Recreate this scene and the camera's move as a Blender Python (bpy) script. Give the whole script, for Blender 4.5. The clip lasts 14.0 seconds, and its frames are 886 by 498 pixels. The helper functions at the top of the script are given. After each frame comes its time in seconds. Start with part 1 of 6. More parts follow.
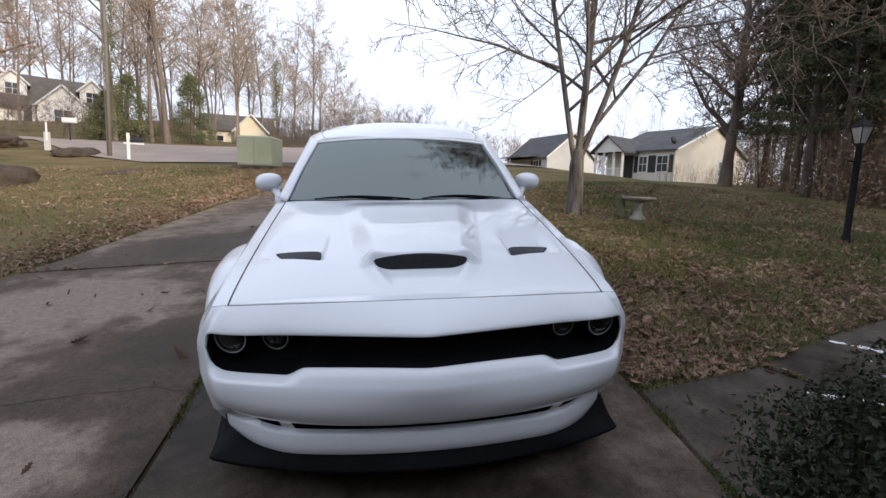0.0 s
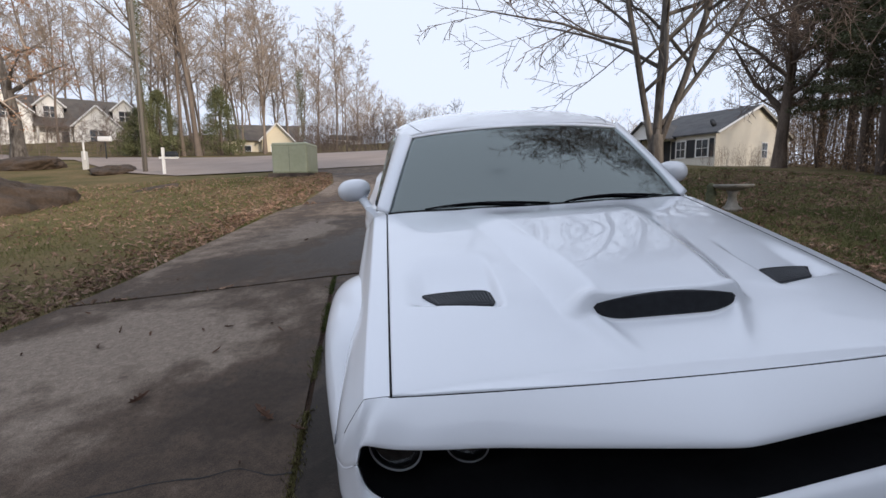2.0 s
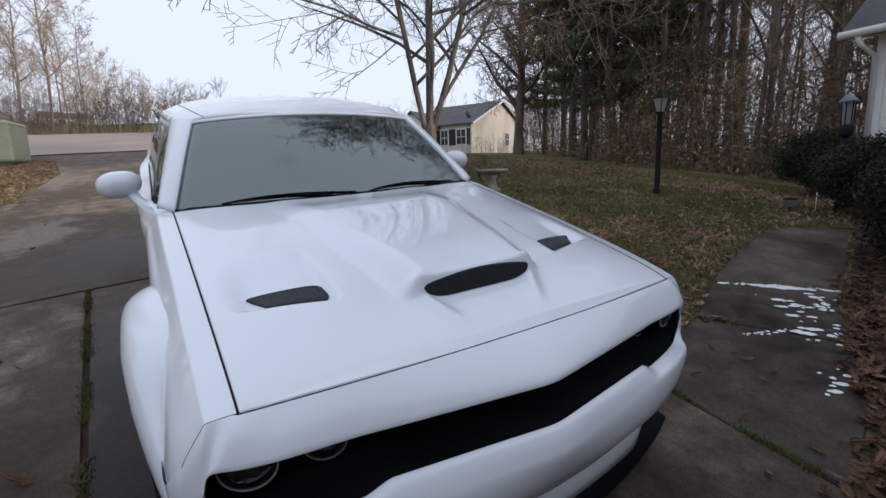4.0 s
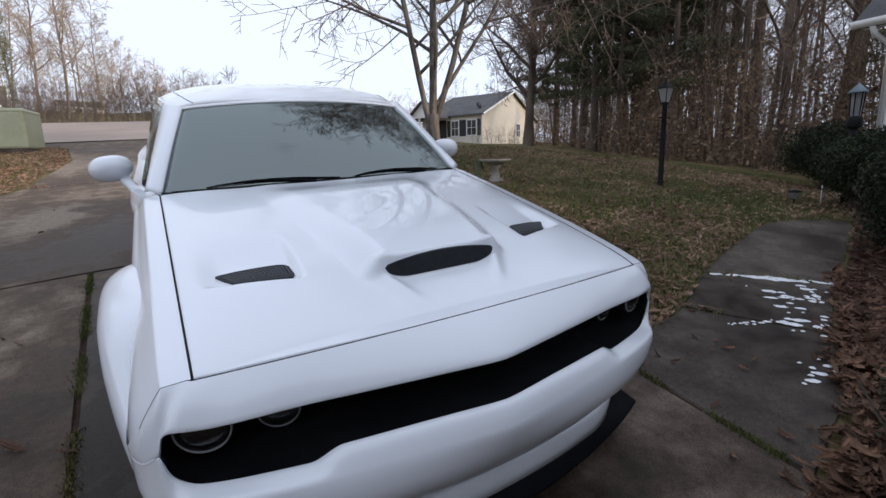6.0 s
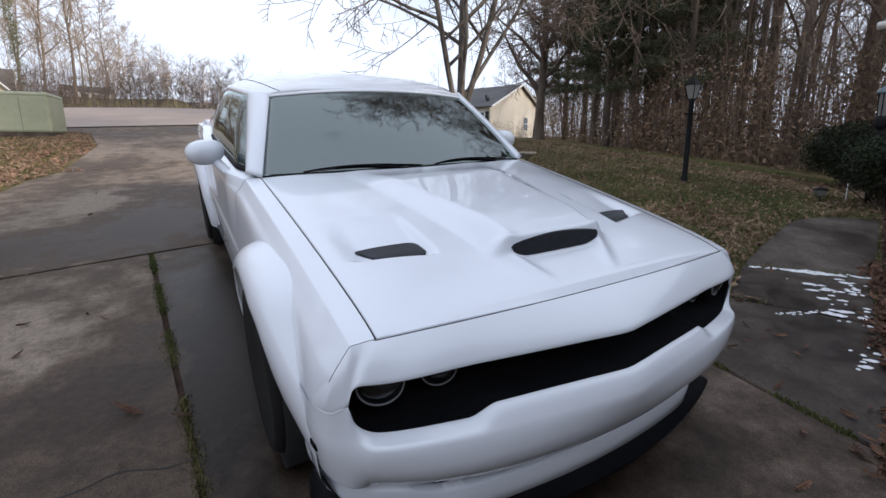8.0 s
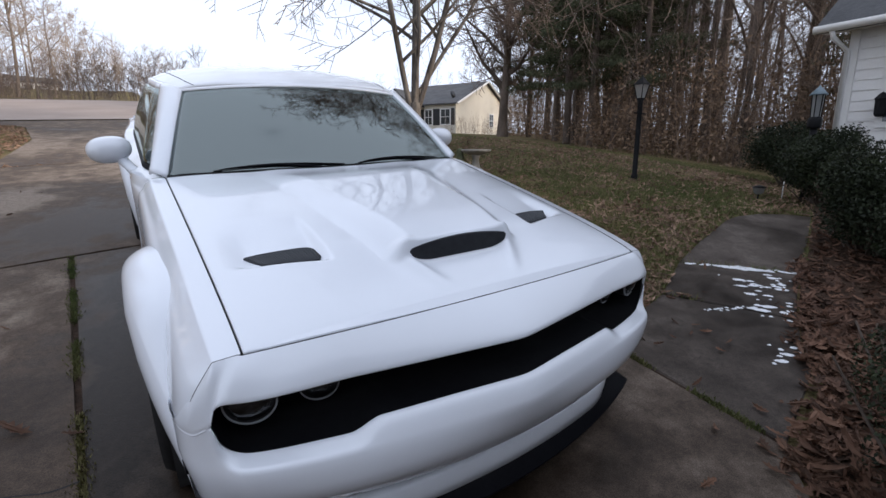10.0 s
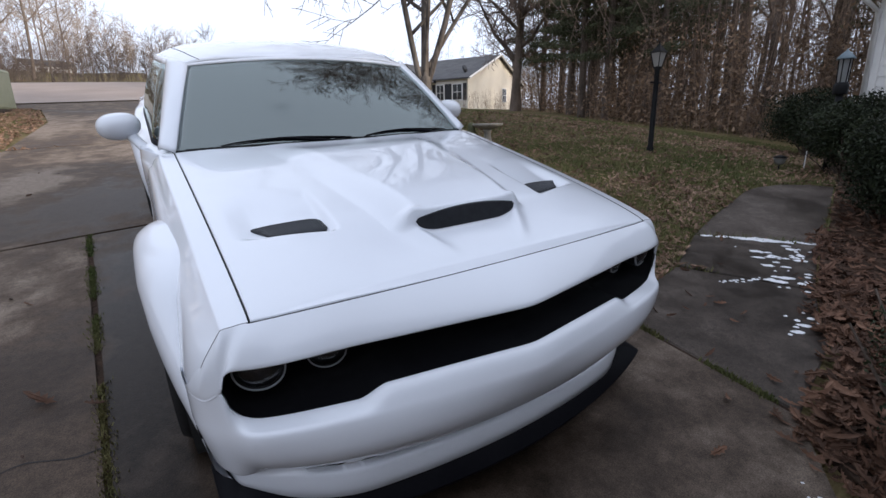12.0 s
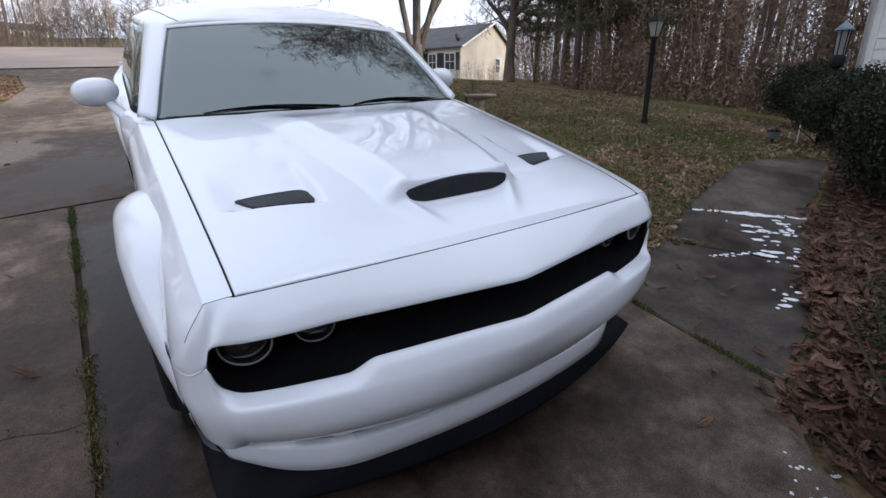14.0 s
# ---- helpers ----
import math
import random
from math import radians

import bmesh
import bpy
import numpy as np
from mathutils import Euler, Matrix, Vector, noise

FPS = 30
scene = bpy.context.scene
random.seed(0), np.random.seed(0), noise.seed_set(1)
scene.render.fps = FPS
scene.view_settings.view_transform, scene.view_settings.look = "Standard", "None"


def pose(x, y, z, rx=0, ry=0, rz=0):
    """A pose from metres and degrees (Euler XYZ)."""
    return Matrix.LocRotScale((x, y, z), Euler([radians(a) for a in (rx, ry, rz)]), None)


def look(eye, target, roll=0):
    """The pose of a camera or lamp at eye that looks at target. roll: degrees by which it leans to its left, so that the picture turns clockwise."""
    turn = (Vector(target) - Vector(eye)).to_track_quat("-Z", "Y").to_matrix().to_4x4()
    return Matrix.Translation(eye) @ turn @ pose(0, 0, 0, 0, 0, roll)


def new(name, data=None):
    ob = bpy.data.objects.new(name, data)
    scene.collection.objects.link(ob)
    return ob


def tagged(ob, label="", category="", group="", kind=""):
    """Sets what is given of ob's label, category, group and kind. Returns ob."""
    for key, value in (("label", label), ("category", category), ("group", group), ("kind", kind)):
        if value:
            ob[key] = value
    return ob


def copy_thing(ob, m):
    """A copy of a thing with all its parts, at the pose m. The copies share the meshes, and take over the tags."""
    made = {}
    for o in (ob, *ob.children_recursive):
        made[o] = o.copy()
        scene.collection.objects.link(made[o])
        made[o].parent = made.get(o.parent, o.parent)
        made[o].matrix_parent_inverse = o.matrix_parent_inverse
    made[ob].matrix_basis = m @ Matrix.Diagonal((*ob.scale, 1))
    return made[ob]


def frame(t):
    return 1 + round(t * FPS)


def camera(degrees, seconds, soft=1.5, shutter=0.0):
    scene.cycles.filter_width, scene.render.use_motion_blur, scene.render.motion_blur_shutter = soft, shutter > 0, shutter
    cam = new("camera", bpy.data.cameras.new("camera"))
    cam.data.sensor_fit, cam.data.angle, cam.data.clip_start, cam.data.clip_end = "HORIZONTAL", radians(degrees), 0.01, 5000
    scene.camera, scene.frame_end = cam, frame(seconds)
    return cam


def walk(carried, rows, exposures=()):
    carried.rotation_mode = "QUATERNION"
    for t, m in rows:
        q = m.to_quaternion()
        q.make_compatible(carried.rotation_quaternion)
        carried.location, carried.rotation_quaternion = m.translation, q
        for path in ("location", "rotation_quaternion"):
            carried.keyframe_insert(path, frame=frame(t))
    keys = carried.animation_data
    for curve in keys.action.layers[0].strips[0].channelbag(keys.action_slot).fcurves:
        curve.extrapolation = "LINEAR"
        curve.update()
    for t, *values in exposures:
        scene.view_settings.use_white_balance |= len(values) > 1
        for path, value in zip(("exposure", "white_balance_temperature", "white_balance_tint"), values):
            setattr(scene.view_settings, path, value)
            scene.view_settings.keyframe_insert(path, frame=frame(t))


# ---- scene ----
cam = camera(87.6, 14.0)
PATH = [
    (0, (-0.129, 0.75, 1.487), (0.093, 2.667, 0.961), 0.7),
    (0.5, (-0.135, 1.001, 1.468), (0.059, 2.921, 0.943), -0.2),
    (1, (-0.334, 1.141, 1.461), (-0.314, 3.072, 0.941), -1.6),
    (1.5, (-0.555, 1.261, 1.463), (-0.557, 3.197, 0.961), -2.6),
    (2, (-0.677, 1.527, 1.418), (-0.564, 3.452, 0.888), -2.8),
    (2.5, (-0.704, 1.624, 1.438), (-0.346, 3.506, 0.863), -2.2),
    (3, (-0.791, 1.59, 1.455), (-0.138, 3.383, 0.858), -1.4),
    (3.5, (-0.825, 1.567, 1.457), (0.076, 3.25, 0.86), -0.3),
    (3.7, (-0.822, 1.56, 1.451), (0.15, 3.202, 0.85), 0.0),
    (5.8, (-0.704, 1.421, 1.427), (0.241, 3.065, 0.791), 0.4),
    (6, (-0.703, 1.42, 1.428), (0.223, 3.071, 0.785), 0.3),
    (6.5, (-0.726, 1.417, 1.434), (0.166, 3.083, 0.779), 0.2),
    (7, (-0.752, 1.409, 1.441), (0.112, 3.092, 0.792), -0.0),
    (7.5, (-0.909, 1.452, 1.431), (-0.021, 3.124, 0.787), 0.8),
    (8, (-1.123, 1.502, 1.424), (-0.205, 3.146, 0.751), 1.4),
    (8.5, (-1.105, 1.49, 1.449), (-0.116, 3.101, 0.796), 4.0),
    (8.7, (-1.024, 1.479, 1.448), (0.001, 3.069, 0.799), 4.0),
    (11, (-0.874, 1.43, 1.421), (0.122, 3.009, 0.703), 1.2),
    (11.5, (-0.874, 1.431, 1.414), (0.101, 3.012, 0.672), 1.1),
    (12, (-0.865, 1.425, 1.407), (0.098, 2.998, 0.633), 1.0),
    (12.5, (-0.853, 1.428, 1.408), (0.119, 2.98, 0.602), 1.4),
    (13, (-0.847, 1.434, 1.411), (0.128, 2.969, 0.578), 1.8),
    (13.5, (-0.842, 1.432, 1.398), (0.135, 2.951, 0.539), 1.8),
    (14, (-0.847, 1.447, 1.393), (0.123, 2.959, 0.515), 1.7),
]
# the drive climbs to the street: the plan is drawn on the plane of the drive, and SLOPE lays it on the hill
UPRIGHT = Vector((0.045, 0.140, 0.989)).normalized()
SLOPE = UPRIGHT.rotation_difference(Vector((0, 0, 1))).to_matrix().to_4x4()
walk(cam, [(t, SLOPE @ look(eye, target, roll)) for t, eye, target, roll in PATH],
     [(0, 0.08, 6450, 13), (1.0, 0.05, 6400, 13), (2.5, -0.30, 6350, 13), (6.0, -0.06, 6350, 13), (8.5, 0.05, 6350, 13), (11.0, 0.05, 6300, 14), (14, 0.20, 6300, 14)])

# ---- light ----
world = bpy.data.worlds.new("world")
scene.world = world
world.use_nodes = True
SUN_ELEV, SUN_AZ = 16.8, 140.0     # azimuth clockwise from +y
wn, wl = world.node_tree.nodes, world.node_tree.links
wn.clear()
w_out = wn.new("ShaderNodeOutputWorld")
sky = wn.new("ShaderNodeTexSky")
sky.sky_type, sky.sun_disc = "NISHITA", False
sky.sun_elevation, sky.sun_rotation = radians(SUN_ELEV), radians(SUN_AZ)
bg_sky, bg_cloud = wn.new("ShaderNodeBackground"), wn.new("ShaderNodeBackground")
bg_sky.inputs["Strength"].default_value = 0.15
bg_cloud.inputs["Color"].default_value = (0.85, 0.94, 1.08, 1)
bg_cloud.inputs["Strength"].default_value = 1.15
w_tc, w_map, w_noise, w_ramp, w_mix = (wn.new("ShaderNodeTexCoord"), wn.new("ShaderNodeMapping"), wn.new("ShaderNodeTexNoise"),
                                       wn.new("ShaderNodeValToRGB"), wn.new("ShaderNodeMixShader"))
w_map.inputs["Scale"].default_value = (1.0, 1.0, 2.6)
w_map.inputs["Location"].default_value = (0.35, 0.1, 0.2)
w_noise.inputs["Scale"].default_value, w_noise.inputs["Detail"].default_value = 1.7, 6
w_ramp.color_ramp.elements[0].position, w_ramp.color_ramp.elements[1].position = 0.06, 0.34
wl.new(w_tc.outputs["Generated"], w_map.inputs["Vector"])
wl.new(w_map.outputs["Vector"], w_noise.inputs["Vector"])
wl.new(w_noise.outputs["Fac"], w_ramp.inputs["Fac"])
wl.new(sky.outputs["Color"], bg_sky.inputs["Color"])
wl.new(w_ramp.outputs["Color"], w_mix.inputs["Fac"])
wl.new(bg_sky.outputs["Background"], w_mix.inputs[1])
wl.new(bg_cloud.outputs["Background"], w_mix.inputs[2])
wl.new(w_mix.outputs["Shader"], w_out.inputs["Surface"])

sun = new("sun", bpy.data.lights.new("sun", "SUN"))
sun.data.energy, sun.data.angle, sun.data.color = 4.0, radians(7), (1.0, 0.86, 0.68)
_a, _e = radians(SUN_AZ), radians(SUN_ELEV)
sun.matrix_world = look((math.sin(_a) * math.cos(_e) * 50, math.cos(_a) * math.cos(_e) * 50, math.sin(_e) * 50), (0, 0, 0))


# ---- materials ----
def mat(name, color, color2=None, rough=0.6, scale=6.0, fine=60.0, bump=0.15, dist=0.01, metal=0.0, coat=0.0, spec=0.5,
        contrast=(0.35, 0.65), rand=0.0, stretch=None, world_space=True, thin=0.0):
    """A two-scale noise material: color to color2 by stains and grain, with fine relief. rand: brightness spread from piece to piece."""
    m = bpy.data.materials.new(name)
    m.use_nodes = True
    n, l = m.node_tree.nodes, m.node_tree.links
    b = n["Principled BSDF"]
    b.inputs["Roughness"].default_value, b.inputs["Metallic"].default_value = rough, metal
    b.inputs["Coat Weight"].default_value, b.inputs["Coat Roughness"].default_value = coat, 0.03
    b.inputs["Specular IOR Level"].default_value = spec
    c2 = color2 or tuple(v * 0.8 for v in color)
    if world_space:
        vec = n.new("ShaderNodeNewGeometry").outputs["Position"]
    else:
        vec = n.new("ShaderNodeTexCoord").outputs["Object"]
    if stretch:
        mp = n.new("ShaderNodeMapping")
        mp.inputs["Scale"].default_value = stretch
        l.new(vec, mp.inputs["Vector"])
        vec = mp.outputs["Vector"]
    big, small = n.new("ShaderNodeTexNoise"), n.new("ShaderNodeTexNoise")
    big.inputs["Scale"].default_value, big.inputs["Detail"].default_value = scale, 5
    small.inputs["Scale"].default_value, small.inputs["Detail"].default_value = fine, 4
    l.new(vec, big.inputs["Vector"]), l.new(vec, small.inputs["Vector"])
    add = n.new("ShaderNodeMath")
    add.operation = "MULTIPLY_ADD"
    l.new(small.outputs["Fac"], add.inputs[0])
    add.inputs[1].default_value = 0.35
    sc = n.new("ShaderNodeMath")
    sc.operation = "MULTIPLY"
    l.new(big.outputs["Fac"], sc.inputs[0])
    sc.inputs[1].default_value = 0.65
    l.new(sc.outputs[0], add.inputs[2])
    ramp = n.new("ShaderNodeValToRGB")
    e = ramp.color_ramp.elements
    e[0].position, e[1].position = contrast
    e[0].color, e[1].color = (*color, 1), (*c2, 1)
    l.new(add.outputs[0], ramp.inputs["Fac"])
    out = ramp.outputs["Color"]
    if rand:
        info, hsv, mr = n.new("ShaderNodeObjectInfo"), n.new("ShaderNodeHueSaturation"), n.new("ShaderNodeMapRange")
        geo = n.new("ShaderNodeNewGeometry")
        av = n.new("ShaderNodeMath")
        av.operation = "FRACT"
        sm = n.new("ShaderNodeMath")
        l.new(info.outputs["Random"], sm.inputs[0]), l.new(geo.outputs["Random Per Island"], sm.inputs[1])
        l.new(sm.outputs[0], av.inputs[0])
        mr.inputs["To Min"].default_value, mr.inputs["To Max"].default_value = 1 - rand, 1 + rand
        l.new(av.outputs[0], mr.inputs["Value"])
        l.new(mr.outputs["Result"], hsv.inputs["Value"])
        l.new(out, hsv.inputs["Color"])
        out = hsv.outputs["Color"]
    l.new(out, b.inputs["Base Color"])
    if bump:
        bp = n.new("ShaderNodeBump")
        bp.inputs["Strength"].default_value, bp.inputs["Distance"].default_value = bump, dist
        l.new(small.outputs["Fac"], bp.inputs["Height"])
        l.new(bp.outputs["Normal"], b.inputs["Normal"])
    if thin:
        b.inputs["Transmission Weight"].default_value = thin
    return m


def concrete(name, dark, mid, light, rough=0.75, damp_shade=()):
    """Old brushed concrete: large damp stains, pale worn patches, fine aggregate."""
    m = bpy.data.materials.new(name)
    m.use_nodes = True
    n, l = m.node_tree.nodes, m.node_tree.links
    b = n["Principled BSDF"]
    b.inputs["Specular IOR Level"].default_value = 0.12
    pos = n.new("ShaderNodeNewGeometry").outputs["Position"]
    st, md, gr = n.new("ShaderNodeTexNoise"), n.new("ShaderNodeTexNoise"), n.new("ShaderNodeTexNoise")
    mp = n.new("ShaderNodeMapping")
    mp.inputs["Rotation"].default_value, mp.inputs["Scale"].default_value = (0, 0, 0.5), (1.0, 0.6, 1.0)
    l.new(pos, mp.inputs["Vector"])
    for node, s, d, v in ((st, 0.6, 3, mp.outputs["Vector"]), (md, 5.0, 9, pos), (gr, 190.0, 4, pos)):
        node.inputs["Scale"].default_value, node.inputs["Detail"].default_value = s, d
        l.new(v, node.inputs["Vector"])
    st.inputs["Distortion"].default_value = 0.9
    r1 = n.new("ShaderNodeValToRGB")
    e = r1.color_ramp.elements
    e[0].position, e[0].color = 0.37, (*dark, 1)
    e[1].position, e[1].color = 0.62, (*light, 1)
    k = e.new(0.495)
    k.color = (*mid, 1)
    mix1 = n.new("ShaderNodeMath")
    mix1.operation = "MULTIPLY_ADD"
    l.new(md.outputs["Fac"], mix1.inputs[0])
    mix1.inputs[1].default_value = 0.32
    sb = n.new("ShaderNodeMath")
    sb.operation = "MULTIPLY_ADD"
    l.new(st.outputs["Fac"], sb.inputs[0])
    sb.inputs[1].default_value, sb.inputs[2].default_value = 0.52, 0.08
    l.new(sb.outputs[0], mix1.inputs[2])
    tone = mix1.outputs[0]
    if damp_shade:
        # large irregular spots, wandering edges: damp stains, and shade put into the colour
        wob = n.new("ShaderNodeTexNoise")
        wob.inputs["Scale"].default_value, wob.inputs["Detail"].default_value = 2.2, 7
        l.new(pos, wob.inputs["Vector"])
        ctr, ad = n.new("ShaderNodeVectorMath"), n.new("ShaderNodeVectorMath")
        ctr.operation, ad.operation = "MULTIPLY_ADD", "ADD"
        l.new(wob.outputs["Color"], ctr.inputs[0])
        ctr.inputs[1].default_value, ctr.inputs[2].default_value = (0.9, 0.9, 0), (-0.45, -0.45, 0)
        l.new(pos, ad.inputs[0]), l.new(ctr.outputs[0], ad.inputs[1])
        for sx, sy, rx, ry, amount in damp_shade:
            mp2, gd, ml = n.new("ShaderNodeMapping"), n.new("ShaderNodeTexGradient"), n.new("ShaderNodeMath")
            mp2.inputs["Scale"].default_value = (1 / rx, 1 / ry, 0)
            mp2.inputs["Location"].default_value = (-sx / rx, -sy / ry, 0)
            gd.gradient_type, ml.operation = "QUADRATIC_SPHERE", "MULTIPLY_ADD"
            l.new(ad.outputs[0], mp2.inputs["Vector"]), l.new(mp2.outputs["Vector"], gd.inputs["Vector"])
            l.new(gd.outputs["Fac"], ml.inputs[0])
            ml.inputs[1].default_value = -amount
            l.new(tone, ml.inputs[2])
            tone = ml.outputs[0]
    l.new(tone, r1.inputs["Fac"])
    spk = n.new("ShaderNodeMapRange")
    spk.inputs["From Min"].default_value, spk.inputs["From Max"].default_value = 0.3, 0.7
    spk.inputs["To Min"].default_value, spk.inputs["To Max"].default_value = 0.62, 1.38
    l.new(gr.outputs["Fac"], spk.inputs["Value"])
    # scuffs and fine blotches between stain and aggregate
    sc, sr, sm_ = n.new("ShaderNodeTexNoise"), n.new("ShaderNodeMapRange"), n.new("ShaderNodeMath")
    sc.inputs["Scale"].default_value, sc.inputs["Detail"].default_value, sc.inputs["Roughness"].default_value = 26.0, 6, 0.7
    sr.inputs["From Min"].default_value, sr.inputs["From Max"].default_value = 0.32, 0.68
    sr.inputs["To Min"].default_value, sr.inputs["To Max"].default_value = 0.74, 1.26
    sm_.operation = "MULTIPLY"
    l.new(pos, sc.inputs["Vector"]), l.new(sc.outputs["Fac"], sr.inputs["Value"])
    l.new(sr.outputs["Result"], sm_.inputs[0]), l.new(spk.outputs["Result"], sm_.inputs[1])
    mul = n.new("ShaderNodeMix")
    mul.data_type, mul.blend_type = "RGBA", "MULTIPLY"
    mul.inputs["Factor"].default_value = 1.0
    l.new(r1.outputs["Color"], mul.inputs["A"])
    l.new(sm_.outputs[0], mul.inputs["B"])
    l.new(mul.outputs["Result"], b.inputs["Base Color"])
    rr = n.new("ShaderNodeMapRange")
    rr.inputs["From Min"].default_value, rr.inputs["From Max"].default_value = 0.4, 0.55
    rr.inputs["To Min"].default_value, rr.inputs["To Max"].default_value = rough - 0.3, rough + 0.1
    l.new(tone, rr.inputs["Value"])
    l.new(rr.outputs["Result"], b.inputs["Roughness"])
    bp = n.new("ShaderNodeBump")
    bp.inputs["Strength"].default_value, bp.inputs["Distance"].default_value = 0.35, 0.004
    l.new(gr.outputs["Fac"], bp.inputs["Height"])
    l.new(bp.outputs["Normal"], b.inputs["Normal"])
    return m


def plain_glass(name, tint, rough=0.0, trans=1.0, ior=1.5):
    m = bpy.data.materials.new(name)
    m.use_nodes = True
    b = m.node_tree.nodes["Principled BSDF"]
    b.inputs["Base Color"].default_value = (*tint, 1)
    b.inputs["Roughness"].default_value, b.inputs["IOR"].default_value = rough, ior
    b.inputs["Transmission Weight"].default_value = trans
    return m


def sheet_glass(name, tint, ior):
    """A single tinted pane: clear through, mirror gloss by Fresnel."""
    m = bpy.data.materials.new(name)
    m.use_nodes = True
    n, l = m.node_tree.nodes, m.node_tree.links
    n.remove(n["Principled BSDF"])
    tr, gl, fr, mx = n.new("ShaderNodeBsdfTransparent"), n.new("ShaderNodeBsdfGlossy"), n.new("ShaderNodeFresnel"), n.new("ShaderNodeMixShader")
    tr.inputs["Color"].default_value = (*tint, 1)
    gl.inputs["Roughness"].default_value = 0.0
    gl.inputs["Color"].default_value = (0.90, 1.0, 0.98, 1)
    fr.inputs["IOR"].default_value = ior
    l.new(fr.outputs[0], mx.inputs[0]), l.new(tr.outputs[0], mx.inputs[1]), l.new(gl.outputs[0], mx.inputs[2])
    l.new(mx.outputs[0], n["Material Output"].inputs["Surface"])
    return m


M_PAINT = mat("white_car_paint", (0.765, 0.792, 0.848), (0.74, 0.766, 0.82), rough=0.35, scale=1.5, fine=400, bump=0.0, coat=1.0)
M_BLACK = mat("black_satin_plastic", (0.004, 0.004, 0.006), (0.007, 0.007, 0.009), rough=0.5, bump=0.1, dist=0.001, spec=0.06)
M_MESH = mat("black_grille_mesh", (0.004, 0.004, 0.005), (0.007, 0.007, 0.008), rough=0.6, bump=0.0, spec=0.05)
M_VENT = mat("dark_vent_mesh", (0.009, 0.010, 0.013), (0.020, 0.022, 0.027), rough=0.5, scale=40, fine=300, bump=0.3, dist=0.002, spec=0.4)
M_BARS = mat("grey_mesh_bars", (0.10, 0.105, 0.115), rough=0.45, bump=0.0)
M_GAP = mat("dark_panel_gap", (0.01, 0.01, 0.011), rough=0.8, bump=0.0)
M_RUBBER = mat("tyre_rubber", (0.007, 0.007, 0.007), (0.013, 0.012, 0.012), rough=0.8, bump=0.2, dist=0.002, spec=0.2)
M_RIM = mat("dark_alloy", (0.014, 0.014, 0.016), rough=0.42, metal=0.3, bump=0.0)
M_WINDSHIELD = sheet_glass("tinted_windshield_glass", (0.20, 0.245, 0.24), 2.5)
M_LENS = plain_glass("clear_lens", (0.9, 0.92, 0.95))
M_CABIN = mat("black_cabin_trim", (0.012, 0.012, 0.013), (0.02, 0.02, 0.02), rough=0.7, bump=0.1, dist=0.002)
M_REFLECT = mat("lamp_reflector", (0.62, 0.63, 0.66), (0.45, 0.46, 0.49), rough=0.14, metal=1.0, scale=30, bump=0.0)
M_RING = mat("pale_ring", (0.30, 0.31, 0.33), rough=0.25, bump=0.0, coat=0.5)
M_MIRROR = mat("mirror_glass", (0.8, 0.8, 0.8), rough=0.02, metal=1.0, bump=0.0)
M_DRIVE = concrete("driveway_concrete", (0.040, 0.027, 0.019), (0.088, 0.064, 0.048), (0.225, 0.180, 0.144), damp_shade=(
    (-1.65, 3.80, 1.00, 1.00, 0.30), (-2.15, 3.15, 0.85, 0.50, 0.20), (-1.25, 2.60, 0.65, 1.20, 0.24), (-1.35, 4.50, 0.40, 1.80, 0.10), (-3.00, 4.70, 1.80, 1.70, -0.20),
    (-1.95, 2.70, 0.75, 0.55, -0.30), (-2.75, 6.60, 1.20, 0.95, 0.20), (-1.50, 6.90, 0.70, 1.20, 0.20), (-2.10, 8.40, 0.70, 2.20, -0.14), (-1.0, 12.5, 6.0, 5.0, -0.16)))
M_PATHWAY = concrete("walkway_concrete", (0.022, 0.017, 0.014), (0.062, 0.050, 0.042), (0.125, 0.104, 0.090), 0.62)
# the last spot paints the shade under the car's nose into the slab
M_DRIVEWET = concrete("wet_driveway_concrete", (0.020, 0.014, 0.010), (0.070, 0.052, 0.040), (0.185, 0.146, 0.117), 0.62, damp_shade=((-1.15, 3.8, 0.75, 3.6, 0.30), (0.0, 2.45, 1.5, 0.7, 0.14)))
M_ROAD = mat("pale_old_asphalt", (0.25, 0.195, 0.165), (0.33, 0.265, 0.225), rough=0.85, scale=0.6, fine=30, bump=0.2)
M_LAWN = mat("winter_lawn", (0.084, 0.082, 0.032), (0.20, 0.142, 0.076), rough=0.95, scale=0.7, fine=14, bump=1.0, dist=0.05, spec=0.1)
M_GRASS = mat("grass_blades", (0.066, 0.092, 0.028), (0.18, 0.162, 0.072), rough=0.8, scale=0.8, fine=9, bump=0, rand=0.35, spec=0.2)
M_DRYLEAF = mat("dry_tan_leaves", (0.14, 0.078, 0.050), (0.31, 0.21, 0.15), rough=0.75, scale=1.5, fine=30, bump=0, rand=0.5, spec=0.3)
# bark of the far trees, lightened to put distance haze into its colour
M_BARKW = mat("hazy_brown_bark", (0.13, 0.102, 0.082), (0.23, 0.185, 0.152), rough=0.9, scale=3, fine=22, bump=0.6, dist=0.03, stretch=(1, 1, 0.25), spec=0.2, rand=0.25)
M_BRUSH = mat("dead_brush_leaves", (0.150, 0.098, 0.064), (0.28, 0.195, 0.132), rough=0.85, scale=1.5, fine=30, bump=0, rand=0.5, spec=0.2)
M_LEAF = mat("fallen_oak_leaves", (0.052, 0.024, 0.015), (0.150, 0.082, 0.052), rough=0.75, scale=1.5, fine=30, bump=0, rand=0.5, spec=0.3)
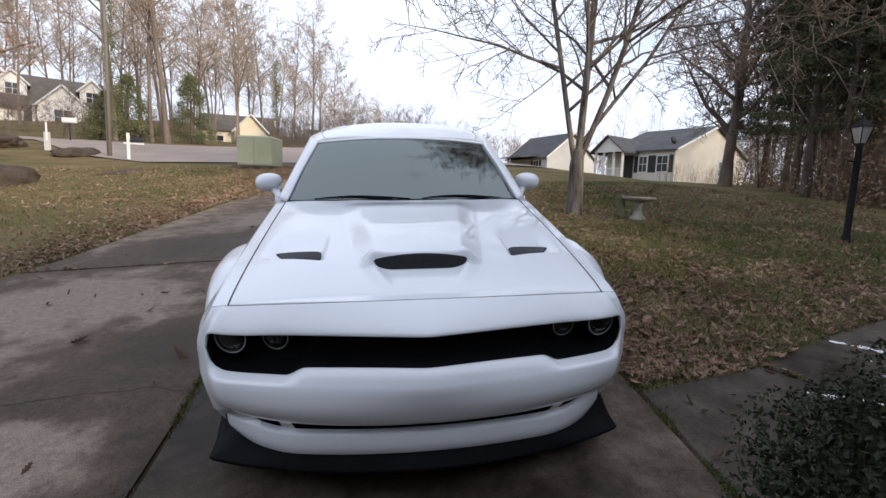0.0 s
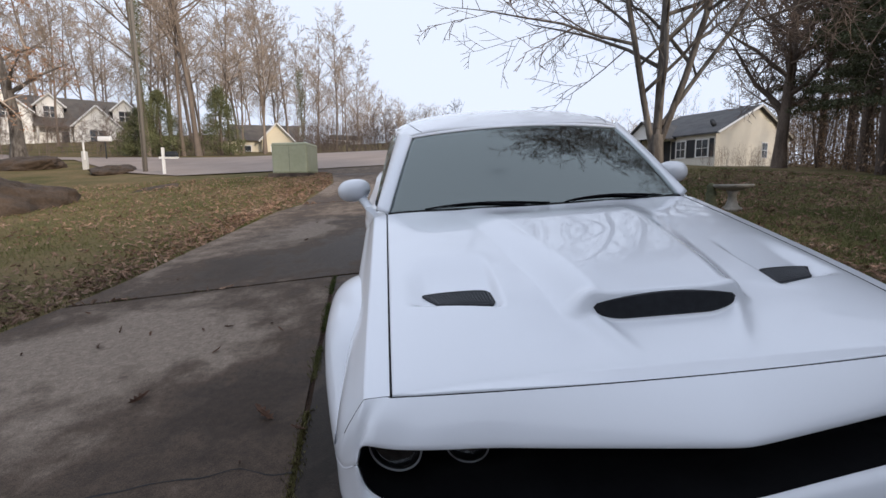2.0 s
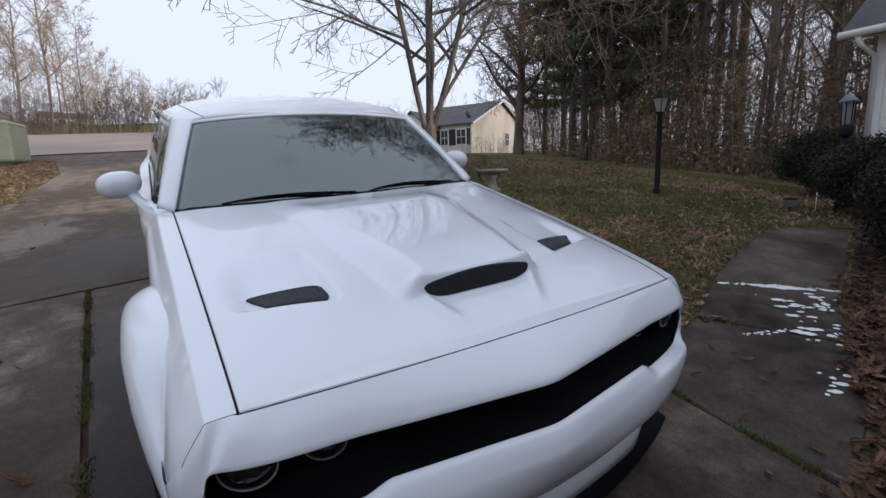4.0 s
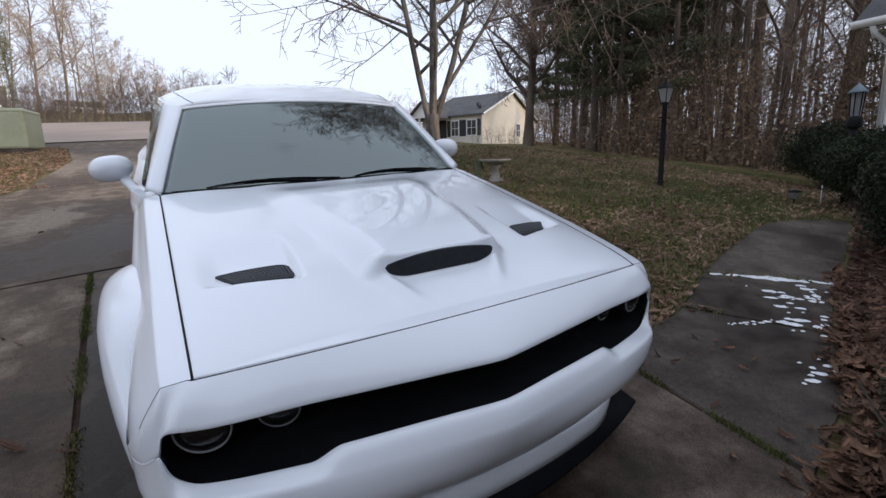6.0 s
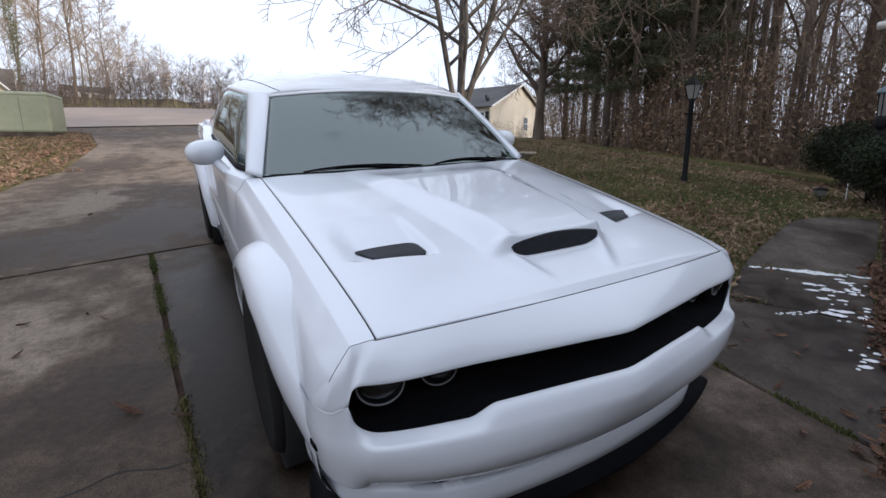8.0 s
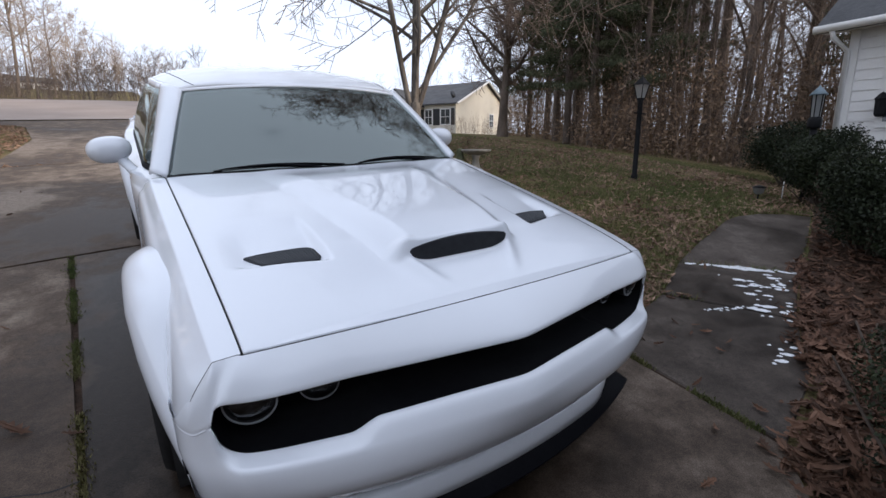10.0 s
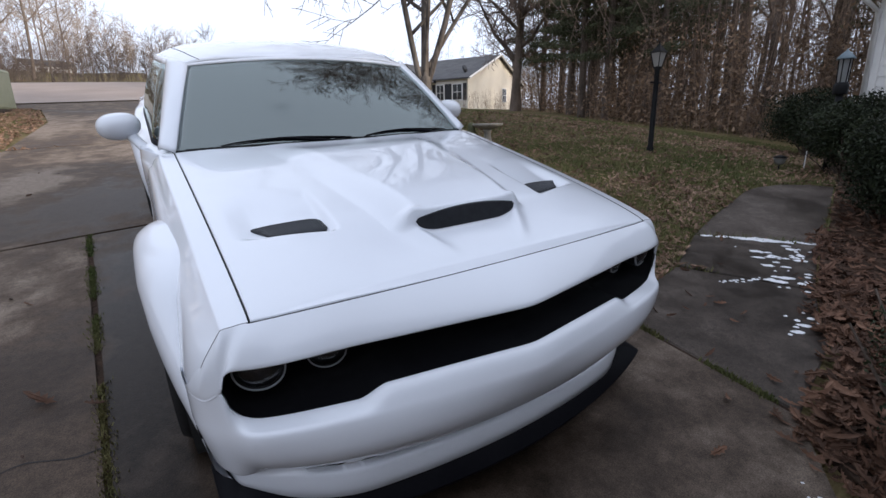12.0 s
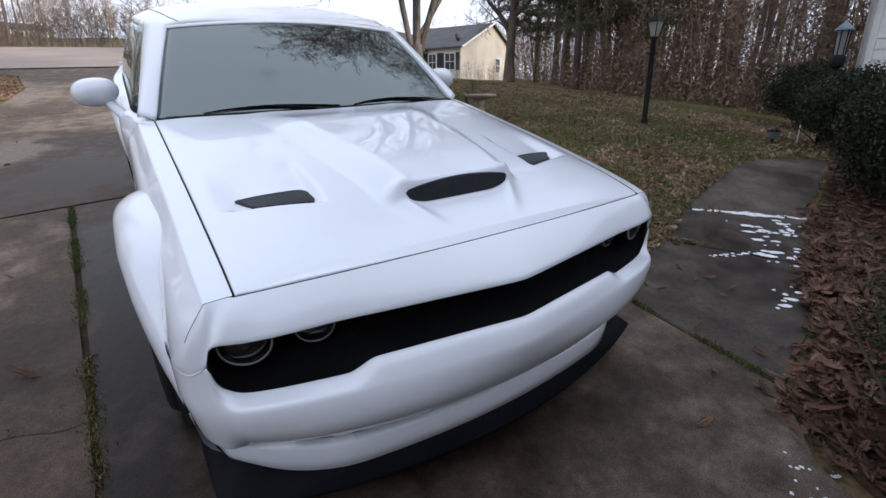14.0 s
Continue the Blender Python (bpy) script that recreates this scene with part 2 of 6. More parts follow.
M_BARK = mat("grey_bark", (0.040, 0.032, 0.027), (0.185, 0.165, 0.146), rough=0.9, scale=7, fine=22, bump=0.8, dist=0.03, stretch=(1, 1, 0.25), spec=0.2)
M_BARKD = mat("dark_bark", (0.070, 0.054, 0.044), (0.165, 0.130, 0.107), rough=0.9, scale=3, fine=22, bump=0.8, dist=0.03, stretch=(1, 1, 0.25), spec=0.2, rand=0.25)
M_TWIG = mat("bare_twigs", (0.13, 0.10, 0.085), (0.21, 0.165, 0.14), rough=0.9, scale=2, fine=20, bump=0, rand=0.25, spec=0.2)
M_TWIGD = mat("dark_brush_twigs", (0.16, 0.112, 0.084), (0.27, 0.20, 0.155), rough=0.9, scale=2, fine=20, bump=0, rand=0.3, spec=0.2)
# far twigs: paler than M_TWIG, the haze is in the colour
M_TWIGW = mat("hazy_warm_twigs", (0.29, 0.230, 0.183), (0.43, 0.355, 0.29), rough=0.9, scale=2, fine=20, bump=0, rand=0.25, spec=0.2)
M_NEEDLE = mat("pine_needles", (0.042, 0.050, 0.027), (0.10, 0.106, 0.058), rough=0.8, scale=2, fine=20, bump=0, rand=0.4, spec=0.2)
M_CEDAR = mat("cedar_foliage", (0.085, 0.095, 0.045), (0.17, 0.175, 0.09), rough=0.8, scale=2, fine=20, bump=0, rand=0.4, spec=0.2)
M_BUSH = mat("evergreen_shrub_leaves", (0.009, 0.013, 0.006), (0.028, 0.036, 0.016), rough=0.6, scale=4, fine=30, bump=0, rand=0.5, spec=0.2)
M_RUSSET = mat("russet_oak_leaves", (0.24, 0.13, 0.08), (0.36, 0.22, 0.14), rough=0.8, scale=2, fine=20, bump=0, rand=0.4, spec=0.2)
M_ROCK = mat("brown_boulder", (0.030, 0.020, 0.013), (0.085, 0.058, 0.040), rough=0.9, scale=2.5, fine=18, bump=0.7, dist=0.05)
M_SIDINGW = mat("white_siding", (0.80, 0.79, 0.77), (0.74, 0.73, 0.71), rough=0.6, scale=0.8, fine=20, bump=0.05)
M_SIDINGC = mat("cream_siding", (0.70, 0.665, 0.585), (0.64, 0.60, 0.525), rough=0.6, scale=0.8, fine=20, bump=0.05)
M_SIDINGG = mat("pale_grey_siding", (0.55, 0.54, 0.51), (0.48, 0.47, 0.45), rough=0.6, scale=0.8, fine=20, bump=0.05)
M_SIDINGY = mat("yellow_cream_siding", (0.74, 0.67, 0.52), (0.68, 0.61, 0.46), rough=0.6, scale=0.8, fine=20, bump=0.05)
# wall of the unseen wing, toned for its bounce on the car's front
M_BOUNCEWALL = mat("unseen_bounce_wall", (0.21, 0.195, 0.18), (0.17, 0.158, 0.146), rough=0.7, scale=0.8, fine=20, bump=0.05)
M_ROOF = mat("dark_shingles", (0.055, 0.056, 0.06), (0.10, 0.10, 0.105), rough=0.9, scale=1.2, fine=14, bump=0.4, dist=0.02)
M_ROOFB = mat("brown_shingles", (0.09, 0.08, 0.072), (0.15, 0.13, 0.115), rough=0.9, scale=1.2, fine=14, bump=0.4, dist=0.02)
M_TRIMW = mat("white_trim", (0.78, 0.77, 0.75), (0.72, 0.71, 0.69), rough=0.5, bump=0)
M_WINDOW = mat("dark_window_glass", (0.03, 0.035, 0.04), (0.05, 0.055, 0.06), rough=0.06, bump=0, spec=0.8)
M_SHUTTER = mat("dark_shutter", (0.02, 0.022, 0.026), rough=0.6, bump=0)
M_BOXGREEN = mat("utility_green_paint", (0.28, 0.30, 0.20), (0.34, 0.355, 0.25), rough=0.55, scale=1.5, fine=12, bump=0.05)
M_LAMP = mat("black_lamp_metal", (0.007, 0.007, 0.008), (0.012, 0.012, 0.013), rough=0.6, bump=0.1, dist=0.001, spec=0.15)
M_STONE = mat("mossy_cast_stone", (0.20, 0.19, 0.165), (0.34, 0.32, 0.29), rough=0.9, scale=6, fine=50, bump=0.4, dist=0.004)
M_MOSS = mat("mossy_green_stone", (0.05, 0.06, 0.03), (0.12, 0.12, 0.07), rough=0.95, scale=8, fine=50, bump=0.5, dist=0.005)
M_POLE = mat("weathered_pole_wood", (0.13, 0.115, 0.10), (0.21, 0.19, 0.165), rough=0.9, scale=2, fine=15, bump=0.4, stretch=(1, 1, 0.1))
M_FOAM = mat("white_soap_foam", (0.80, 0.81, 0.84), (0.65, 0.66, 0.68), rough=0.5, scale=12, fine=90, bump=0.6, dist=0.01)
M_MULCH = mat("leaf_litter_soil", (0.035, 0.024, 0.018), (0.08, 0.05, 0.035), rough=0.95, scale=3, fine=25, bump=0.9, dist=0.04, spec=0.1)
M_FROST = plain_glass("frosted_lamp_glass", (0.36, 0.37, 0.37), rough=0.35, trans=0.6)


# ---- mesh helpers ----
def part(name, bm, material, parent=None, label="", smooth=True):
    """Links a bmesh as one mesh object, under parent if given."""
    me = bpy.data.meshes.new(name)
    bmesh.ops.recalc_face_normals(bm, faces=bm.faces)
    if smooth:
        for fc in bm.faces:
            fc.smooth = True
    bm.to_mesh(me)
    bm.free()
    me.materials.append(material)
    ob = new(name, me)
    if parent is not None:
        ob.parent = parent
    if label:
        ob["label"] = label
    return ob


def raw(name, verts, faces, material, parent=None, label="", smooth=True):
    """The same from plain lists, for large meshes."""
    me = bpy.data.meshes.new(name)
    me.from_pydata(verts, [], faces)
    me.update()
    if smooth:
        me.polygons.foreach_set("use_smooth", [True] * len(me.polygons))
    me.materials.append(material)
    ob = new(name, me)
    if parent is not None:
        ob.parent = parent
    if label:
        ob["label"] = label
    return ob


def thing(name, at, label, category, group="", kind=""):
    ob = new(name)
    ob.location = at
    ob.empty_display_size = 0.1
    return tagged(ob, label, category, group, kind)


def lerp(a, b, t):
    return a + (b - a) * t


def sm(a, b, v):
    t = min(1.0, max(0.0, (v - a) / (b - a)))
    return t * t * (3 - 2 * t)


def curve_at(pts, v):
    """Piecewise smooth value from (position, value) pairs."""
    if v <= pts[0][0]:
        return pts[0][1]
    for (p0, v0), (p1, v1) in zip(pts, pts[1:]):
        if v <= p1:
            return lerp(v0, v1, (v - p0) / (p1 - p0))
    return pts[-1][1]


def sheet(nu, nv, f, keep=None, bm=None):
    """A grid of quads: f(i / nu, j / nv) gives the place. keep(centre) drops faces."""
    bm = bm or bmesh.new()
    vs = [[bm.verts.new(f(i / nu, j / nv)) for j in range(nv + 1)] for i in range(nu + 1)]
    for i in range(nu):
        for j in range(nv):
            q = (vs[i][j], vs[i + 1][j], vs[i + 1][j + 1], vs[i][j + 1])
            if keep and not keep((q[0].co + q[2].co) / 2):
                continue
            bm.faces.new(q)
    return bm


def shell(bm, off):
    """Gives an open sheet thickness: a second skin at the offset, and walls round the rim."""
    off = Vector(off)
    rim = [e for e in bm.edges if len(e.link_faces) == 1]
    fs = list(bm.faces)
    twin = {v: bm.verts.new(v.co + off) for v in list(bm.verts)}
    for f in fs:
        bm.faces.new([twin[v] for v in reversed(f.verts)])
    for e in rim:
        a, c = e.verts
        bm.faces.new((a, c, twin[c], twin[a]))
    return bm


def box(bm, x0, x1, y0, y1, z0, z1, bevel=0.0, m=None):
    r = bmesh.ops.create_cube(bm, size=1.0)
    vs = r["verts"]
    for v in vs:
        v.co = Vector((lerp(x0, x1, v.co.x + 0.5), lerp(y0, y1, v.co.y + 0.5), lerp(z0, z1, v.co.z + 0.5)))
    if bevel:
        es = list({e for v in vs for e in v.link_edges})
        r2 = bmesh.ops.bevel(bm, geom=es, offset=bevel, segments=2, affect="EDGES", profile=0.5)
        vs = r2["verts"]
    if m is not None:
        bmesh.ops.transform(bm, matrix=m, verts=list({v for v in vs}))
    return bm


def boxed(*a, **k):
    return box(bmesh.new(), *a, **k)


def lathe(profile, n=24, bm=None, m=None):
    """A turned shape from (radius, height) pairs."""
    bm = bm or bmesh.new()
    rings = [[bm.verts.new((r * math.cos(2 * math.pi * k / n), r * math.sin(2 * math.pi * k / n), z)) for k in range(n)] for r, z in profile]
    for a, b in zip(rings, rings[1:]):
        for k in range(n):
            bm.faces.new((a[k], a[(k + 1) % n], b[(k + 1) % n], b[k]))
    bm.faces.new(list(reversed(rings[0])))
    bm.faces.new(rings[-1])
    if m is not None:
        bmesh.ops.transform(bm, matrix=m, verts=[v for r in rings for v in r])
    return bm


def tube(points, radii, n=8, bm=None, flat=1.0):
    """A tube along points with the given radii."""
    bm = bm or bmesh.new()
    rings = []
    for i, p in enumerate(points):
        p = Vector(p)
        d = (Vector(points[min(i + 1, len(points) - 1)]) - Vector(points[max(i - 1, 0)])).normalized()
        s = d.cross(Vector((0, 0, 1)) if abs(d.z) < 0.95 else Vector((1, 0, 0))).normalized()
        u = s.cross(d)
        r = radii[i] if isinstance(radii, (list, tuple)) else radii
        rings.append([bm.verts.new(p + s * r * math.cos(2 * math.pi * k / n) + u * r * flat * math.sin(2 * math.pi * k / n)) for k in range(n)])
    for a, b in zip(rings, rings[1:]):
        for k in range(n):
            bm.faces.new((a[k], a[(k + 1) % n], b[(k + 1) % n], b[k]))
    bm.faces.new(list(reversed(rings[0])))
    bm.faces.new(rings[-1])
    return bm


def prism(outline, z0, z1, bm=None):
    """A flat outline drawn up from z0 to z1."""
    bm = bm or bmesh.new()
    lo = [bm.verts.new((x, y, z0)) for x, y in outline]
    hi = [bm.verts.new((x, y, z1)) for x, y in outline]
    n = len(outline)
    bm.faces.new(list(reversed(lo)))
    bm.faces.new(hi)
    for i in range(n):
        bm.faces.new((lo[i], lo[(i + 1) % n], hi[(i + 1) % n], hi[i]))
    return bm


# ---- ground, driveway and walkway ----
def level_z(x, y):
    """The height of a truly level plane, as seen from the plane of the drive."""
    return -(UPRIGHT.x * x + UPRIGHT.y * y) / UPRIGHT.z


def ground_z(x, y):
    reach = 92.0 if y > 0 else 16.0
    k = min(1.0, reach / max(0.001, math.hypot(x, y)))
    return ground_near(x * k, y * k) + level_z(x, y) - level_z(x * k, y * k)


def ground_near(x, y):
    """Level by the drive, falling to the woods side, rising a little far off on the street side."""
    d = 0.62 * x + 0.78 * y
    over = max(0.0, d - 13.0)
    fall = 0.09 * over * over / (over + 6.0) * sm(-2.0, 8.0, x)
    side = 0.08 * max(0.0, min(6.5, x - 7.0)) * sm(-2.0, 4.0, y)
    dip = 0.052 * max(0.0, min(35.0, y - 29.0)) * sm(-34.0, -20.0, x)
    far = 0.030 * max(0.0, -x - 14.0 + 0.25 * y) * sm(-8.0, -20.0, x)
    return -0.02 - min(fall, 5.0) - side - dip + min(far, 2.5)


def ground_sheet():
    def axis(n, reach, c):
        return [c + math.copysign(reach * (math.sinh(abs(k / n) * 5.2) / math.sinh(5.2)), k) for k in range(-n, n + 1)]
    xs, ys = axis(80, 900, 0.0), axis(80, 900, 6.0)
    vs = [(x, y, ground_z(x, y) + 0.03 * noise.noise((x * 0.35, y * 0.35, 0)) * (1 if (x < -4.5 or x > 2 and y > 4.5 or y > 20) else 0)) for x in xs for y in ys]
    n = len(ys)
    fs = [(i * n + j, (i + 1) * n + j, (i + 1) * n + j + 1, i * n + j + 1) for i in range(len(xs) - 1) for j in range(n - 1)]
    ob = raw("ground", vs, fs, M_LAWN)
    return tagged(ob, "brown and green winter lawn with leaf litter", "ground", kind="structure")


ground_sheet()

drive = thing("driveway", (0, 0, 0), "stained grey concrete driveway with mossy joints", "driveway", kind="structure")
SLABS = [
    [(-4.9, -3.0), (-0.99, -3.0), (-1.245, 2.9), (-1.52, 5.93), (-3.83, 5.54), (-4.06, 4.6), (-4.45, 2.5)],
    [(-0.95, -3.0), (0.72, -3.0), (0.78, 1.2), (0.93, 1.70), (1.27, 1.95), (1.27, 6.34), (-1.49, 5.93), (-1.22, 2.9)],
    [(-3.81, 5.575), (-1.5, 5.965), (1.27, 6.375), (1.27, 11.0), (-2.85, 10.6), (-3.15, 9.9), (-3.52, 7.4), (-3.66, 6.2)],
    [(-2.86, 10.63), (1.27, 11.03), (1.6, 16.0), (3.2, 18.6), (-4.9, 18.4), (-3.2, 16.6), (-2.75, 14.0)],
]
for k, ol in enumerate(SLABS):
    b = prism(ol, -0.12, 0.0)
    bmesh.ops.bevel(b, geom=[e for e in b.edges if all(v.co.z > -0.01 for v in e.verts)], offset=0.008, segments=1, affect="EDGES")
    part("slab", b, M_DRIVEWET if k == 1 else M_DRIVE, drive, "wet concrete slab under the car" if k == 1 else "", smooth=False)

walkway = thing("walkway", (0, 0, 0), "dark damp concrete garden walkway with joints", "walkway", kind="structure")
WALK = [
    [(1.30, 1.96), (2.05, 2.14), (2.20, 2.24), (2.71, 2.47), (2.235, 3.18), (1.96, 3.11), (1.60, 3.04), (1.30, 2.98)],
    [(2.73, 2.485), (3.68, 2.85), (2.985, 3.51), (2.255, 3.19)],
    [(3.70, 2.86), (4.04, 2.95), (6.12, 3.66), (5.95, 3.86), (5.62, 4.05), (5.2, 4.12), (4.9, 4.08), (3.76, 3.76), (3.00, 3.52)],
]
for ol in WALK:
    b = prism(ol, -0.12, -0.006)
    bmesh.ops.bevel(b, geom=[e for e in b.edges if all(v.co.z > -0.02 for v in e.verts)], offset=0.008, segments=1, affect="EDGES")
    part("slab", b, M_PATHWAY, walkway, smooth=False)

# the street beyond the lawn
ROAD = [(-60, 39), (-32, 34.5), (-19, 28.5), (-12.6, 21.6), (-9, 18.7), (-4.9, 18.42), (3.2, 18.62), (7, 20.5), (6.0, 24), (3, 27.5), (-2, 28.5), (-12, 28.2), (-22, 34), (-36, 39.5), (-60, 44)]
b = bmesh.new()
b.faces.new([b.verts.new((x, y, ground_z(x, y) + 0.045)) for x, y in ROAD])
bmesh.ops.triangulate(b, faces=b.faces)
bmesh.ops.subdivide_edges(b, edges=b.edges, cuts=4, use_grid_fill=True)
for v in b.verts:
    v.co.z = ground_z(v.co.x, v.co.y) + 0.045
tagged(part("road", b, M_ROAD), "pale worn asphalt street", "road", kind="structure")


# ---- the car ----
NOSE = 2.29
car = thing("car", (0.006, NOSE, 0), "white muscle car coupe with hood scoop, parked on the driveway", "car")
car.rotation_euler = (0, 0, 0.019)
PX, PY, PN = 0.93, 0.32, 5.0


def prow(x):
    """The shallow arrow shape of the nose, blunt in the middle."""
    return 0.158 * (math.sqrt(x * x + 0.0009) - 0.03)


def plan(th, o=0.0):
    """The nose seen from above: th from side to side, moved outwards by o."""
    s, c = math.sin(th), math.cos(th)
    k = abs(c) ** (2 / PN)
    x = PX * math.copysign(abs(s) ** (2 / PN), s)
    f = min(1.0, k * 1.25)
    return x * (1 + 0.35 * o * f), prow(x) + PY * (1 - k) - o * f


TH_END = math.acos(0.13 ** (PN / 2))


def hood_edge_z(y):
    return 0.796 + 0.176 * max(0.0, min(1.0, (y - 0.22) / 1.38)) ** 0.72


def hood_edge_x(y):
    return lerp(0.765, 0.797, (y - 0.22) / 1.38)


def half_width(y):
    if y < prow(PX) + PY:
        lo, hi = 0.0, PX
        for _ in range(40):
            m = (lo + hi) / 2
            if prow(m) + PY * (1 - (1 - (m / PX) ** PN) ** (1 / PN)) < y:
                lo = m
            else:
                hi = m
        return lo
    return 0.93 + 0.008 * sm(0.5, 1.2, y) + 0.012 * sm(2.8, 3.8, y) - 0.06 * sm(4.1, 4.95, y)


def top_edge(y):
    x = hood_edge_x(y) if y < 1.6 else lerp(0.797, 0.868, sm(1.6, 1.95, y)) - 0.06 * sm(3.2, 4.4, y)
    z = hood_edge_z(y) if y < 1.6 else 0.972 + 0.025 * sm(2.8, 3.7, y) - 0.02 * sm(4.2, 4.95, y)
    return x, z


def side_point(y, v):
    """Across the body side: flat shoulder, a crisp crease, then the flank."""
    xt, zt = top_edge(y)
    w = half_width(y)
    xc = xt + min(0.062, 0.8 * (w - xt))
    if v < 0.18:
        k = v / 0.18
        return lerp(xt, xc, k), zt - 0.012 * k
    nodes = [(xc, zt - 0.012), (lerp(xc, w, 0.34), zt - 0.052), (lerp(xc, w, 0.70), zt - 0.102), (w - 0.006, 0.65), (w + 0.002, 0.60), (w + 0.002, 0.52), (w - 0.006, 0.40), (w - 0.02, 0.28), (w - 0.07, 0.20)]
    s = (v - 0.18) / 0.82 * (len(nodes) - 1)
    i = min(int(s), len(nodes) - 2)
    f = s - i
    p0, p1, p2, p3 = nodes[max(i - 1, 0)], nodes[i], nodes[i + 1], nodes[min(i + 2, len(nodes) - 1)]
    return [0.5 * (2 * b_ + (c_ - a_) * f + (2 * a_ - 5 * b_ + 4 * c_ - d_) * f * f + (3 * b_ - a_ - 3 * c_ + d_) * f ** 3) for a_, b_, c_, d_ in zip(p0, p1, p2, p3)]


V_SEAM, V_END = 0.18 + 0.82 * 2.2 / 8, 0.18 + 0.82 * 3.8 / 8      # where the seam of the bumper leaves the shoulder


def fascia_top(th):
    x = plan(th)[0]
    ax, sg = abs(x), math.copysign(1, x)
    if ax <= 0.84:
        xt = x * 0.765 / 0.84
        return Vector((xt, 0.155 + 0.062 * (xt / 0.765) ** 2, 0.818 - 0.022 * (xt / 0.765) ** 2))
    v = V_SEAM * (ax - 0.84) / 0.064 if ax < 0.904 else lerp(V_SEAM, V_END, sm(0.904, plan(TH_END)[0], ax))
    y = seam_y(v) if ax < 0.904 else max(seam_y(V_SEAM), plan(th)[1])
    px, pz = side_point(y, v)
    return Vector((sg * px, y, pz))


def seam_y(v):
    return lerp(0.222, 0.243, v / V_SEAM)


def seam_back(v):
    """Where the fender meets the bumper: upright by the shoulder, then running back to the flare."""
    return seam_y(v) + 0.0008 if v < V_SEAM else lerp(seam_y(V_SEAM) + 0.0008, 0.405, sm(V_END, V_END + 0.06, v))


def flank_x(y, z):
    """The body side at a height."""
    lo_, hi_ = 0.18, 1.0
    for _ in range(22):
        m = (lo_ + hi_) / 2
        if side_point(y, m)[1] > z:
            lo_ = m
        else:
            hi_ = m
    return side_point(y, lo_)[0]


X_OPEN = 0.850        # half width of the grille opening


def opening(ax):
    """Top and bottom of the grille opening at the distance ax from the middle: tight upper corners, rounder lower ones."""
    top = 0.712 - 0.010 * (ax / 0.84) ** 2
    bot = 0.600 - 0.010 * min(1.0, ax / 0.48) ** 2
    bot = lerp(bot, 0.556, sm(0.462, 0.548, ax)) - 0.004 * sm(0.6, 0.8, ax)
    mid = lerp(top, bot, 0.42)
    e = min(1.0, max(0.0, ax - 0.805) / (X_OPEN - 0.805))
    d = min(1.0, max(0.0, ax - 0.772) / (X_OPEN - 0.772))
    return mid + (top - mid) * (1 - e ** 3.2) ** (1 / 3.2), mid + (bot - mid) * (1 - d ** 2.5) ** (1 / 2.5)


def in_slot(ax):
    """Whether the lower intake is open here: a long middle slot and a short vent beside it."""
    return ax < 0.555 or 0.605 < ax < 0.715


def chin_y(ax):
    """The foot of the bumper seen from above, sweeping back at the sides."""
    return 0.066 + 0.16 * ax * ax + 1.15 * max(0.0, ax - 0.5) ** 2 + 0.05 * sm(0.85, 0.90, ax)


def chin_z(ax):
    return 0.180 + 0.012 * sm(0.70, 0.85, ax) + 0.055 * sm(0.84, 0.905, ax)


def bez(a, b, c, d, t):
    s = 1 - t
    return a * s ** 3 + b * 3 * s * s * t + c * 3 * s * t * t + d * t ** 3


def taper(p):
    """The bumper draws in a little towards its foot."""
    t = max(0.0, 0.50 - p.z) / 0.3
    blunt = (0.15 * p.x * p.x - prow(p.x)) * sm(0.56, 0.42, p.z)
    return Vector((p.x * (1 - 0.045 * t), p.y + blunt + 0.05 * t * (abs(p.x) / 0.9) ** 6, p.z))


def side_angle(x):
    return math.asin((x / PX) ** (PN / 2))


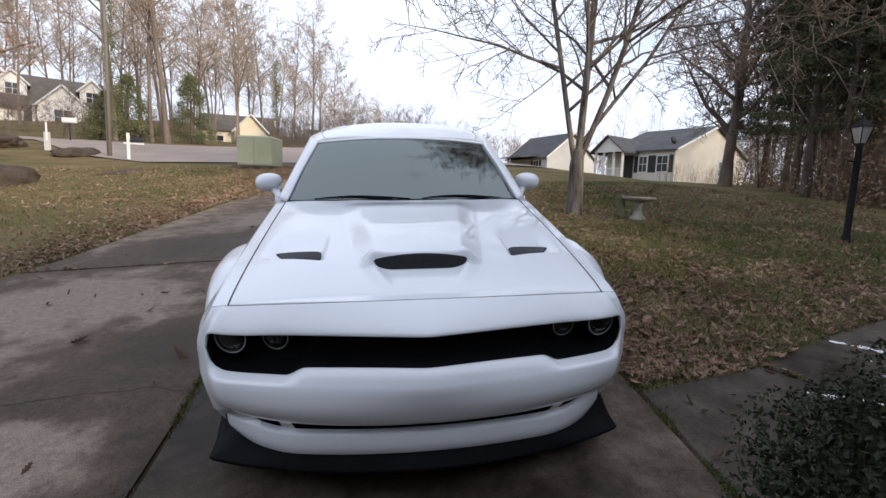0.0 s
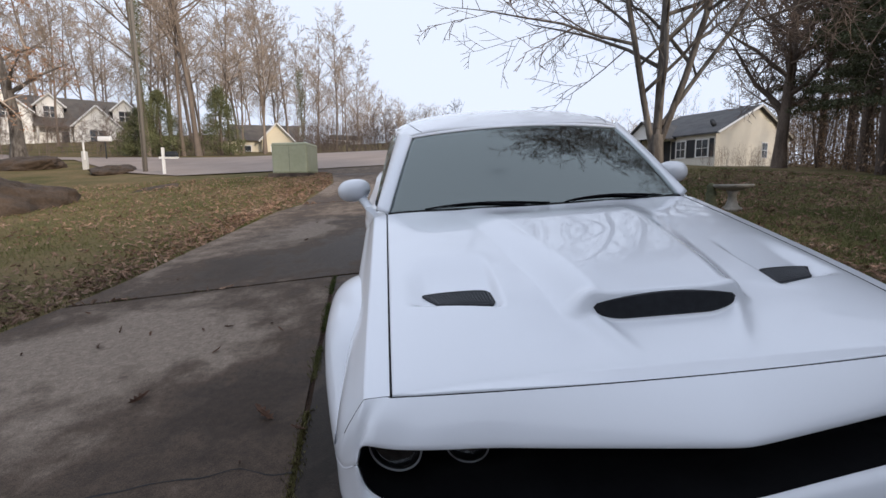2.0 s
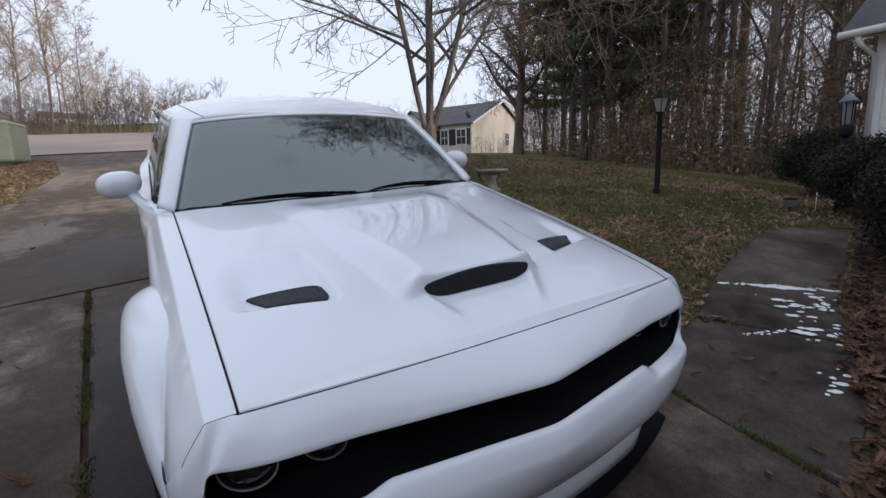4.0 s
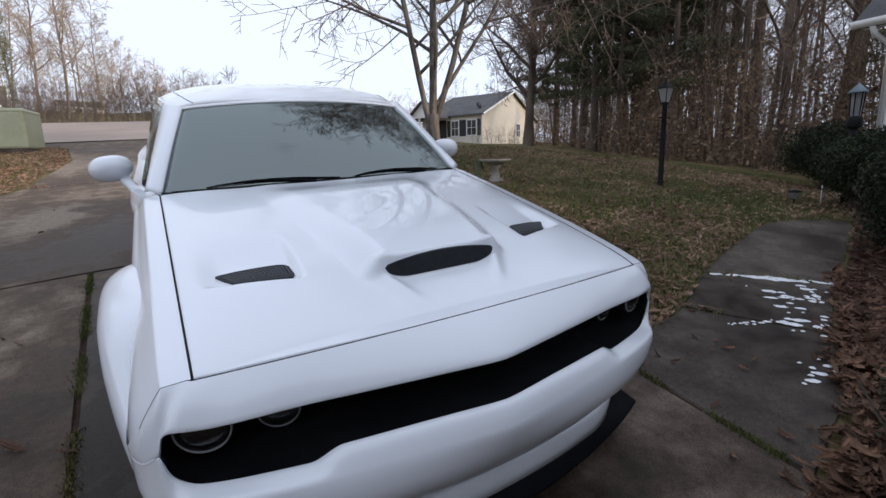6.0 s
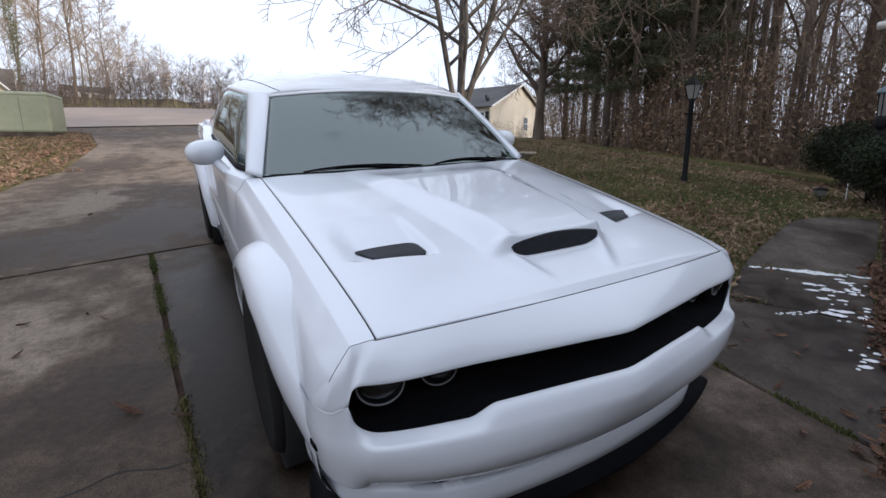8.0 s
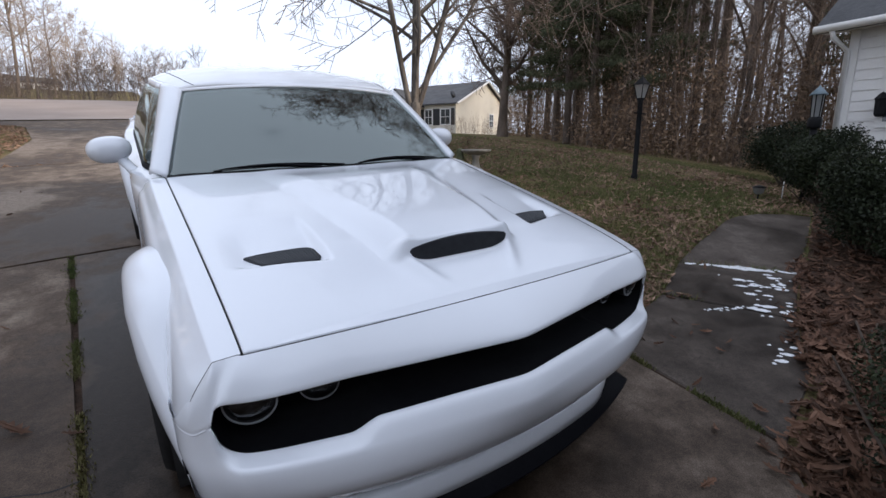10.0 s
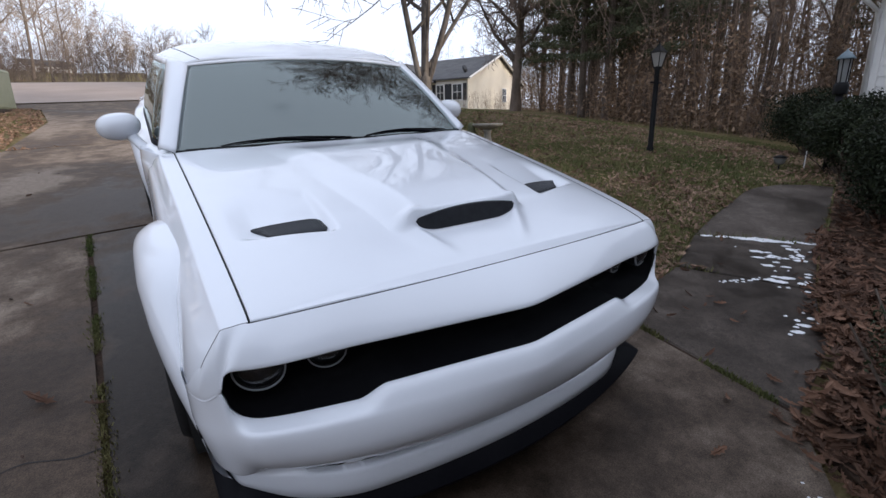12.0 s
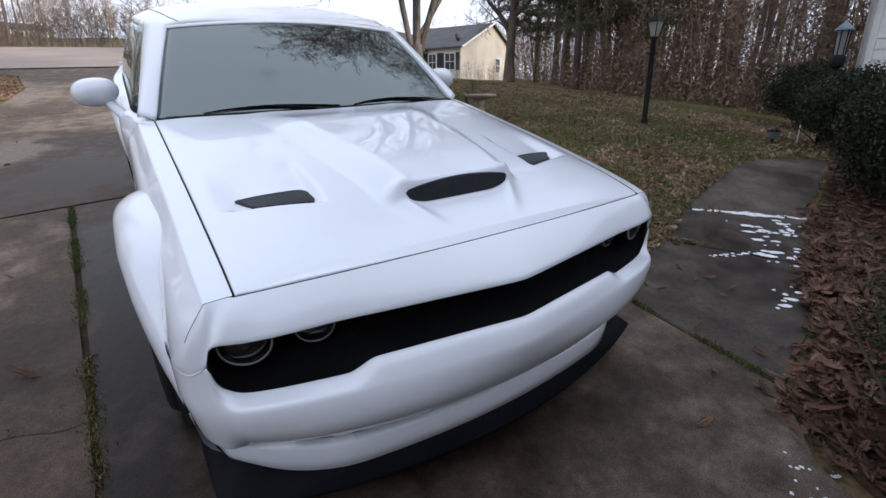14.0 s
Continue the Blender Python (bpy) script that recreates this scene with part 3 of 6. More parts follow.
def build_fascia():
    NT = 260
    bm, panel, intake, lip = bmesh.new(), bmesh.new(), bmesh.new(), bmesh.new()
    cols, pcols, icols, lcols = [], [], [], []
    th_bend = side_angle(0.80)
    for i in range(NT + 1):
        s_ = 2 * i / NT - 1
        a_, sg = abs(s_), math.copysign(1, s_)
        q_ = max(0.0, (a_ - 0.70) / 0.30)
        th = sg * (side_angle(0.80 * a_ / 0.70) if a_ < 0.70 else lerp(th_bend, TH_END, q_))
        x, y = plan(th)
        ax = abs(x)
        zt, zb = opening(min(ax, X_OPEN))
        P = lambda o, z: taper(Vector((*plan(th, o), z)))
        T = fascia_top(th)
        q = sm(X_OPEN - 0.006, X_OPEN + 0.017, ax)
        if ax > X_OPEN:
            zt = zb = min(lerp(zt, 0.605, sm(X_OPEN, 0.90, ax)), T.z - 0.020)
        # header: rolls over smoothly from the hood's edge to the lip of the opening
        sink = -0.030 * (1 - sm(0.50, 0.84, ax))
        foot = P(sink, zt + 0.007)
        drop, run = T.z - foot.z, T.y - foot.y
        turn = sm(0.74, 0.86, ax) * (1 - sm(0.89, 0.925, ax)) * min(1.0, (T - foot).length / 0.12)
        bulge = Vector((sg * 0.010 * turn, -0.06 * max(run, 0.0) - 0.018 * turn, 0.06 * drop + 0.004 * turn))
        c1, c2 = T.lerp(foot, 0.36) + bulge, T.lerp(foot, 0.78) + bulge * (1.3 - 1.05 * turn)
        up = [bez(T, c1, c2, foot, k / 9) for k in range(10)]
        up += [P(sink - 0.0008, zt + 0.004), P(lerp(sink - 0.004, 0.001, q), zt + 0.001), P(lerp(sink - 0.014, 0.002, q), zt)]
        # below the opening: the lip, the ridge, and the face drawing in to the lower slot
        back = -0.020 - 0.022 * (ax / 0.77) ** 2 * (1 - sm(0.80, 0.92, ax))
        low = [(lerp(-0.012, 0.003, q), zb - 0.0005), (lerp(-0.001, 0.005, q), zb - 0.003), (lerp(0.008, 0.007, q), zb - 0.008), (0.024, lerp(zb, 0.535, 0.60)), (0.033, 0.540), (0.036, 0.528), (0.034, 0.505), (0.026, 0.465),
               (0.013, 0.420), (lerp(0.013, back, 0.62), 0.378), (back + 0.004, 0.357), (back - 0.003, 0.351)]
        low = [(o * (1 - 0.97 * sm(0.79, 0.885, ax)), z) for o, z in low]
        edge = P(*low[-1])
        # the chin below it, set back
        cx = x * 0.965
        cy, cz = max(chin_y(abs(cx)), edge.y + 0.012 * (1 - sm(0.85, 0.92, ax))), chin_z(abs(cx))
        rim = lerp(0.278, cz + 0.06, sm(0.72, 0.90, ax))
        tuck = 0.030 * (1 - sm(0.72, 0.88, ax))
        chin = [(cy + tuck, rim + 0.008), (cy + 0.25 * tuck, rim), (cy, rim - 0.010), (cy - 0.001, lerp(rim, cz, 0.55)), (cy, cz + 0.008), (cy + 0.010, cz)]
        chin = [Vector((cx, yy_, zz_)) for yy_, zz_ in chin]
        col = [bm.verts.new(p) for p in up] + [bm.verts.new(P(o, z)) for o, z in low] + [bm.verts.new(p) for p in chin]
        cols.append((col, ax))
        pcols.append(([panel.verts.new(P(-0.010 + lerp(sink, 0, min(k, 1)) - d, lerp(zt, zb, k))) for d, k in ((0, 0), (0.10, -0.15), (0.115, 0.2), (0.12, 0.5), (0.12, 0.8), (0.11, 1.0), (0, 1))], ax))
        icols.append(([intake.verts.new(p) for p in (edge, edge + Vector((0, 0.13, 0.0)), chin[0] + Vector((0, 0.09, 0)), chin[0])], ax))
        # splitter: a blade from the chin to a thin straight front edge, with square tips
        fx = 0.905 * a_ / 0.70 if a_ < 0.70 else 0.905 + 0.012 * q_
        fy = 0.034 + 0.20 * fx * fx + 0.02 * fx ** 8 if a_ < 0.70 else lerp(0.212, 0.46, q_)
        fin = 0.055 * sm(0.25, 1.0, q_)
        root = chin[-1] + Vector((0, 0.006, 0.003))
        tip = Vector((sg * fx, fy, 0.126 + fin))
        lcols.append([lip.verts.new(p) for p in (root + Vector((0, 0.03, 0.01)), root, root.lerp(tip, 0.5) + Vector((0, 0, -0.006)), root.lerp(tip, 0.93) + Vector((0, 0, 0.002)), tip, tip + Vector((0, 0.002, -0.006)),
                                                 Vector((sg * fx, fy + 0.006, 0.112)), Vector((sg * fx * 0.9, fy + 0.20, 0.125)))])
    gap_row = 13 + 12 - 1
    for (a, ax), (c, cx) in zip(cols, cols[1:]):
        mid = (ax + cx) / 2
        for j in range(len(a) - 1):
            if j == 12 and min(ax, cx) < X_OPEN - 0.0005:
                continue
            if j == gap_row and in_slot(mid):
                continue
            bm.faces.new((a[j], a[j + 1], c[j + 1], c[j]))
    for (a, ax), (c, cx) in zip(pcols, pcols[1:]):
        if min(ax, cx) < X_OPEN - 0.0005:
            for j in range(6):
                panel.faces.new((a[j], a[j + 1], c[j + 1], c[j]))
    for (a, ax), (c, cx) in zip(icols, icols[1:]):
        if in_slot((ax + cx) / 2):
            for j in range(3):
                intake.faces.new((a[j], a[j + 1], c[j + 1], c[j]))
    for a, c in zip(lcols, lcols[1:]):
        for j in range(len(a) - 1):
            lip.faces.new((a[j], a[j + 1], c[j + 1], c[j]))
    bmesh.ops.remove_doubles(bm, verts=bm.verts, dist=0.0002)
    part("front_bumper", bm, M_PAINT, car, "white painted front bumper and nose")
    g = part("grille", panel, M_MESH, car, "matte black front grille panel")
    part("lower_intake", intake, M_MESH, car, "black lower air intake")
    part("splitter", lip, M_BLACK, car, "satin black front splitter")
    return g


grille = build_fascia()


def headlight(x, z, r, yl):
    m = Matrix.Translation((x, yl, z)) @ pose(0, 0, 0, 90, 0, 14 if x > 0 else -14)
    lamp_ = part("headlight", lathe([(r, -0.07), (r, 0.0), (r * 0.97, 0.006), (r * 0.91, 0.006), (r * 0.90, -0.004)], 36, m=m), M_RIM, car, "round dark headlight")
    part("reflector", lathe([(r * 0.90, -0.002), (r * 0.84, -0.014), (r * 0.66, -0.034), (r * 0.46, -0.044), (r * 0.44, -0.040), (0.001, -0.040)], 36, m=m), M_REFLECT, lamp_, "bright metal reflector bowl")
    part("projector", lathe([(r * 0.42, -0.040), (r * 0.42, -0.022), (r * 0.36, -0.012), (r * 0.20, -0.004), (0.001, -0.002)], 28, m=m), M_RIM, lamp_, "dark projector eye")
    part("brow", lathe([(r * 0.93, 0.007), (r * 0.70, -0.010), (r * 0.68, -0.014), (r * 0.92, 0.000)], 36, m=m @ Matrix.Diagonal((1, 0.98, 1, 1))), M_RIM, lamp_, "dark inner bezel")
    part("ring", lathe([(r * 0.98, 0.0), (r * 1.0, 0.008), (r * 0.93, 0.010), (r * 0.90, 0.0)], 36, m=m), M_RING, lamp_, "pale halo ring")
    part("lens", lathe([(r * 0.92, 0.004), (r * 0.7, 0.016), (r * 0.35, 0.023), (0.001, 0.025)], 36, m=m), M_LENS, lamp_, "clear glass lens")


for hx, hz, hr, hy in ((-0.760, 0.672, 0.066, 0.205), (-0.588, 0.672, 0.054, 0.195), (0.588, 0.672, 0.054, 0.195), (0.760, 0.672, 0.066, 0.205)):
    headlight(hx, hz, hr, hy)


# hood: one sculpted panel with a raised middle, a front scoop and two extractor vents
def hood_point(u, t):
    yf = 0.161 + 0.062 * u * u
    yb = 1.452 + 0.148 * u * u
    y = lerp(yf, yb, t)
    return u * (hood_edge_x(y) - 0.006), y


def vent_front(ax):
    return lerp(0.520, 0.576, (ax - 0.445) / 0.18)


def vent_back(ax):
    return lerp(0.622, 0.662, (ax - 0.445) / 0.21)


def hood_z(x, y):
    ax = abs(x)
    k = min(1.0, ax / hood_edge_x(y))
    z = hood_edge_z(y) + (0.020 + 0.034 * sm(0.15, 0.6, y) - 0.022 * sm(1.1, 1.5, y)) * (1 - k ** 4)
    # raised middle with crisp upper edges, wider and lower towards the windshield, cut off in front by the scoop
    t = (y - 0.38) / 0.8
    half = lerp(0.222, 0.322, t)
    rise = 0.070 * (1 - 0.55 * sm(0.40, 1.15, y)) * (1 - 0.75 * sm(1.12, 1.44, y))
    f = min(1.0, max(0.0, (ax - half + 0.045) / (0.100 + 0.03 * max(0.0, t))))
    across = 1 - (f * 0.35 + 0.65 * f * f * (3 - 2 * f)) if f > 0 else 1.0
    bow = 0.008 * (ax / 0.2) ** 4
    z += rise * across * sm(0.368 + bow, 0.398 + bow, y)
    # low tails of the ridges ahead of the scoop
    z += 0.022 * sm(0.20, 0.40, y) * (1 - sm(0.40, 0.46, y)) * math.exp(-((ax - lerp(0.12, 0.215, (y - 0.2) / 0.2)) / 0.030) ** 2)
    # extractor hollows: a firm wall on the inner side, soft on the outer, running out rearwards
    vf = vent_front(ax)
    inside_ = sm(0.418, 0.452, ax) * (1 - sm(0.635, 0.735, ax))
    z -= 0.027 * inside_ * sm(vf - 0.042, vf + 0.006, y) * (1 - sm(vf + 0.105, vf + 0.36, y))
    return z


hood_bm = sheet(220, 240, lambda u, t: (lambda p: (p[0], p[1], hood_z(*p)))(hood_point(u * 2 - 1, t)))
part("hood", shell(hood_bm, (0, 0, -0.02)), M_PAINT, car, "white sculpted hood with central scoop and two vents")
# dark sheet that stands in for the shade below the hood's edges
under = sheet(24, 24, lambda u, t: (lambda p: (p[0] * 1.012, lerp(0.25, 1.62, t), hood_edge_z(lerp(0.25, 1.62, t)) - 0.035))(hood_point(u * 2 - 1, t)))
part("engine_bay", under, M_GAP, car, "dark sheet standing in for the shade under the hood edges")


# dark tubes laid over the seams draw the shade inside the gaps
gap = bmesh.new()
tube([Vector((fascia_top(t_).x, fascia_top(t_).y + 0.003, fascia_top(t_).z - 0.0012)) for t_ in [lerp(-1, 1, k / 60) * math.asin((0.839 / PX) ** (PN / 2)) for k in range(61)]], 0.0023, 6, gap)
part("panel_gap", gap, M_GAP, car, "thin dark strip drawn for the shaded gap along the hood front")
for sg in (-1, 1):
    gap = bmesh.new()
    tube([(sg * (hood_edge_x(y_) - 0.002), y_, hood_edge_z(y_) - 0.001) for y_ in [lerp(0.224, 1.60, k / 40) for k in range(41)]], 0.0023, 6, gap)
    part("panel_gap", gap, M_GAP, car, "thin dark strip drawn for the shaded gap beside the hood")


def scoop_face(u, v):
    """The dark mouth of the scoop, from its lower edge (v 0) up to the lip."""
    x = lerp(-0.204, 0.204, u)
    k = abs(u * 2 - 1)
    top = 0.940 - 0.022 * k ** 2
    low = 0.876
    e = 1 - math.sqrt(max(0.0, 1 - (max(0.0, k - 0.58) / 0.42) ** 2.2))
    low += (top - 0.008 - low) * e
    z = lerp(low, top, v) - 0.006 * (k > 0.985) * v
    lo_, hi_ = 0.33, 0.43
    for _ in range(24):
        md = (lo_ + hi_) / 2
        if hood_z(x, md) < z:
            lo_ = md
        else:
            hi_ = md
    return x, lo_ - 0.003, z + 0.001


part("scoop_mesh", shell(sheet(48, 12, scoop_face), (0, 0.004, -0.004)), M_VENT, car, "dark mesh of the hood scoop")


def vent_mesh(sg):
    def f(u, v):
        ax = lerp(0.446 + 0.004 * v, lerp(0.628, 0.664, v), u)
        e = abs(2 * u - 1)
        e = (1 - e ** 7) ** (1 / 4) if e < 1 else 0.0
        y0, y1 = vent_front(ax), vent_back(ax)
        y = (y0 + y1) / 2 + (y1 - y0) * (v - 0.5) * max(0.55, e)
        return sg * ax, y, hood_z(ax, y) + 0.006
    vb = part("vent", shell(sheet(30, 20, f), (0, 0, -0.006)), M_VENT, car, "black hood extractor vent")
    sl = bmesh.new()
    for k in range(1, 12):
        tube([Vector(f(q / 18, k / 12)) + Vector((0, 0, 0.0014)) for q in range(1, 18)], 0.0015, 4, sl)
    for k in range(1, 20):
        tube([Vector(f(k / 20, q / 6)) + Vector((0, 0, 0.0014)) for q in range(1, 6)], 0.0013, 4, sl)
    part("vent_mesh", sl, M_BARS, vb, "black mesh bars")


vent_mesh(-1), vent_mesh(1)


# body sides
AXLES = (0.955, 3.905)


def lip_radius(a, an):
    """The wheel opening: round above the tyre, drawn forward ahead of the front wheel."""
    dg = math.degrees(an) % 360
    if dg > 270:
        dg = 0
    return 0.405 + (0.028 * sm(110, 145, dg) + 0.075 * sm(150, 190, dg) if a < 2 else 0.0)


def flare_radius(a, an):
    dg = math.degrees(an) % 360
    return 0.50 + (0.075 * sm(95, 135, dg) + 0.055 * sm(135, 165, dg) if a < 2 else 0.02 + 0.03 * sm(60, 10, dg))


def lip_x(a, an):
    dg = math.degrees(an) % 360
    if dg > 270:
        dg -= 360
    if a < 2:
        return curve_at([(-16, 0.955), (20, 0.985), (60, 1.002), (118, 1.002), (140, 0.988), (153, 0.974), (163, 0.957), (172, 0.934), (181, 0.905), (195, 0.875)], dg)
    return curve_at([(-16, 0.955), (20, 0.985), (60, 1.005), (120, 1.005), (160, 0.985), (195, 0.955)], dg)


def body_panel(name, sg, y0f, y1, label, nu=90, drop=True):
    def f(u, v):
        y = lerp(y0f(v), y1, u)
        x, z = side_point(y, v)
        return sg * (x - 0.005 * (1 - sm(0.40, 0.46, y)) * sm(V_SEAM, V_END, v)), y, z
    keep = (lambda c: all(math.hypot(c.y - a, c.z - 0.345) > lip_radius(a, math.atan2(c.z - 0.345, c.y - a)) + 0.012 for a in AXLES)) if drop else None
    return part(name, sheet(nu, 50, f, keep), M_PAINT, car, label)


for sg in (-1, 1):
    body_panel("front_fender", sg, seam_back, 1.648, "white front fender")
    door = body_panel("door", sg, lambda v: 1.652, 3.05, "white door", drop=False)
    body_panel("rear_quarter", sg, lambda v: 3.055, 4.93, "white rear quarter panel")
    for a in AXLES:
        fl = bmesh.new()
        rows = []
        for k in range(61):
            an = radians(lerp(-16, 192, k / 60))
            r0, r1, xl = lip_radius(a, an), flare_radius(a, an), lip_x(a, an)
            row = []
            for u in (-0.22, -0.02, 0.0, 0.04, 0.14, 0.28, 0.42, 0.56, 0.68, 0.78, 0.86, 0.92, 0.965, 1.0):
                r2 = lerp(r0, r1, u)
                y2, z2 = a + math.cos(an) * r2, 0.345 + math.sin(an) * r2
                wt = (1 - max(0.0, u) ** 2.3) ** 0.75
                fx = flank_x(y2, max(z2, 0.21)) - 0.006
                out = xl - 0.10 if u < -0.1 else xl - 0.006 if u < 0.0 else lerp(fx, max(xl + 0.003, fx) if u > 0 else xl, wt)
                row.append(fl.verts.new((sg * out, y2, z2)))
            rows.append(row)
        for ra, rb in zip(rows, rows[1:]):
            for j in range(len(ra) - 1):
                fl.faces.new((ra[j], ra[j + 1], rb[j + 1], rb[j]))
        part("wheel_flare", fl, M_PAINT, car, "white wheel arch flare")
        well = lathe([(0.40, 0.0), (0.40, 0.45)], 28, m=Matrix.Translation((sg * 0.5 - (0.45 if sg < 0 else 0), a, 0.345)) @ pose(0, 0, 0, 0, 90, 0))
        part("wheel_well", well, M_GAP, car, "dark wheel well")
        wm = Matrix.Translation((sg * 0.838, a, 0.345)) @ pose(0, 0, 0, 0, 90 * sg, 0)
        wheel = part("wheel", lathe([(0.20, -0.13), (0.255, -0.13), (0.262, 0.12), (0.245, 0.13), (0.235, 0.07), (0.05, 0.06)], 36, m=wm), M_RIM, car, "dark alloy wheel")
        part("tyre", lathe([(0.255, -0.13), (0.32, -0.145), (0.342, -0.12), (0.345, 0.0), (0.342, 0.115), (0.32, 0.145), (0.262, 0.13)], 40, m=wm), M_RUBBER, wheel, "black low-profile tyre")
        sp = bmesh.new()
        for k in range(10):
            box(sp, 0.05, 0.25, -0.014, 0.014, 0.075, 0.105, 0.004, wm @ pose(0, 0, 0, 0, 0, 36 * k + (6 if k % 2 else -6)))
        part("spokes", sp, M_RIM, wheel)
    # side marker and bumper seam
    mk = sheet(10, 3, lambda u, v: (sg * (half_width(lerp(0.300, 0.440, u)) * 0.992 + 0.004), lerp(0.300, 0.440, u), lerp(0.437, 0.460, v) - 0.016 * u))
    part("side_marker", shell(mk, (-sg * 0.02, 0, 0)), M_BLACK, car, "dark side marker strip")
    # the bumper seam's shade is drawn as a dark tube
    seam = bmesh.new()
    tube([(sg * (side_point(seam_y(v), v)[0] + 0.0003), seam_y(v) + 0.001, side_point(seam_y(v), v)[1] + 0.0002) for v in [V_SEAM * k / 24 for k in range(1, 25)]], 0.0008, 5, seam)
    part("panel_gap", seam, M_GAP, car, "thin dark strip drawn for the shaded panel gap")


# greenhouse
def ws_base(u):
    return Vector((0.805 * u, 1.462 + 0.15 * u * u, 0.985 - 0.018 * u * u))


def ws_top(u):
    return Vector((0.640 * u, 2.06 + 0.055 * u * u, 1.378 - 0.04 * u * u))


def ws(u, v):
    p = ws_base(u).lerp(ws_top(u), v)
    p += Vector((0, -0.6, 0.8)) * 0.028 * 4 * v * (1 - v) * (0.6 + 0.4 * (1 - u * u))
    return p


def roof_edge(u):
    """The front edge of the roof above the windshield."""
    return Vector((0.655 * u, 2.085 + 0.055 * u * u, 1.392 - 0.047 * (0.55 * u * u + 0.45 * abs(u) ** 7)))


part("windshield", shell(sheet(40, 24, lambda a, c: ws((a * 2 - 1) * 0.975, lerp(0.02, 0.998, c))), (0, 0.004, -0.004)), M_WINDSHIELD, car, "tinted windshield reflecting sky and bare branches")
part("windshield_header", shell(sheet(48, 3, lambda a, c: ws((a * 2 - 1) * 0.99, 0.975).lerp(roof_edge(a * 2 - 1), c) + Vector((0, -0.003, 0.004))), (0, 0.004, -0.008)), M_PAINT, car, "white roof edge over the windshield")
cowl = sheet(40, 5, lambda a, c: ws_base((a * 2 - 1)).lerp(ws((a * 2 - 1), 0.03), c) + Vector((0, -0.004 - 0.02 * (1 - c), -0.012 * (1 - c))))
part("cowl", shell(cowl, (0, 0, -0.01)), M_BLACK, car, "black cowl strip below the windshield")


def roof_rail(y):
    return Vector((curve_at([(2.1, 0.650), (2.22, 0.690), (2.4, 0.722), (2.7, 0.735), (3.1, 0.732), (3.6, 0.66)], y), y, curve_at([(2.1, 1.338), (2.35, 1.362), (2.9, 1.378), (3.3, 1.36), (3.6, 1.315)], y)))


def roof_mid(y):
    return curve_at([(2.05, 1.378), (2.12, 1.405), (2.2, 1.427), (2.3, 1.447), (2.42, 1.464), (2.6, 1.478), (2.85, 1.485), (3.05, 1.482), (3.2, 1.474), (3.4, 1.452), (3.6, 1.42)], y)


def roof_point(u, v):
    e = roof_rail(lerp(2.115, 3.6, v))
    yy = lerp(2.06 + 0.055 * u * u, 3.6 - 0.03 * u * u, v)
    k = abs(u)
    zt = roof_mid(yy)
    return Vector((u * e.x, yy, zt - (zt - e.z) * (0.55 * k ** 2 + 0.45 * k ** 7)))


part("roof", shell(sheet(48, 40, lambda a, c: roof_point(a * 2 - 1, c)), (0, 0, -0.015)), M_PAINT, car, "white roof panel")
for sg in (-1, 1):
    # roof seam drawn as a dark tube in place of its shade
    part("panel_gap", tube([roof_point(sg * 0.87, k / 30) + Vector((0, 0, 0.0006)) for k in range(31)], 0.002, 5), M_GAP, car, "thin dark strip drawn along the roof seam")

    def pillar(a, c):
        # a along the pillar, c from the windshield edge outwards
        p = ws(0.978 * sg, lerp(0.0, 1.0, a))
        q = Vector((sg * 0.852, 1.68, 0.978)).lerp(Vector((sg * 0.712, 2.30, 1.356)), a)
        m = p.lerp(q, c)
        n_ = Vector((sg * 0.55, -0.45, 0.7))
        return m + n_ * 0.022 * 4 * c * (1 - c) + n_ * 0.006
    part("windshield_pillar", shell(sheet(20, 8, pillar), (-sg * 0.008, 0.008, -0.008)), M_PAINT, car, "white windshield pillar")

    def upper(a, c):
        t = lerp(2.30, 3.6, a)
        r = roof_rail(t)
        bt = lerp(1.71, 4.42, a)
        bx, bz = top_edge(bt)
        p = Vector((sg * r.x, r.y, r.z)).lerp(Vector((sg * bx, bt, bz)), c)
        p.x += sg * 0.025 * 4 * c * (1 - c) * (0.6 + 0.4 * a)
        return p
    part("side_window", shell(sheet(30, 10, lambda a, c: upper(lerp(0.0, 0.60, a ** 1.0), lerp(0.065 + 0.06 * a ** 6, 0.97, c))), (-sg * 0.005, 0, 0)), M_WINDSHIELD, car, "tinted side window")
    part("window_frame", shell(sheet(30, 2, lambda a, c: upper(lerp(0.0, 0.61, a), lerp(-0.02, 0.07, c))), (-sg * 0.012, 0, 0)), M_PAINT, car, "white roof rail")
    part("belt_trim", shell(sheet(30, 2, lambda a, c: upper(lerp(0.0, 0.62, a), lerp(0.955, 1.0, c)) + Vector((sg * 0.004, 0, 0.004))), (-sg * 0.01, 0, 0)), M_BLACK, car, "black belt trim")
    part("rear_pillar", shell(sheet(24, 16, lambda a, c: upper(lerp(0.60, 1.0, a), c)), (-sg * 0.012, 0, 0)), M_PAINT, car, "broad white rear roof pillar")

rear_glass = sheet(24, 16, lambda a, c: Vector(((a * 2 - 1) * lerp(0.585, 0.74, c), lerp(3.6 - 0.03 * (a * 2 - 1) ** 2, 4.36, c), lerp(1.42 - 0.085 * (a * 2 - 1) ** 2, 1.0, c) + 0.05 * c * (1 - c))))
part("rear_window", shell(rear_glass, (0, 0, -0.005)), M_WINDSHIELD, car, "tinted rear window")
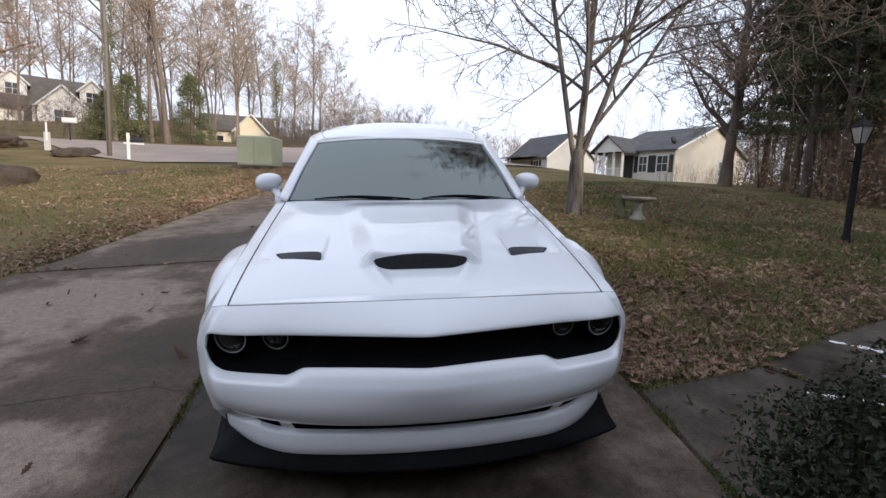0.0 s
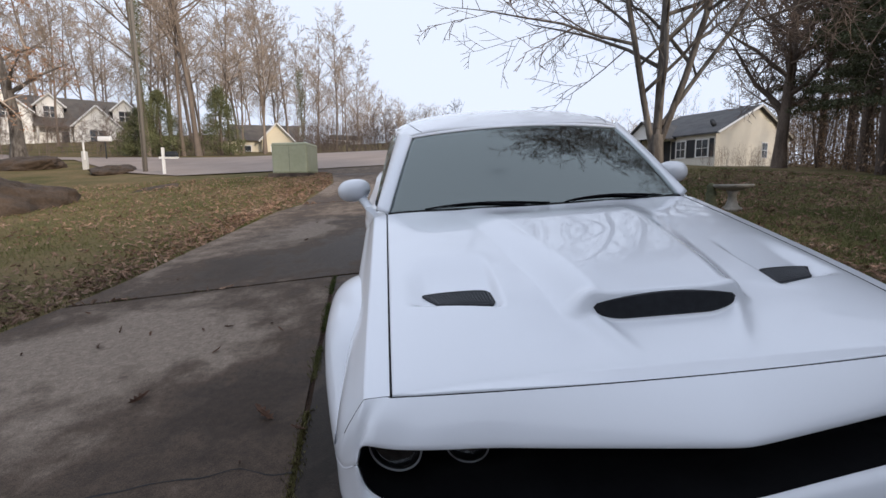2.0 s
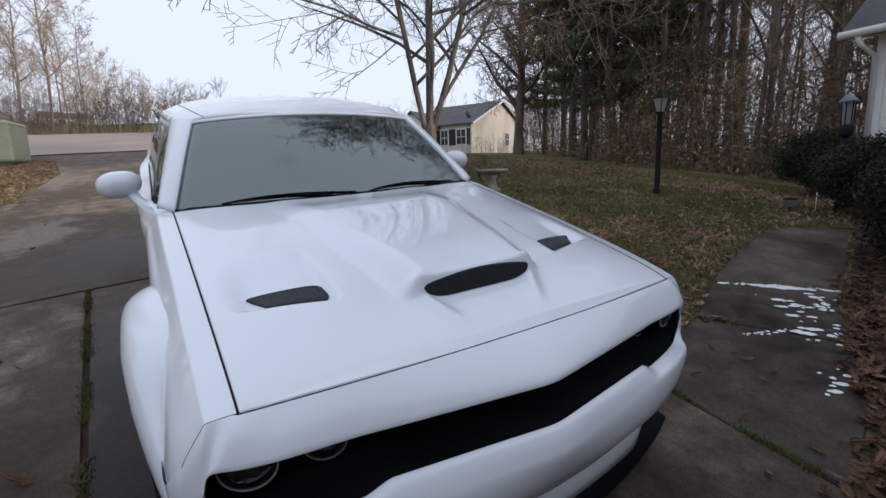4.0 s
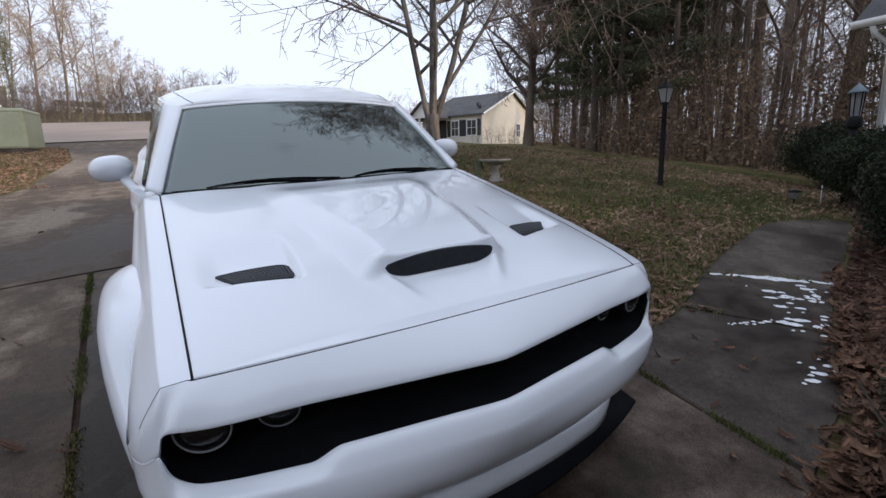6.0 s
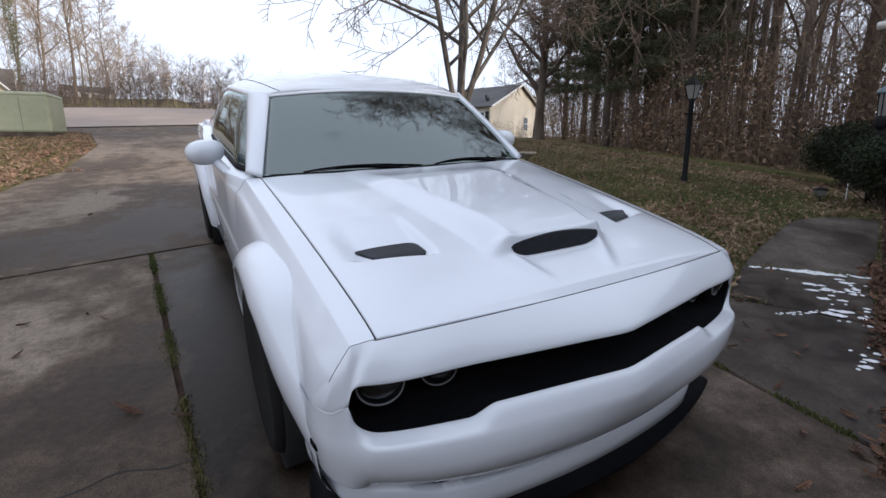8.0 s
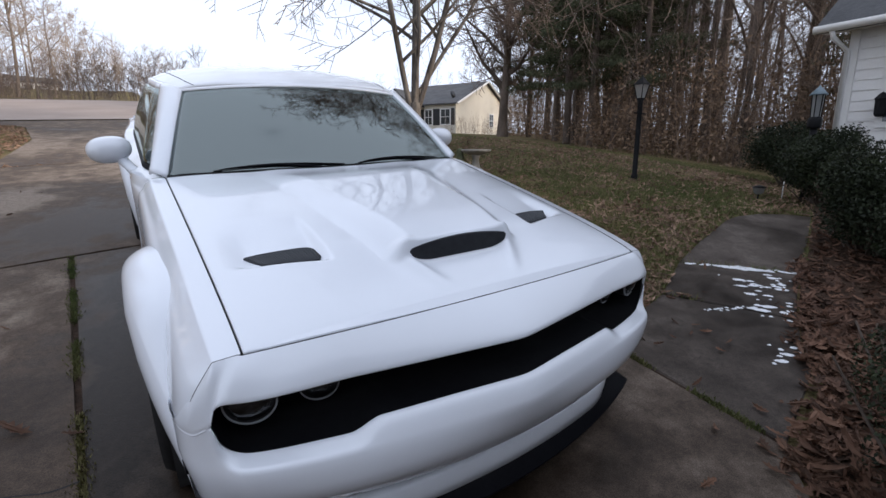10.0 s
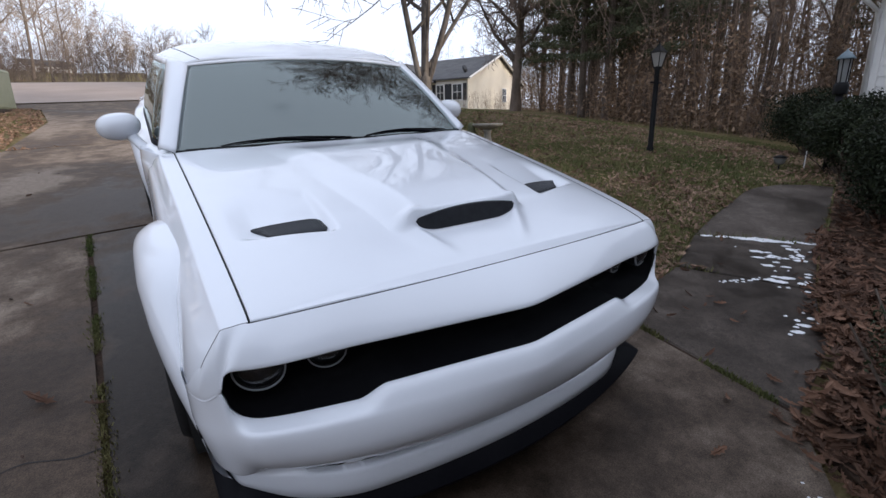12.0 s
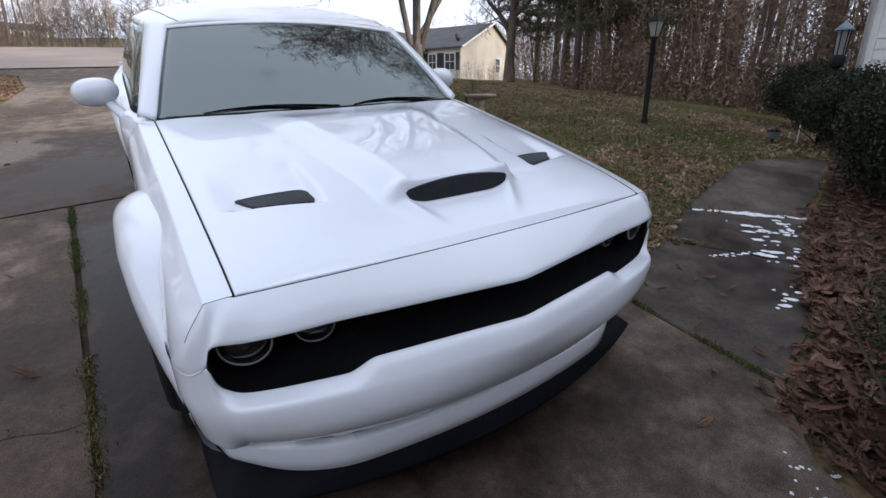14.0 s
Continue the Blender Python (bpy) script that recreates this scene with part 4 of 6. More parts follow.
deck = sheet(24, 16, lambda a, c: Vector(((a * 2 - 1) * top_edge(lerp(4.3, 4.93, c))[0] * 1.0, lerp(4.3, 4.93, c), 0.985 + 0.02 * (1 - (a * 2 - 1) ** 2) + 0.02 * c)))
part("trunk_lid", shell(deck, (0, 0, -0.02)), M_PAINT, car, "white trunk lid")
tail = sheet(30, 10, lambda a, c: Vector(((a * 2 - 1) * lerp(0.83, 0.86, c), 4.93 + 0.07 * (1 - (a * 2 - 1) ** 4) * (1 - abs(c - 0.6)), lerp(0.99, 0.25, c))))
part("rear_bumper", shell(tail, (0, -0.03, 0)), M_PAINT, car, "white rear bumper")
part("underbody", boxed(-0.80, 0.80, 0.30, 4.85, 0.16, 0.30, 0.02), M_GAP, car, "dark underbody")

# cabin behind the glass
part("dashboard", box(boxed(-0.76, 0.76, 1.66, 2.05, 0.55, 0.93, 0.06), -0.62, -0.22, 1.80, 2.05, 0.90, 1.0, 0.04), M_CABIN, car, "black dashboard")
part("cabin_floor", boxed(-0.78, 0.78, 1.5, 4.3, 0.28, 0.36), M_CABIN, car)
for sx in (-0.37, 0.37):
    seat = part("seat", boxed(sx - 0.25, sx + 0.25, 2.25, 2.78, 0.36, 0.60, 0.05), M_CABIN, car, "black car seat")
    part("backrest", box(boxed(sx - 0.25, sx + 0.25, 2.74, 2.92, 0.55, 1.06, 0.06), sx - 0.13, sx + 0.13, 2.80, 2.90, 1.08, 1.24, 0.04), M_CABIN, seat)
part("rear_seat", boxed(-0.62, 0.62, 3.35, 3.75, 0.36, 1.0, 0.06), M_CABIN, car, "black rear bench")
st = bmesh.new()
tube([(0.37 + 0.18 * math.cos(radians(k * 15)), 2.14 + 0.05 * math.sin(radians(k * 15)), 0.93 + 0.175 * math.sin(radians(k * 15))) for k in range(25)], 0.015, 8, st)
part("steering_wheel", st, M_CABIN, car)
part("rear_view_mirror", boxed(-0.13, 0.13, 2.12, 2.15, 1.27, 1.335, 0.015), M_CABIN, car, "black inside mirror")

# wipers
for x0, x1, lift in ((-0.60, 0.02, 0.035), (0.10, 0.66, 0.03)):
    wb = bmesh.new()
    def on_glass(x, v, h=0.012):
        p = ws(x / 0.80, v)
        return p + Vector((0, -0.5, 0.85)) * h
    tube([on_glass(lerp(x0, x1, k / 12), 0.030 + 0.030 * math.sin(math.pi * (k / 12) ** 0.8), 0.010) for k in range(13)], [0.003 + 0.004 * math.sin(math.pi * k / 12) for k in range(13)], 6, wb)
    tube([on_glass(x1 - 0.02, -0.01, 0.0), on_glass(lerp(x0, x1, 0.75), 0.022, 0.012), on_glass(lerp(x0, x1, 0.45), 0.055, 0.016)], [0.009, 0.007, 0.005], 6, wb)
    part("wiper", wb, M_BLACK, car, "black windshield wiper")

# door mirrors
for sg in (-1, 1):
    def cap(a, c):
        lon, lat = a * 2 * math.pi, (c - 0.5) * math.pi
        ex = math.copysign(abs(math.cos(lat)) ** 0.8, math.cos(lat))
        x = 0.098 * ex * math.copysign(abs(math.cos(lon)) ** 0.8, math.cos(lon))
        y = 0.075 * ex * math.sin(lon)
        z = 0.066 * math.sin(lat) * (1 + 0.12 * x / 0.11 * 0)
        if y > 0:
            y *= 0.55
        return Vector((sg * (0.997 + x), 2.05 + y + 0.05 * (x / 0.11) ** 2 * 0.5, 1.042 + z + 0.012 * (1 - x / 0.11) * 0.5))
    mir = part("door_mirror", sheet(32, 18, cap), M_PAINT, car, "white door mirror")
    part("mirror_glass", shell(sheet(12, 8, lambda a, c: (sg * lerp(0.92, 1.07, a), 2.098, lerp(0.997, 1.092, c))), (0, -0.004, 0)), M_MIRROR, mir, "mirror glass")
    part("mirror_stalk", tube([(sg * 0.865, 1.91, 0.918), (sg * 0.893, 1.94, 0.938), (sg * 0.925, 1.99, 0.970), (sg * 0.955, 2.03, 1.005)], [0.040, 0.032, 0.026, 0.03], 10, flat=0.75), M_PAINT, mir, "white mirror stalk")


# ---- plants: raw builders ----
def add_tube(V, F, pts, rad, n):
    """Appends a tapered tube to plain vertex and face lists."""
    base = len(V)
    m = len(pts)
    for i, p in enumerate(pts):
        d = pts[min(i + 1, m - 1)] - pts[max(i - 1, 0)]
        d = d.normalized() if d.length > 1e-9 else Vector((0, 0, 1))
        s = d.cross(Vector((0.31, 0.17, 0.93)) if abs(d.z) < 0.9 else Vector((1, 0.1, 0))).normalized()
        u = s.cross(d)
        for k in range(n):
            a = 2 * math.pi * k / n
            q = p + (s * math.cos(a) + u * math.sin(a)) * rad[i]
            V.append((q.x, q.y, q.z))
    for i in range(m - 1):
        for k in range(n):
            a, b = base + i * n + k, base + i * n + (k + 1) % n
            F.append((a, b, b + n, a + n))


def turned(d, angle, rng):
    """d tipped by the angle about a random side."""
    s = d.cross(Vector((rng.uniform(-1, 1), rng.uniform(-1, 1), rng.uniform(-1, 1)))).normalized()
    return (Matrix.Rotation(angle, 3, s) @ d).normalized()


def limb(rng, p, d, length, r0, r1, seg, wob, up):
    pts, rad = [p.copy()], [r0]
    for i in range(seg):
        d = (d + Vector((rng.gauss(0, wob), rng.gauss(0, wob), rng.gauss(0, wob) + up))).normalized()
        p = p + d * (length / seg)
        pts.append(p.copy())
        rad.append(lerp(r0, r1, (i + 1) / seg))
    return pts, rad


def spread_limbs(rng, lists, pts, rad, length, lev, kids, ratio, angle, first, up, wob, least=0.0025):
    """Side branches on a limb, and theirs in turn."""
    if lev >= len(kids):
        return
    m = len(pts) - 1
    for c in range(kids[lev]):
        t = first + (1 - first) * (c + rng.random()) / kids[lev]
        i = min(int(t * m), m - 1)
        f = t * m - i
        p = pts[i].lerp(pts[i + 1], f)
        d = (pts[i + 1] - pts[i]).normalized()
        r = lerp(rad[i], rad[i + 1], f)
        ln = length * ratio * rng.uniform(0.7, 1.2) * (1.25 - 0.7 * t)
        dd = turned(d, radians(angle * rng.uniform(0.7, 1.3)), rng)
        seg = (5, 4, 3, 2, 2)[min(lev, 4)]
        r0 = max(least * 1.6, r * rng.uniform(0.45, 0.65))
        q, rr = limb(rng, p, dd, ln, r0, max(least, r0 * 0.13), seg, wob, up)
        V, F = lists[0] if lev == 0 else lists[1]
        add_tube(V, F, q, rr, (6, 4, 3, 3, 3)[min(lev, 4)])
        spread_limbs(rng, lists, q, rr, ln, lev + 1, kids, ratio, angle, 0.2, up, wob, least)


def bare_tree(seed, h, r, kids=(10, 6, 4), ratio=0.5, angle=48, first=0.3, up=0.05, wob=0.08, stems=None, lean=0.03, least=0.0025):
    """Lists for the trunk with its limbs, and for the fine branches."""
    rng = random.Random(seed)
    lists = [([], []), ([], [])]
    if not stems:
        d = Vector((rng.uniform(-lean, lean), rng.uniform(-lean, lean), 1)).normalized()
        pts, rad = limb(rng, Vector((0, 0, -0.3)), d, h, r, r * 0.12, 9, 0.035, 0.02)
        rad[0] = r * 1.35
        add_tube(*lists[0], pts, rad, 9)
        spread_limbs(rng, lists, pts, rad, h * 0.62, 0, kids, ratio, angle, first, up, wob, least)
    else:
        fork, stem_list = stems
        pts = [Vector((0, 0, -0.2)), Vector((0, 0, 0.05)), Vector((0.01, 0, 0.4)), Vector((-0.01, 0, fork * 0.8)), Vector((0, 0, fork + 0.1))]
        add_tube(*lists[0], pts, [r * 1.5, r * 1.2, r, r * 0.98, r * 0.8], 12)
        for (dx, dy), ln, sr, z0 in stem_list:
            d = Vector((dx, dy, 1)).normalized()
            p, rad = limb(rng, Vector((dx * 0.12, dy * 0.12, z0)), d, ln, sr, sr * 0.15, 10, 0.055, 0.045)
            add_tube(*lists[0], p, rad, 8)
            spread_limbs(rng, lists, p, rad, ln * 0.62, 0, kids, ratio, angle, first, up, wob, least)
    return lists


def leaf_cloud(V, F, rng, centre, radii, count, size, hollow=0.5):
    """Small leaf blades scattered through an uneven ellipsoid."""
    c = Vector(centre)
    for _ in range(count):
        while True:
            p = Vector((rng.uniform(-1, 1), rng.uniform(-1, 1), rng.uniform(-1, 1)))
            if hollow < p.length < 1:
                break
        k = 1 + 0.28 * noise.noise(p * 2.3 + c)
        q = c + Vector((p.x * radii[0], p.y * radii[1], p.z * radii[2])) * k
        a = Vector((rng.gauss(0, 1), rng.gauss(0, 1), rng.gauss(0, 1))).normalized()
        b = a.cross(Vector((rng.gauss(0, 1), rng.gauss(0, 1), rng.gauss(0, 1)))).normalized()
        s = size * rng.uniform(0.6, 1.3)
        n = len(V)
        for w in (a * s, b * s * 0.45, -a * s, -b * s * 0.45):
            V.append(tuple(q + w))
        F.append((n, n + 1, n + 2, n + 3))


def tree_thing(name, lists, bark, twigs, label, group="", extra=None, crown_name="crown"):
    t = thing(name, (0, 0, 0), label, "tree", group)
    raw("trunk", *lists[0], bark, t)
    if lists[1][0]:
        raw(crown_name, *lists[1], twigs, t)
    if extra:
        raw("foliage", *extra[:2], extra[2], t, smooth=False)
    return t


def at_polar(az, dist, z=None):
    x, y = -0.3 + dist * math.sin(radians(az)), 1.0 + dist * math.cos(radians(az))
    return x, y, ground_z(x, y) if z is None else z


# ---- yard trees ----
t1 = bare_tree(11, 9, 0.125, kids=(25, 8, 6, 3), ratio=0.50, angle=50, first=0.09, up=0.02, wob=0.10, least=0.004, stems=(1.0, [
    ((-0.17, 0.00), 9.4, 0.050, 0.72), ((0.06, 0.06), 11.4, 0.068, 0.98), ((0.40, 0.00), 10.4, 0.054, 0.96), ((0.66, 0.10), 9.0, 0.036, 1.25), ((-0.08, -0.28), 10.0, 0.034, 1.2)]))
yard_tree = tree_thing("yard_tree", t1, M_BARK, M_TWIG, "bare multi-stemmed maple with peeling grey bark on the lawn")
yard_tree.location = (3.08, 8.48, -0.02)

t2 = bare_tree(27, 15.5, 0.30, kids=(36, 12, 7, 3), ratio=0.50, angle=54, first=0.16, up=0.05, wob=0.13, least=0.010)
big_tree = tree_thing("shade_tree", t2, M_BARKD, M_TWIG, "large bare spreading oak beside the cream house")
big_tree.location = (18.0, 24.1, -1.68)

# ---- woods ----
WOODS = [bare_tree(100 + k, 16 + 2 * k, 0.050 + 0.021 * k, kids=(20, 8, 5), ratio=0.30, angle=55, first=0.18, up=0.03, wob=0.09, least=0.006, lean=0.09) for k in range(4)]
proto = [tree_thing("woodland_tree", l, M_BARKD, M_TWIG, "tall bare woodland tree with a slim dark trunk", "woodland trees") for l in WOODS]


def pine(seed, h, r, low, wide, count, size=0.055):
    rng = random.Random(seed)
    lists = [([], []), ([], [])]
    V, F = [], []
    pts, rad = limb(rng, Vector((0, 0, -0.3)), Vector((0, 0, 1)), h, r, r * 0.15, 8, 0.015, 0.02)
    add_tube(*lists[0], pts, rad, 8)
    n = count
    for c in range(n):
        t = low + (1 - low) * (c + rng.random()) / n
        i = min(int(t * 8), 7)
        p = pts[i].lerp(pts[i + 1], t * 8 - i)
        ln = wide * (1.05 - t) / (1.05 - low) * rng.uniform(0.5, 1.1) + 0.3
        a = rng.uniform(0, 2 * math.pi)
        d = Vector((math.cos(a), math.sin(a), rng.uniform(-0.15, 0.25))).normalized()
        q, rr = limb(rng, p, d, ln, 0.03, 0.008, 3, 0.08, -0.01)
        add_tube(*lists[1], q, rr, 3)
        for k in range(3):
            leaf_cloud(V, F, rng, q[3].lerp(q[1], k * 0.4), (0.26 + 0.13 * ln, 0.26 + 0.13 * ln, 0.10 + 0.03 * ln), 190, size, 0.0)
    return lists, (V, F, M_NEEDLE)


pines = []
for k, (h, r, low, wide, cnt) in enumerate(((15, 0.20, 0.22, 2.6, 60), (18, 0.24, 0.40, 2.6, 46))):
    l, ex = pine(200 + k, h, r, low, wide, cnt)
    pines.append(tree_thing("pine_tree", l, M_BARKD, M_TWIG, "dark green pine at the edge of the woods", "pine trees", ex))

rng = random.Random(5)


def plant(proto_ob, x, y, rot=None, s=1.0):
    z = ground_z(x, y)
    m = Matrix.Translation((x, y, z)) @ pose(0, 0, 0, 0, 0, rng.uniform(0, 360) if rot is None else rot) @ Matrix.Scale(s, 4)
    c = copy_thing(proto_ob, Matrix())
    c.matrix_basis = m
    return c


def woods_edge(az):
    return curve_at([(39, 34), (43, 27), (47, 20), (55, 16.5), (62, 14.5), (70, 14), (82, 15)], az)


for k in range(58):
    az = lerp(40.5, 84, (k + rng.random()) / 58)
    d = woods_edge(az) + 0.5 + 30 * rng.random() ** 1.2
    x, y, z = at_polar(az, d)
    plant(proto[rng.randrange(4)], x, y, s=rng.uniform(0.75, 1.1))
for k in range(26):
    az = lerp(24.5, 41.5, (k + rng.random()) / 26)
    x, y, z = at_polar(az, rng.uniform(60, 84))
    plant(proto[rng.randrange(4)], x, y, s=rng.uniform(0.55, 0.85) * curve_at([(24, 0.6), (30, 0.8), (41, 1.05)], az))
for az, d, k, s in ((43.5, 29, 0, 0.85), (45.5, 22, 0, 0.9), (48.0, 20.5, 0, 0.8), (50, 24, 1, 1.0), (53.5, 19, 0, 0.75), (47, 26, 1, 1.1), (57, 23, 1, 1.0), (61, 22, 1, 1.0), (73, 19, 0, 0.8), (75.5, 17.5, 1, 0.9), (79, 21, 1, 1), (52, 29, 1, 1.1), (59, 27, 1, 1.05), (49, 34, 1, 1.2), (41.6, 33, 0, 1.0), (44.4, 25.5, 0, 0.95), (46.5, 23.5, 0, 0.9), (50.6, 21, 0, 0.85), (52.2, 20, 0, 0.8), (55.5, 22, 0, 0.85), (71.5, 26, 1, 1.1), (76.5, 25, 1, 1.1)):
    x, y, z = at_polar(az, d)
    plant(pines[k], x, y, s=s)


def stems_stuff(name, label, spots, h0, h1, r, mat_, twigs=7, seed=3, category="woods", least=0.0):
    """Many thin stems with a few twigs each, as one mesh."""
    g = random.Random(seed)
    V, F = [], []
    for x, y in spots:
        z = ground_z(x, y)
        h = g.uniform(h0, h1)
        r0 = r * g.uniform(0.5, 1.4) * h / h1
        pts, rad = limb(g, Vector((x, y, z - 0.2)), (UPRIGHT + Vector((g.gauss(0, 0.10), g.gauss(0, 0.10), 0))).normalized(), h, r0, r0 * 0.15, 4, 0.05, 0.02)
        add_tube(V, F, pts, rad, 4)
        for _ in range(twigs):
            t = g.uniform(0.25, 0.98)
            i = min(int(t * 4), 3)
            p = pts[i].lerp(pts[i + 1], t * 4 - i)
            d = turned(UPRIGHT, radians(g.uniform(25, 65)), g)
            ln = h * g.uniform(0.12, 0.3)
            q, rr = limb(g, p, d, ln, max(least, r0 * 0.35), max(least, r0 * 0.08), 3, 0.12, 0.04)
            add_tube(V, F, q, rr, 3)
            for _k in range(3):
                w = q[2].lerp(q[1], g.random())
                q2, r2 = limb(g, w, turned(d, radians(40), g), ln * 0.5, max(least * 0.7, r0 * 0.15), max(least * 0.6, r0 * 0.06), 2, 0.1, 0.03)
                add_tube(V, F, q2, r2, 3)
    ob = raw(name, V, F, mat_)
    return tagged(ob, label, category, kind="stuff")


spots = []
for k in range(430):
    az = rng.uniform(39, 86)
    d = woods_edge(az) + 52 * rng.random() + 1.0
    spots.append(at_polar(az, d)[:2])
stems_stuff("woodland", "dense leafless woods in winter", spots, 5, 18, 0.050, M_BARKD, 11, 31)
spots = []
for k in range(1700):
    az = rng.uniform(39, 86)
    d = woods_edge(az) - 0.4 + 9 * rng.random() ** 1.4
    spots.append(at_polar(az, d)[:2])
stems_stuff("undergrowth", "tangled leafless brush along the woods", spots, 0.6, 5.2, 0.010, M_TWIGD, 7, 32, "brush")
V, F = [], []
g = random.Random(61)
for k in range(1700):
    az = g.uniform(39, 86)
    x, y, z = at_polar(az, woods_edge(az) - 0.3 + 9 * g.random() ** 1.5)
    leaf_cloud(V, F, g, (x, y, z + 0.1 + 3.0 * g.random() ** 2.0), (0.8, 0.8, 0.5), 16, 0.07, 0.0)
tagged(raw("brush_leaves", V, F, M_BRUSH, smooth=False), "dead brown leaves and vines in the brush", "brush", kind="stuff")

V, F = [], []
for k in range(1900):
    az = g.uniform(40, 86)
    x, y, z = at_polar(az, woods_edge(az) + 5 + 30 * g.random())
    leaf_cloud(V, F, g, (x, y, z + 3.4 * g.random() ** 1.6), (1.5, 1.5, 0.7), 22, 0.07, 0.0)
tagged(raw("thicket", V, F, M_BRUSH, smooth=False), "brown thicket deep in the woods", "brush", kind="stuff")
spots = [(g.uniform(17.5, 27.0), 0) for _ in range(170)]
spots = [(x, 29.0 + (x - 17.5) * 0.55 + g.uniform(-1.5, 2.0)) for x, _ in spots]
stems_stuff("house_brush", "leafless bushes along the cream house", spots, 0.4, 1.7, 0.012, M_TWIGD, 8, 37, "brush")

# woods beyond the street
CROWNS = [bare_tree(300 + k, 14 + 1.5 * k, 0.10 + 0.025 * k, kids=(20, 9, 6), ratio=0.42, angle=46, first=0.30, up=0.05, wob=0.11, least=0.012) for k in range(4)]
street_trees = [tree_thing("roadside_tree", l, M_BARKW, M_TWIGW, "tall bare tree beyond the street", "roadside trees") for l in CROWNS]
for k in range(32):
    az = lerp(-54, -5.5, (k + rng.random()) / 32)
    d = rng.uniform(84, 100) if -44 < az < -28 else rng.uniform(50, 72)
    x, y, z = at_polar(az, d)
    plant(street_trees[rng.randrange(4)], x, y, s=rng.uniform(0.85, 1.1) * (d / 62) ** 0.6 * curve_at([(-52, 1.15), (-25, 1.05), (-12, 0.95), (-5, 0.9)], az))
for az, d, k, s in ((-28.2, 40, 2, 1.2), (-25.0, 41, 1, 1.15), (-23.6, 40, 3, 1.2), (-20.5, 44, 0, 1.05), (-17, 50, 1, 1.0)):
    x, y, z = at_polar(az, d)
    plant(street_trees[k], x, y, s=s)
spots = [at_polar(rng.uniform(-56, -4.5), rng.uniform(66, 100))[:2] for _ in range(75)]
stems_stuff("distant_woods", "bare woods beyond the street, paled by painted haze", spots, 6, 13, 0.07, M_TWIGW, 22, 33, least=0.018)
for k in range(28):
    az = lerp(-56, -4.5, (k + rng.random()) / 28)
    x, y, z = at_polar(az, rng.uniform(74, 104))
    plant(street_trees[rng.randrange(4)], x, y, s=rng.uniform(0.8, 1.2) * curve_at([(-52, 1.2), (-25, 1.1), (-12, 0.9), (-5, 0.75)], az))
spots = [at_polar(rng.uniform(-8, 42), rng.uniform(78, 96))[:2] for _ in range(300)]
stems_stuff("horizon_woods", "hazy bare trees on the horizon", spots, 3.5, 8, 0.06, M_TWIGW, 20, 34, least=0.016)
spots = [at_polar(rng.uniform(-40, -9), rng.uniform(40, 56))[:2] for _ in range(500)]
spots += [at_polar(rng.uniform(-22, -8), rng.uniform(42, 64))[:2] for _ in range(300)]
spots = [p for p in spots if not -21.0 < math.degrees(math.atan2(p[0] + 0.3, p[1] - 1.0)) < -13.5]
spots += [at_polar(rng.uniform(-8, 12), rng.uniform(33, 64))[:2] for _ in range(520)]
stems_stuff("roadside_brush", "brown leafless brush across the street", spots, 0.8, 3.6, 0.016, M_TWIG, 9, 35, "brush", 0.008)


for k, ob in enumerate(proto):
    ob.location = at_polar(58 + 6 * k, 26 + 3 * k)
for k, ob in enumerate(pines):
    ob.location = at_polar(51.5 + 17 * k, 26)
for k, ob in enumerate(street_trees):
    ob.location = at_polar(-44 + 9 * k, 58)


# conical evergreen, ivy and shrubs across the street
def cone_evergreen(at, h, w, seed, label):
    g = random.Random(seed)
    t = thing("evergreen_tree", at, label, "tree")
    V, F = [], []
    add_tube(V, F, [Vector((0, 0, -0.2)), Vector((0, 0, h * 0.9))], [0.14, 0.02], 7)
    raw("trunk", V, F, M_BARKD, t)
    V, F = [], []
    for _ in range(210):
        k = g.random() ** 1.15
        a = g.uniform(0, 6.283)
        rr = w * (1 - k) ** 0.75 * g.uniform(0.5, 1.05)
        leaf_cloud(V, F, g, (rr * math.cos(a), rr * math.sin(a), 0.2 + k * h * 0.95), (0.42, 0.42, 0.36), 70, 0.06, 0.0)
    raw("crown", V, F, M_CEDAR, t, smooth=False)
    return t


cone_evergreen(at_polar(-21.4, 43), 5.4, 2.0, 1, "dark green conical cedar across the street")
cone_evergreen(at_polar(-27.0, 42), 4.6, 2.4, 2, "broad dark green evergreen by the pole")
cone_evergreen(at_polar(-28.6, 43), 3.4, 2.2, 4, "low dark green evergreen by the white house")
for az, d, zt in ((-28.3, 39, 11), (-12.9, 52, 8.5)):
    V, F = [], []
    g = random.Random(int(d))
    for k in range(60):
        leaf_cloud(V, F, g, (g.gauss(0, 0.12), g.gauss(0, 0.12), zt * k / 60), (0.40, 0.40, 0.4), 60, 0.06, 0.0)
    iv = raw("ivy", V, F, M_CEDAR, smooth=False)
    iv.location = at_polar(az, d)
    tagged(iv, "dark ivy clinging to a bare tree trunk", "ivy")

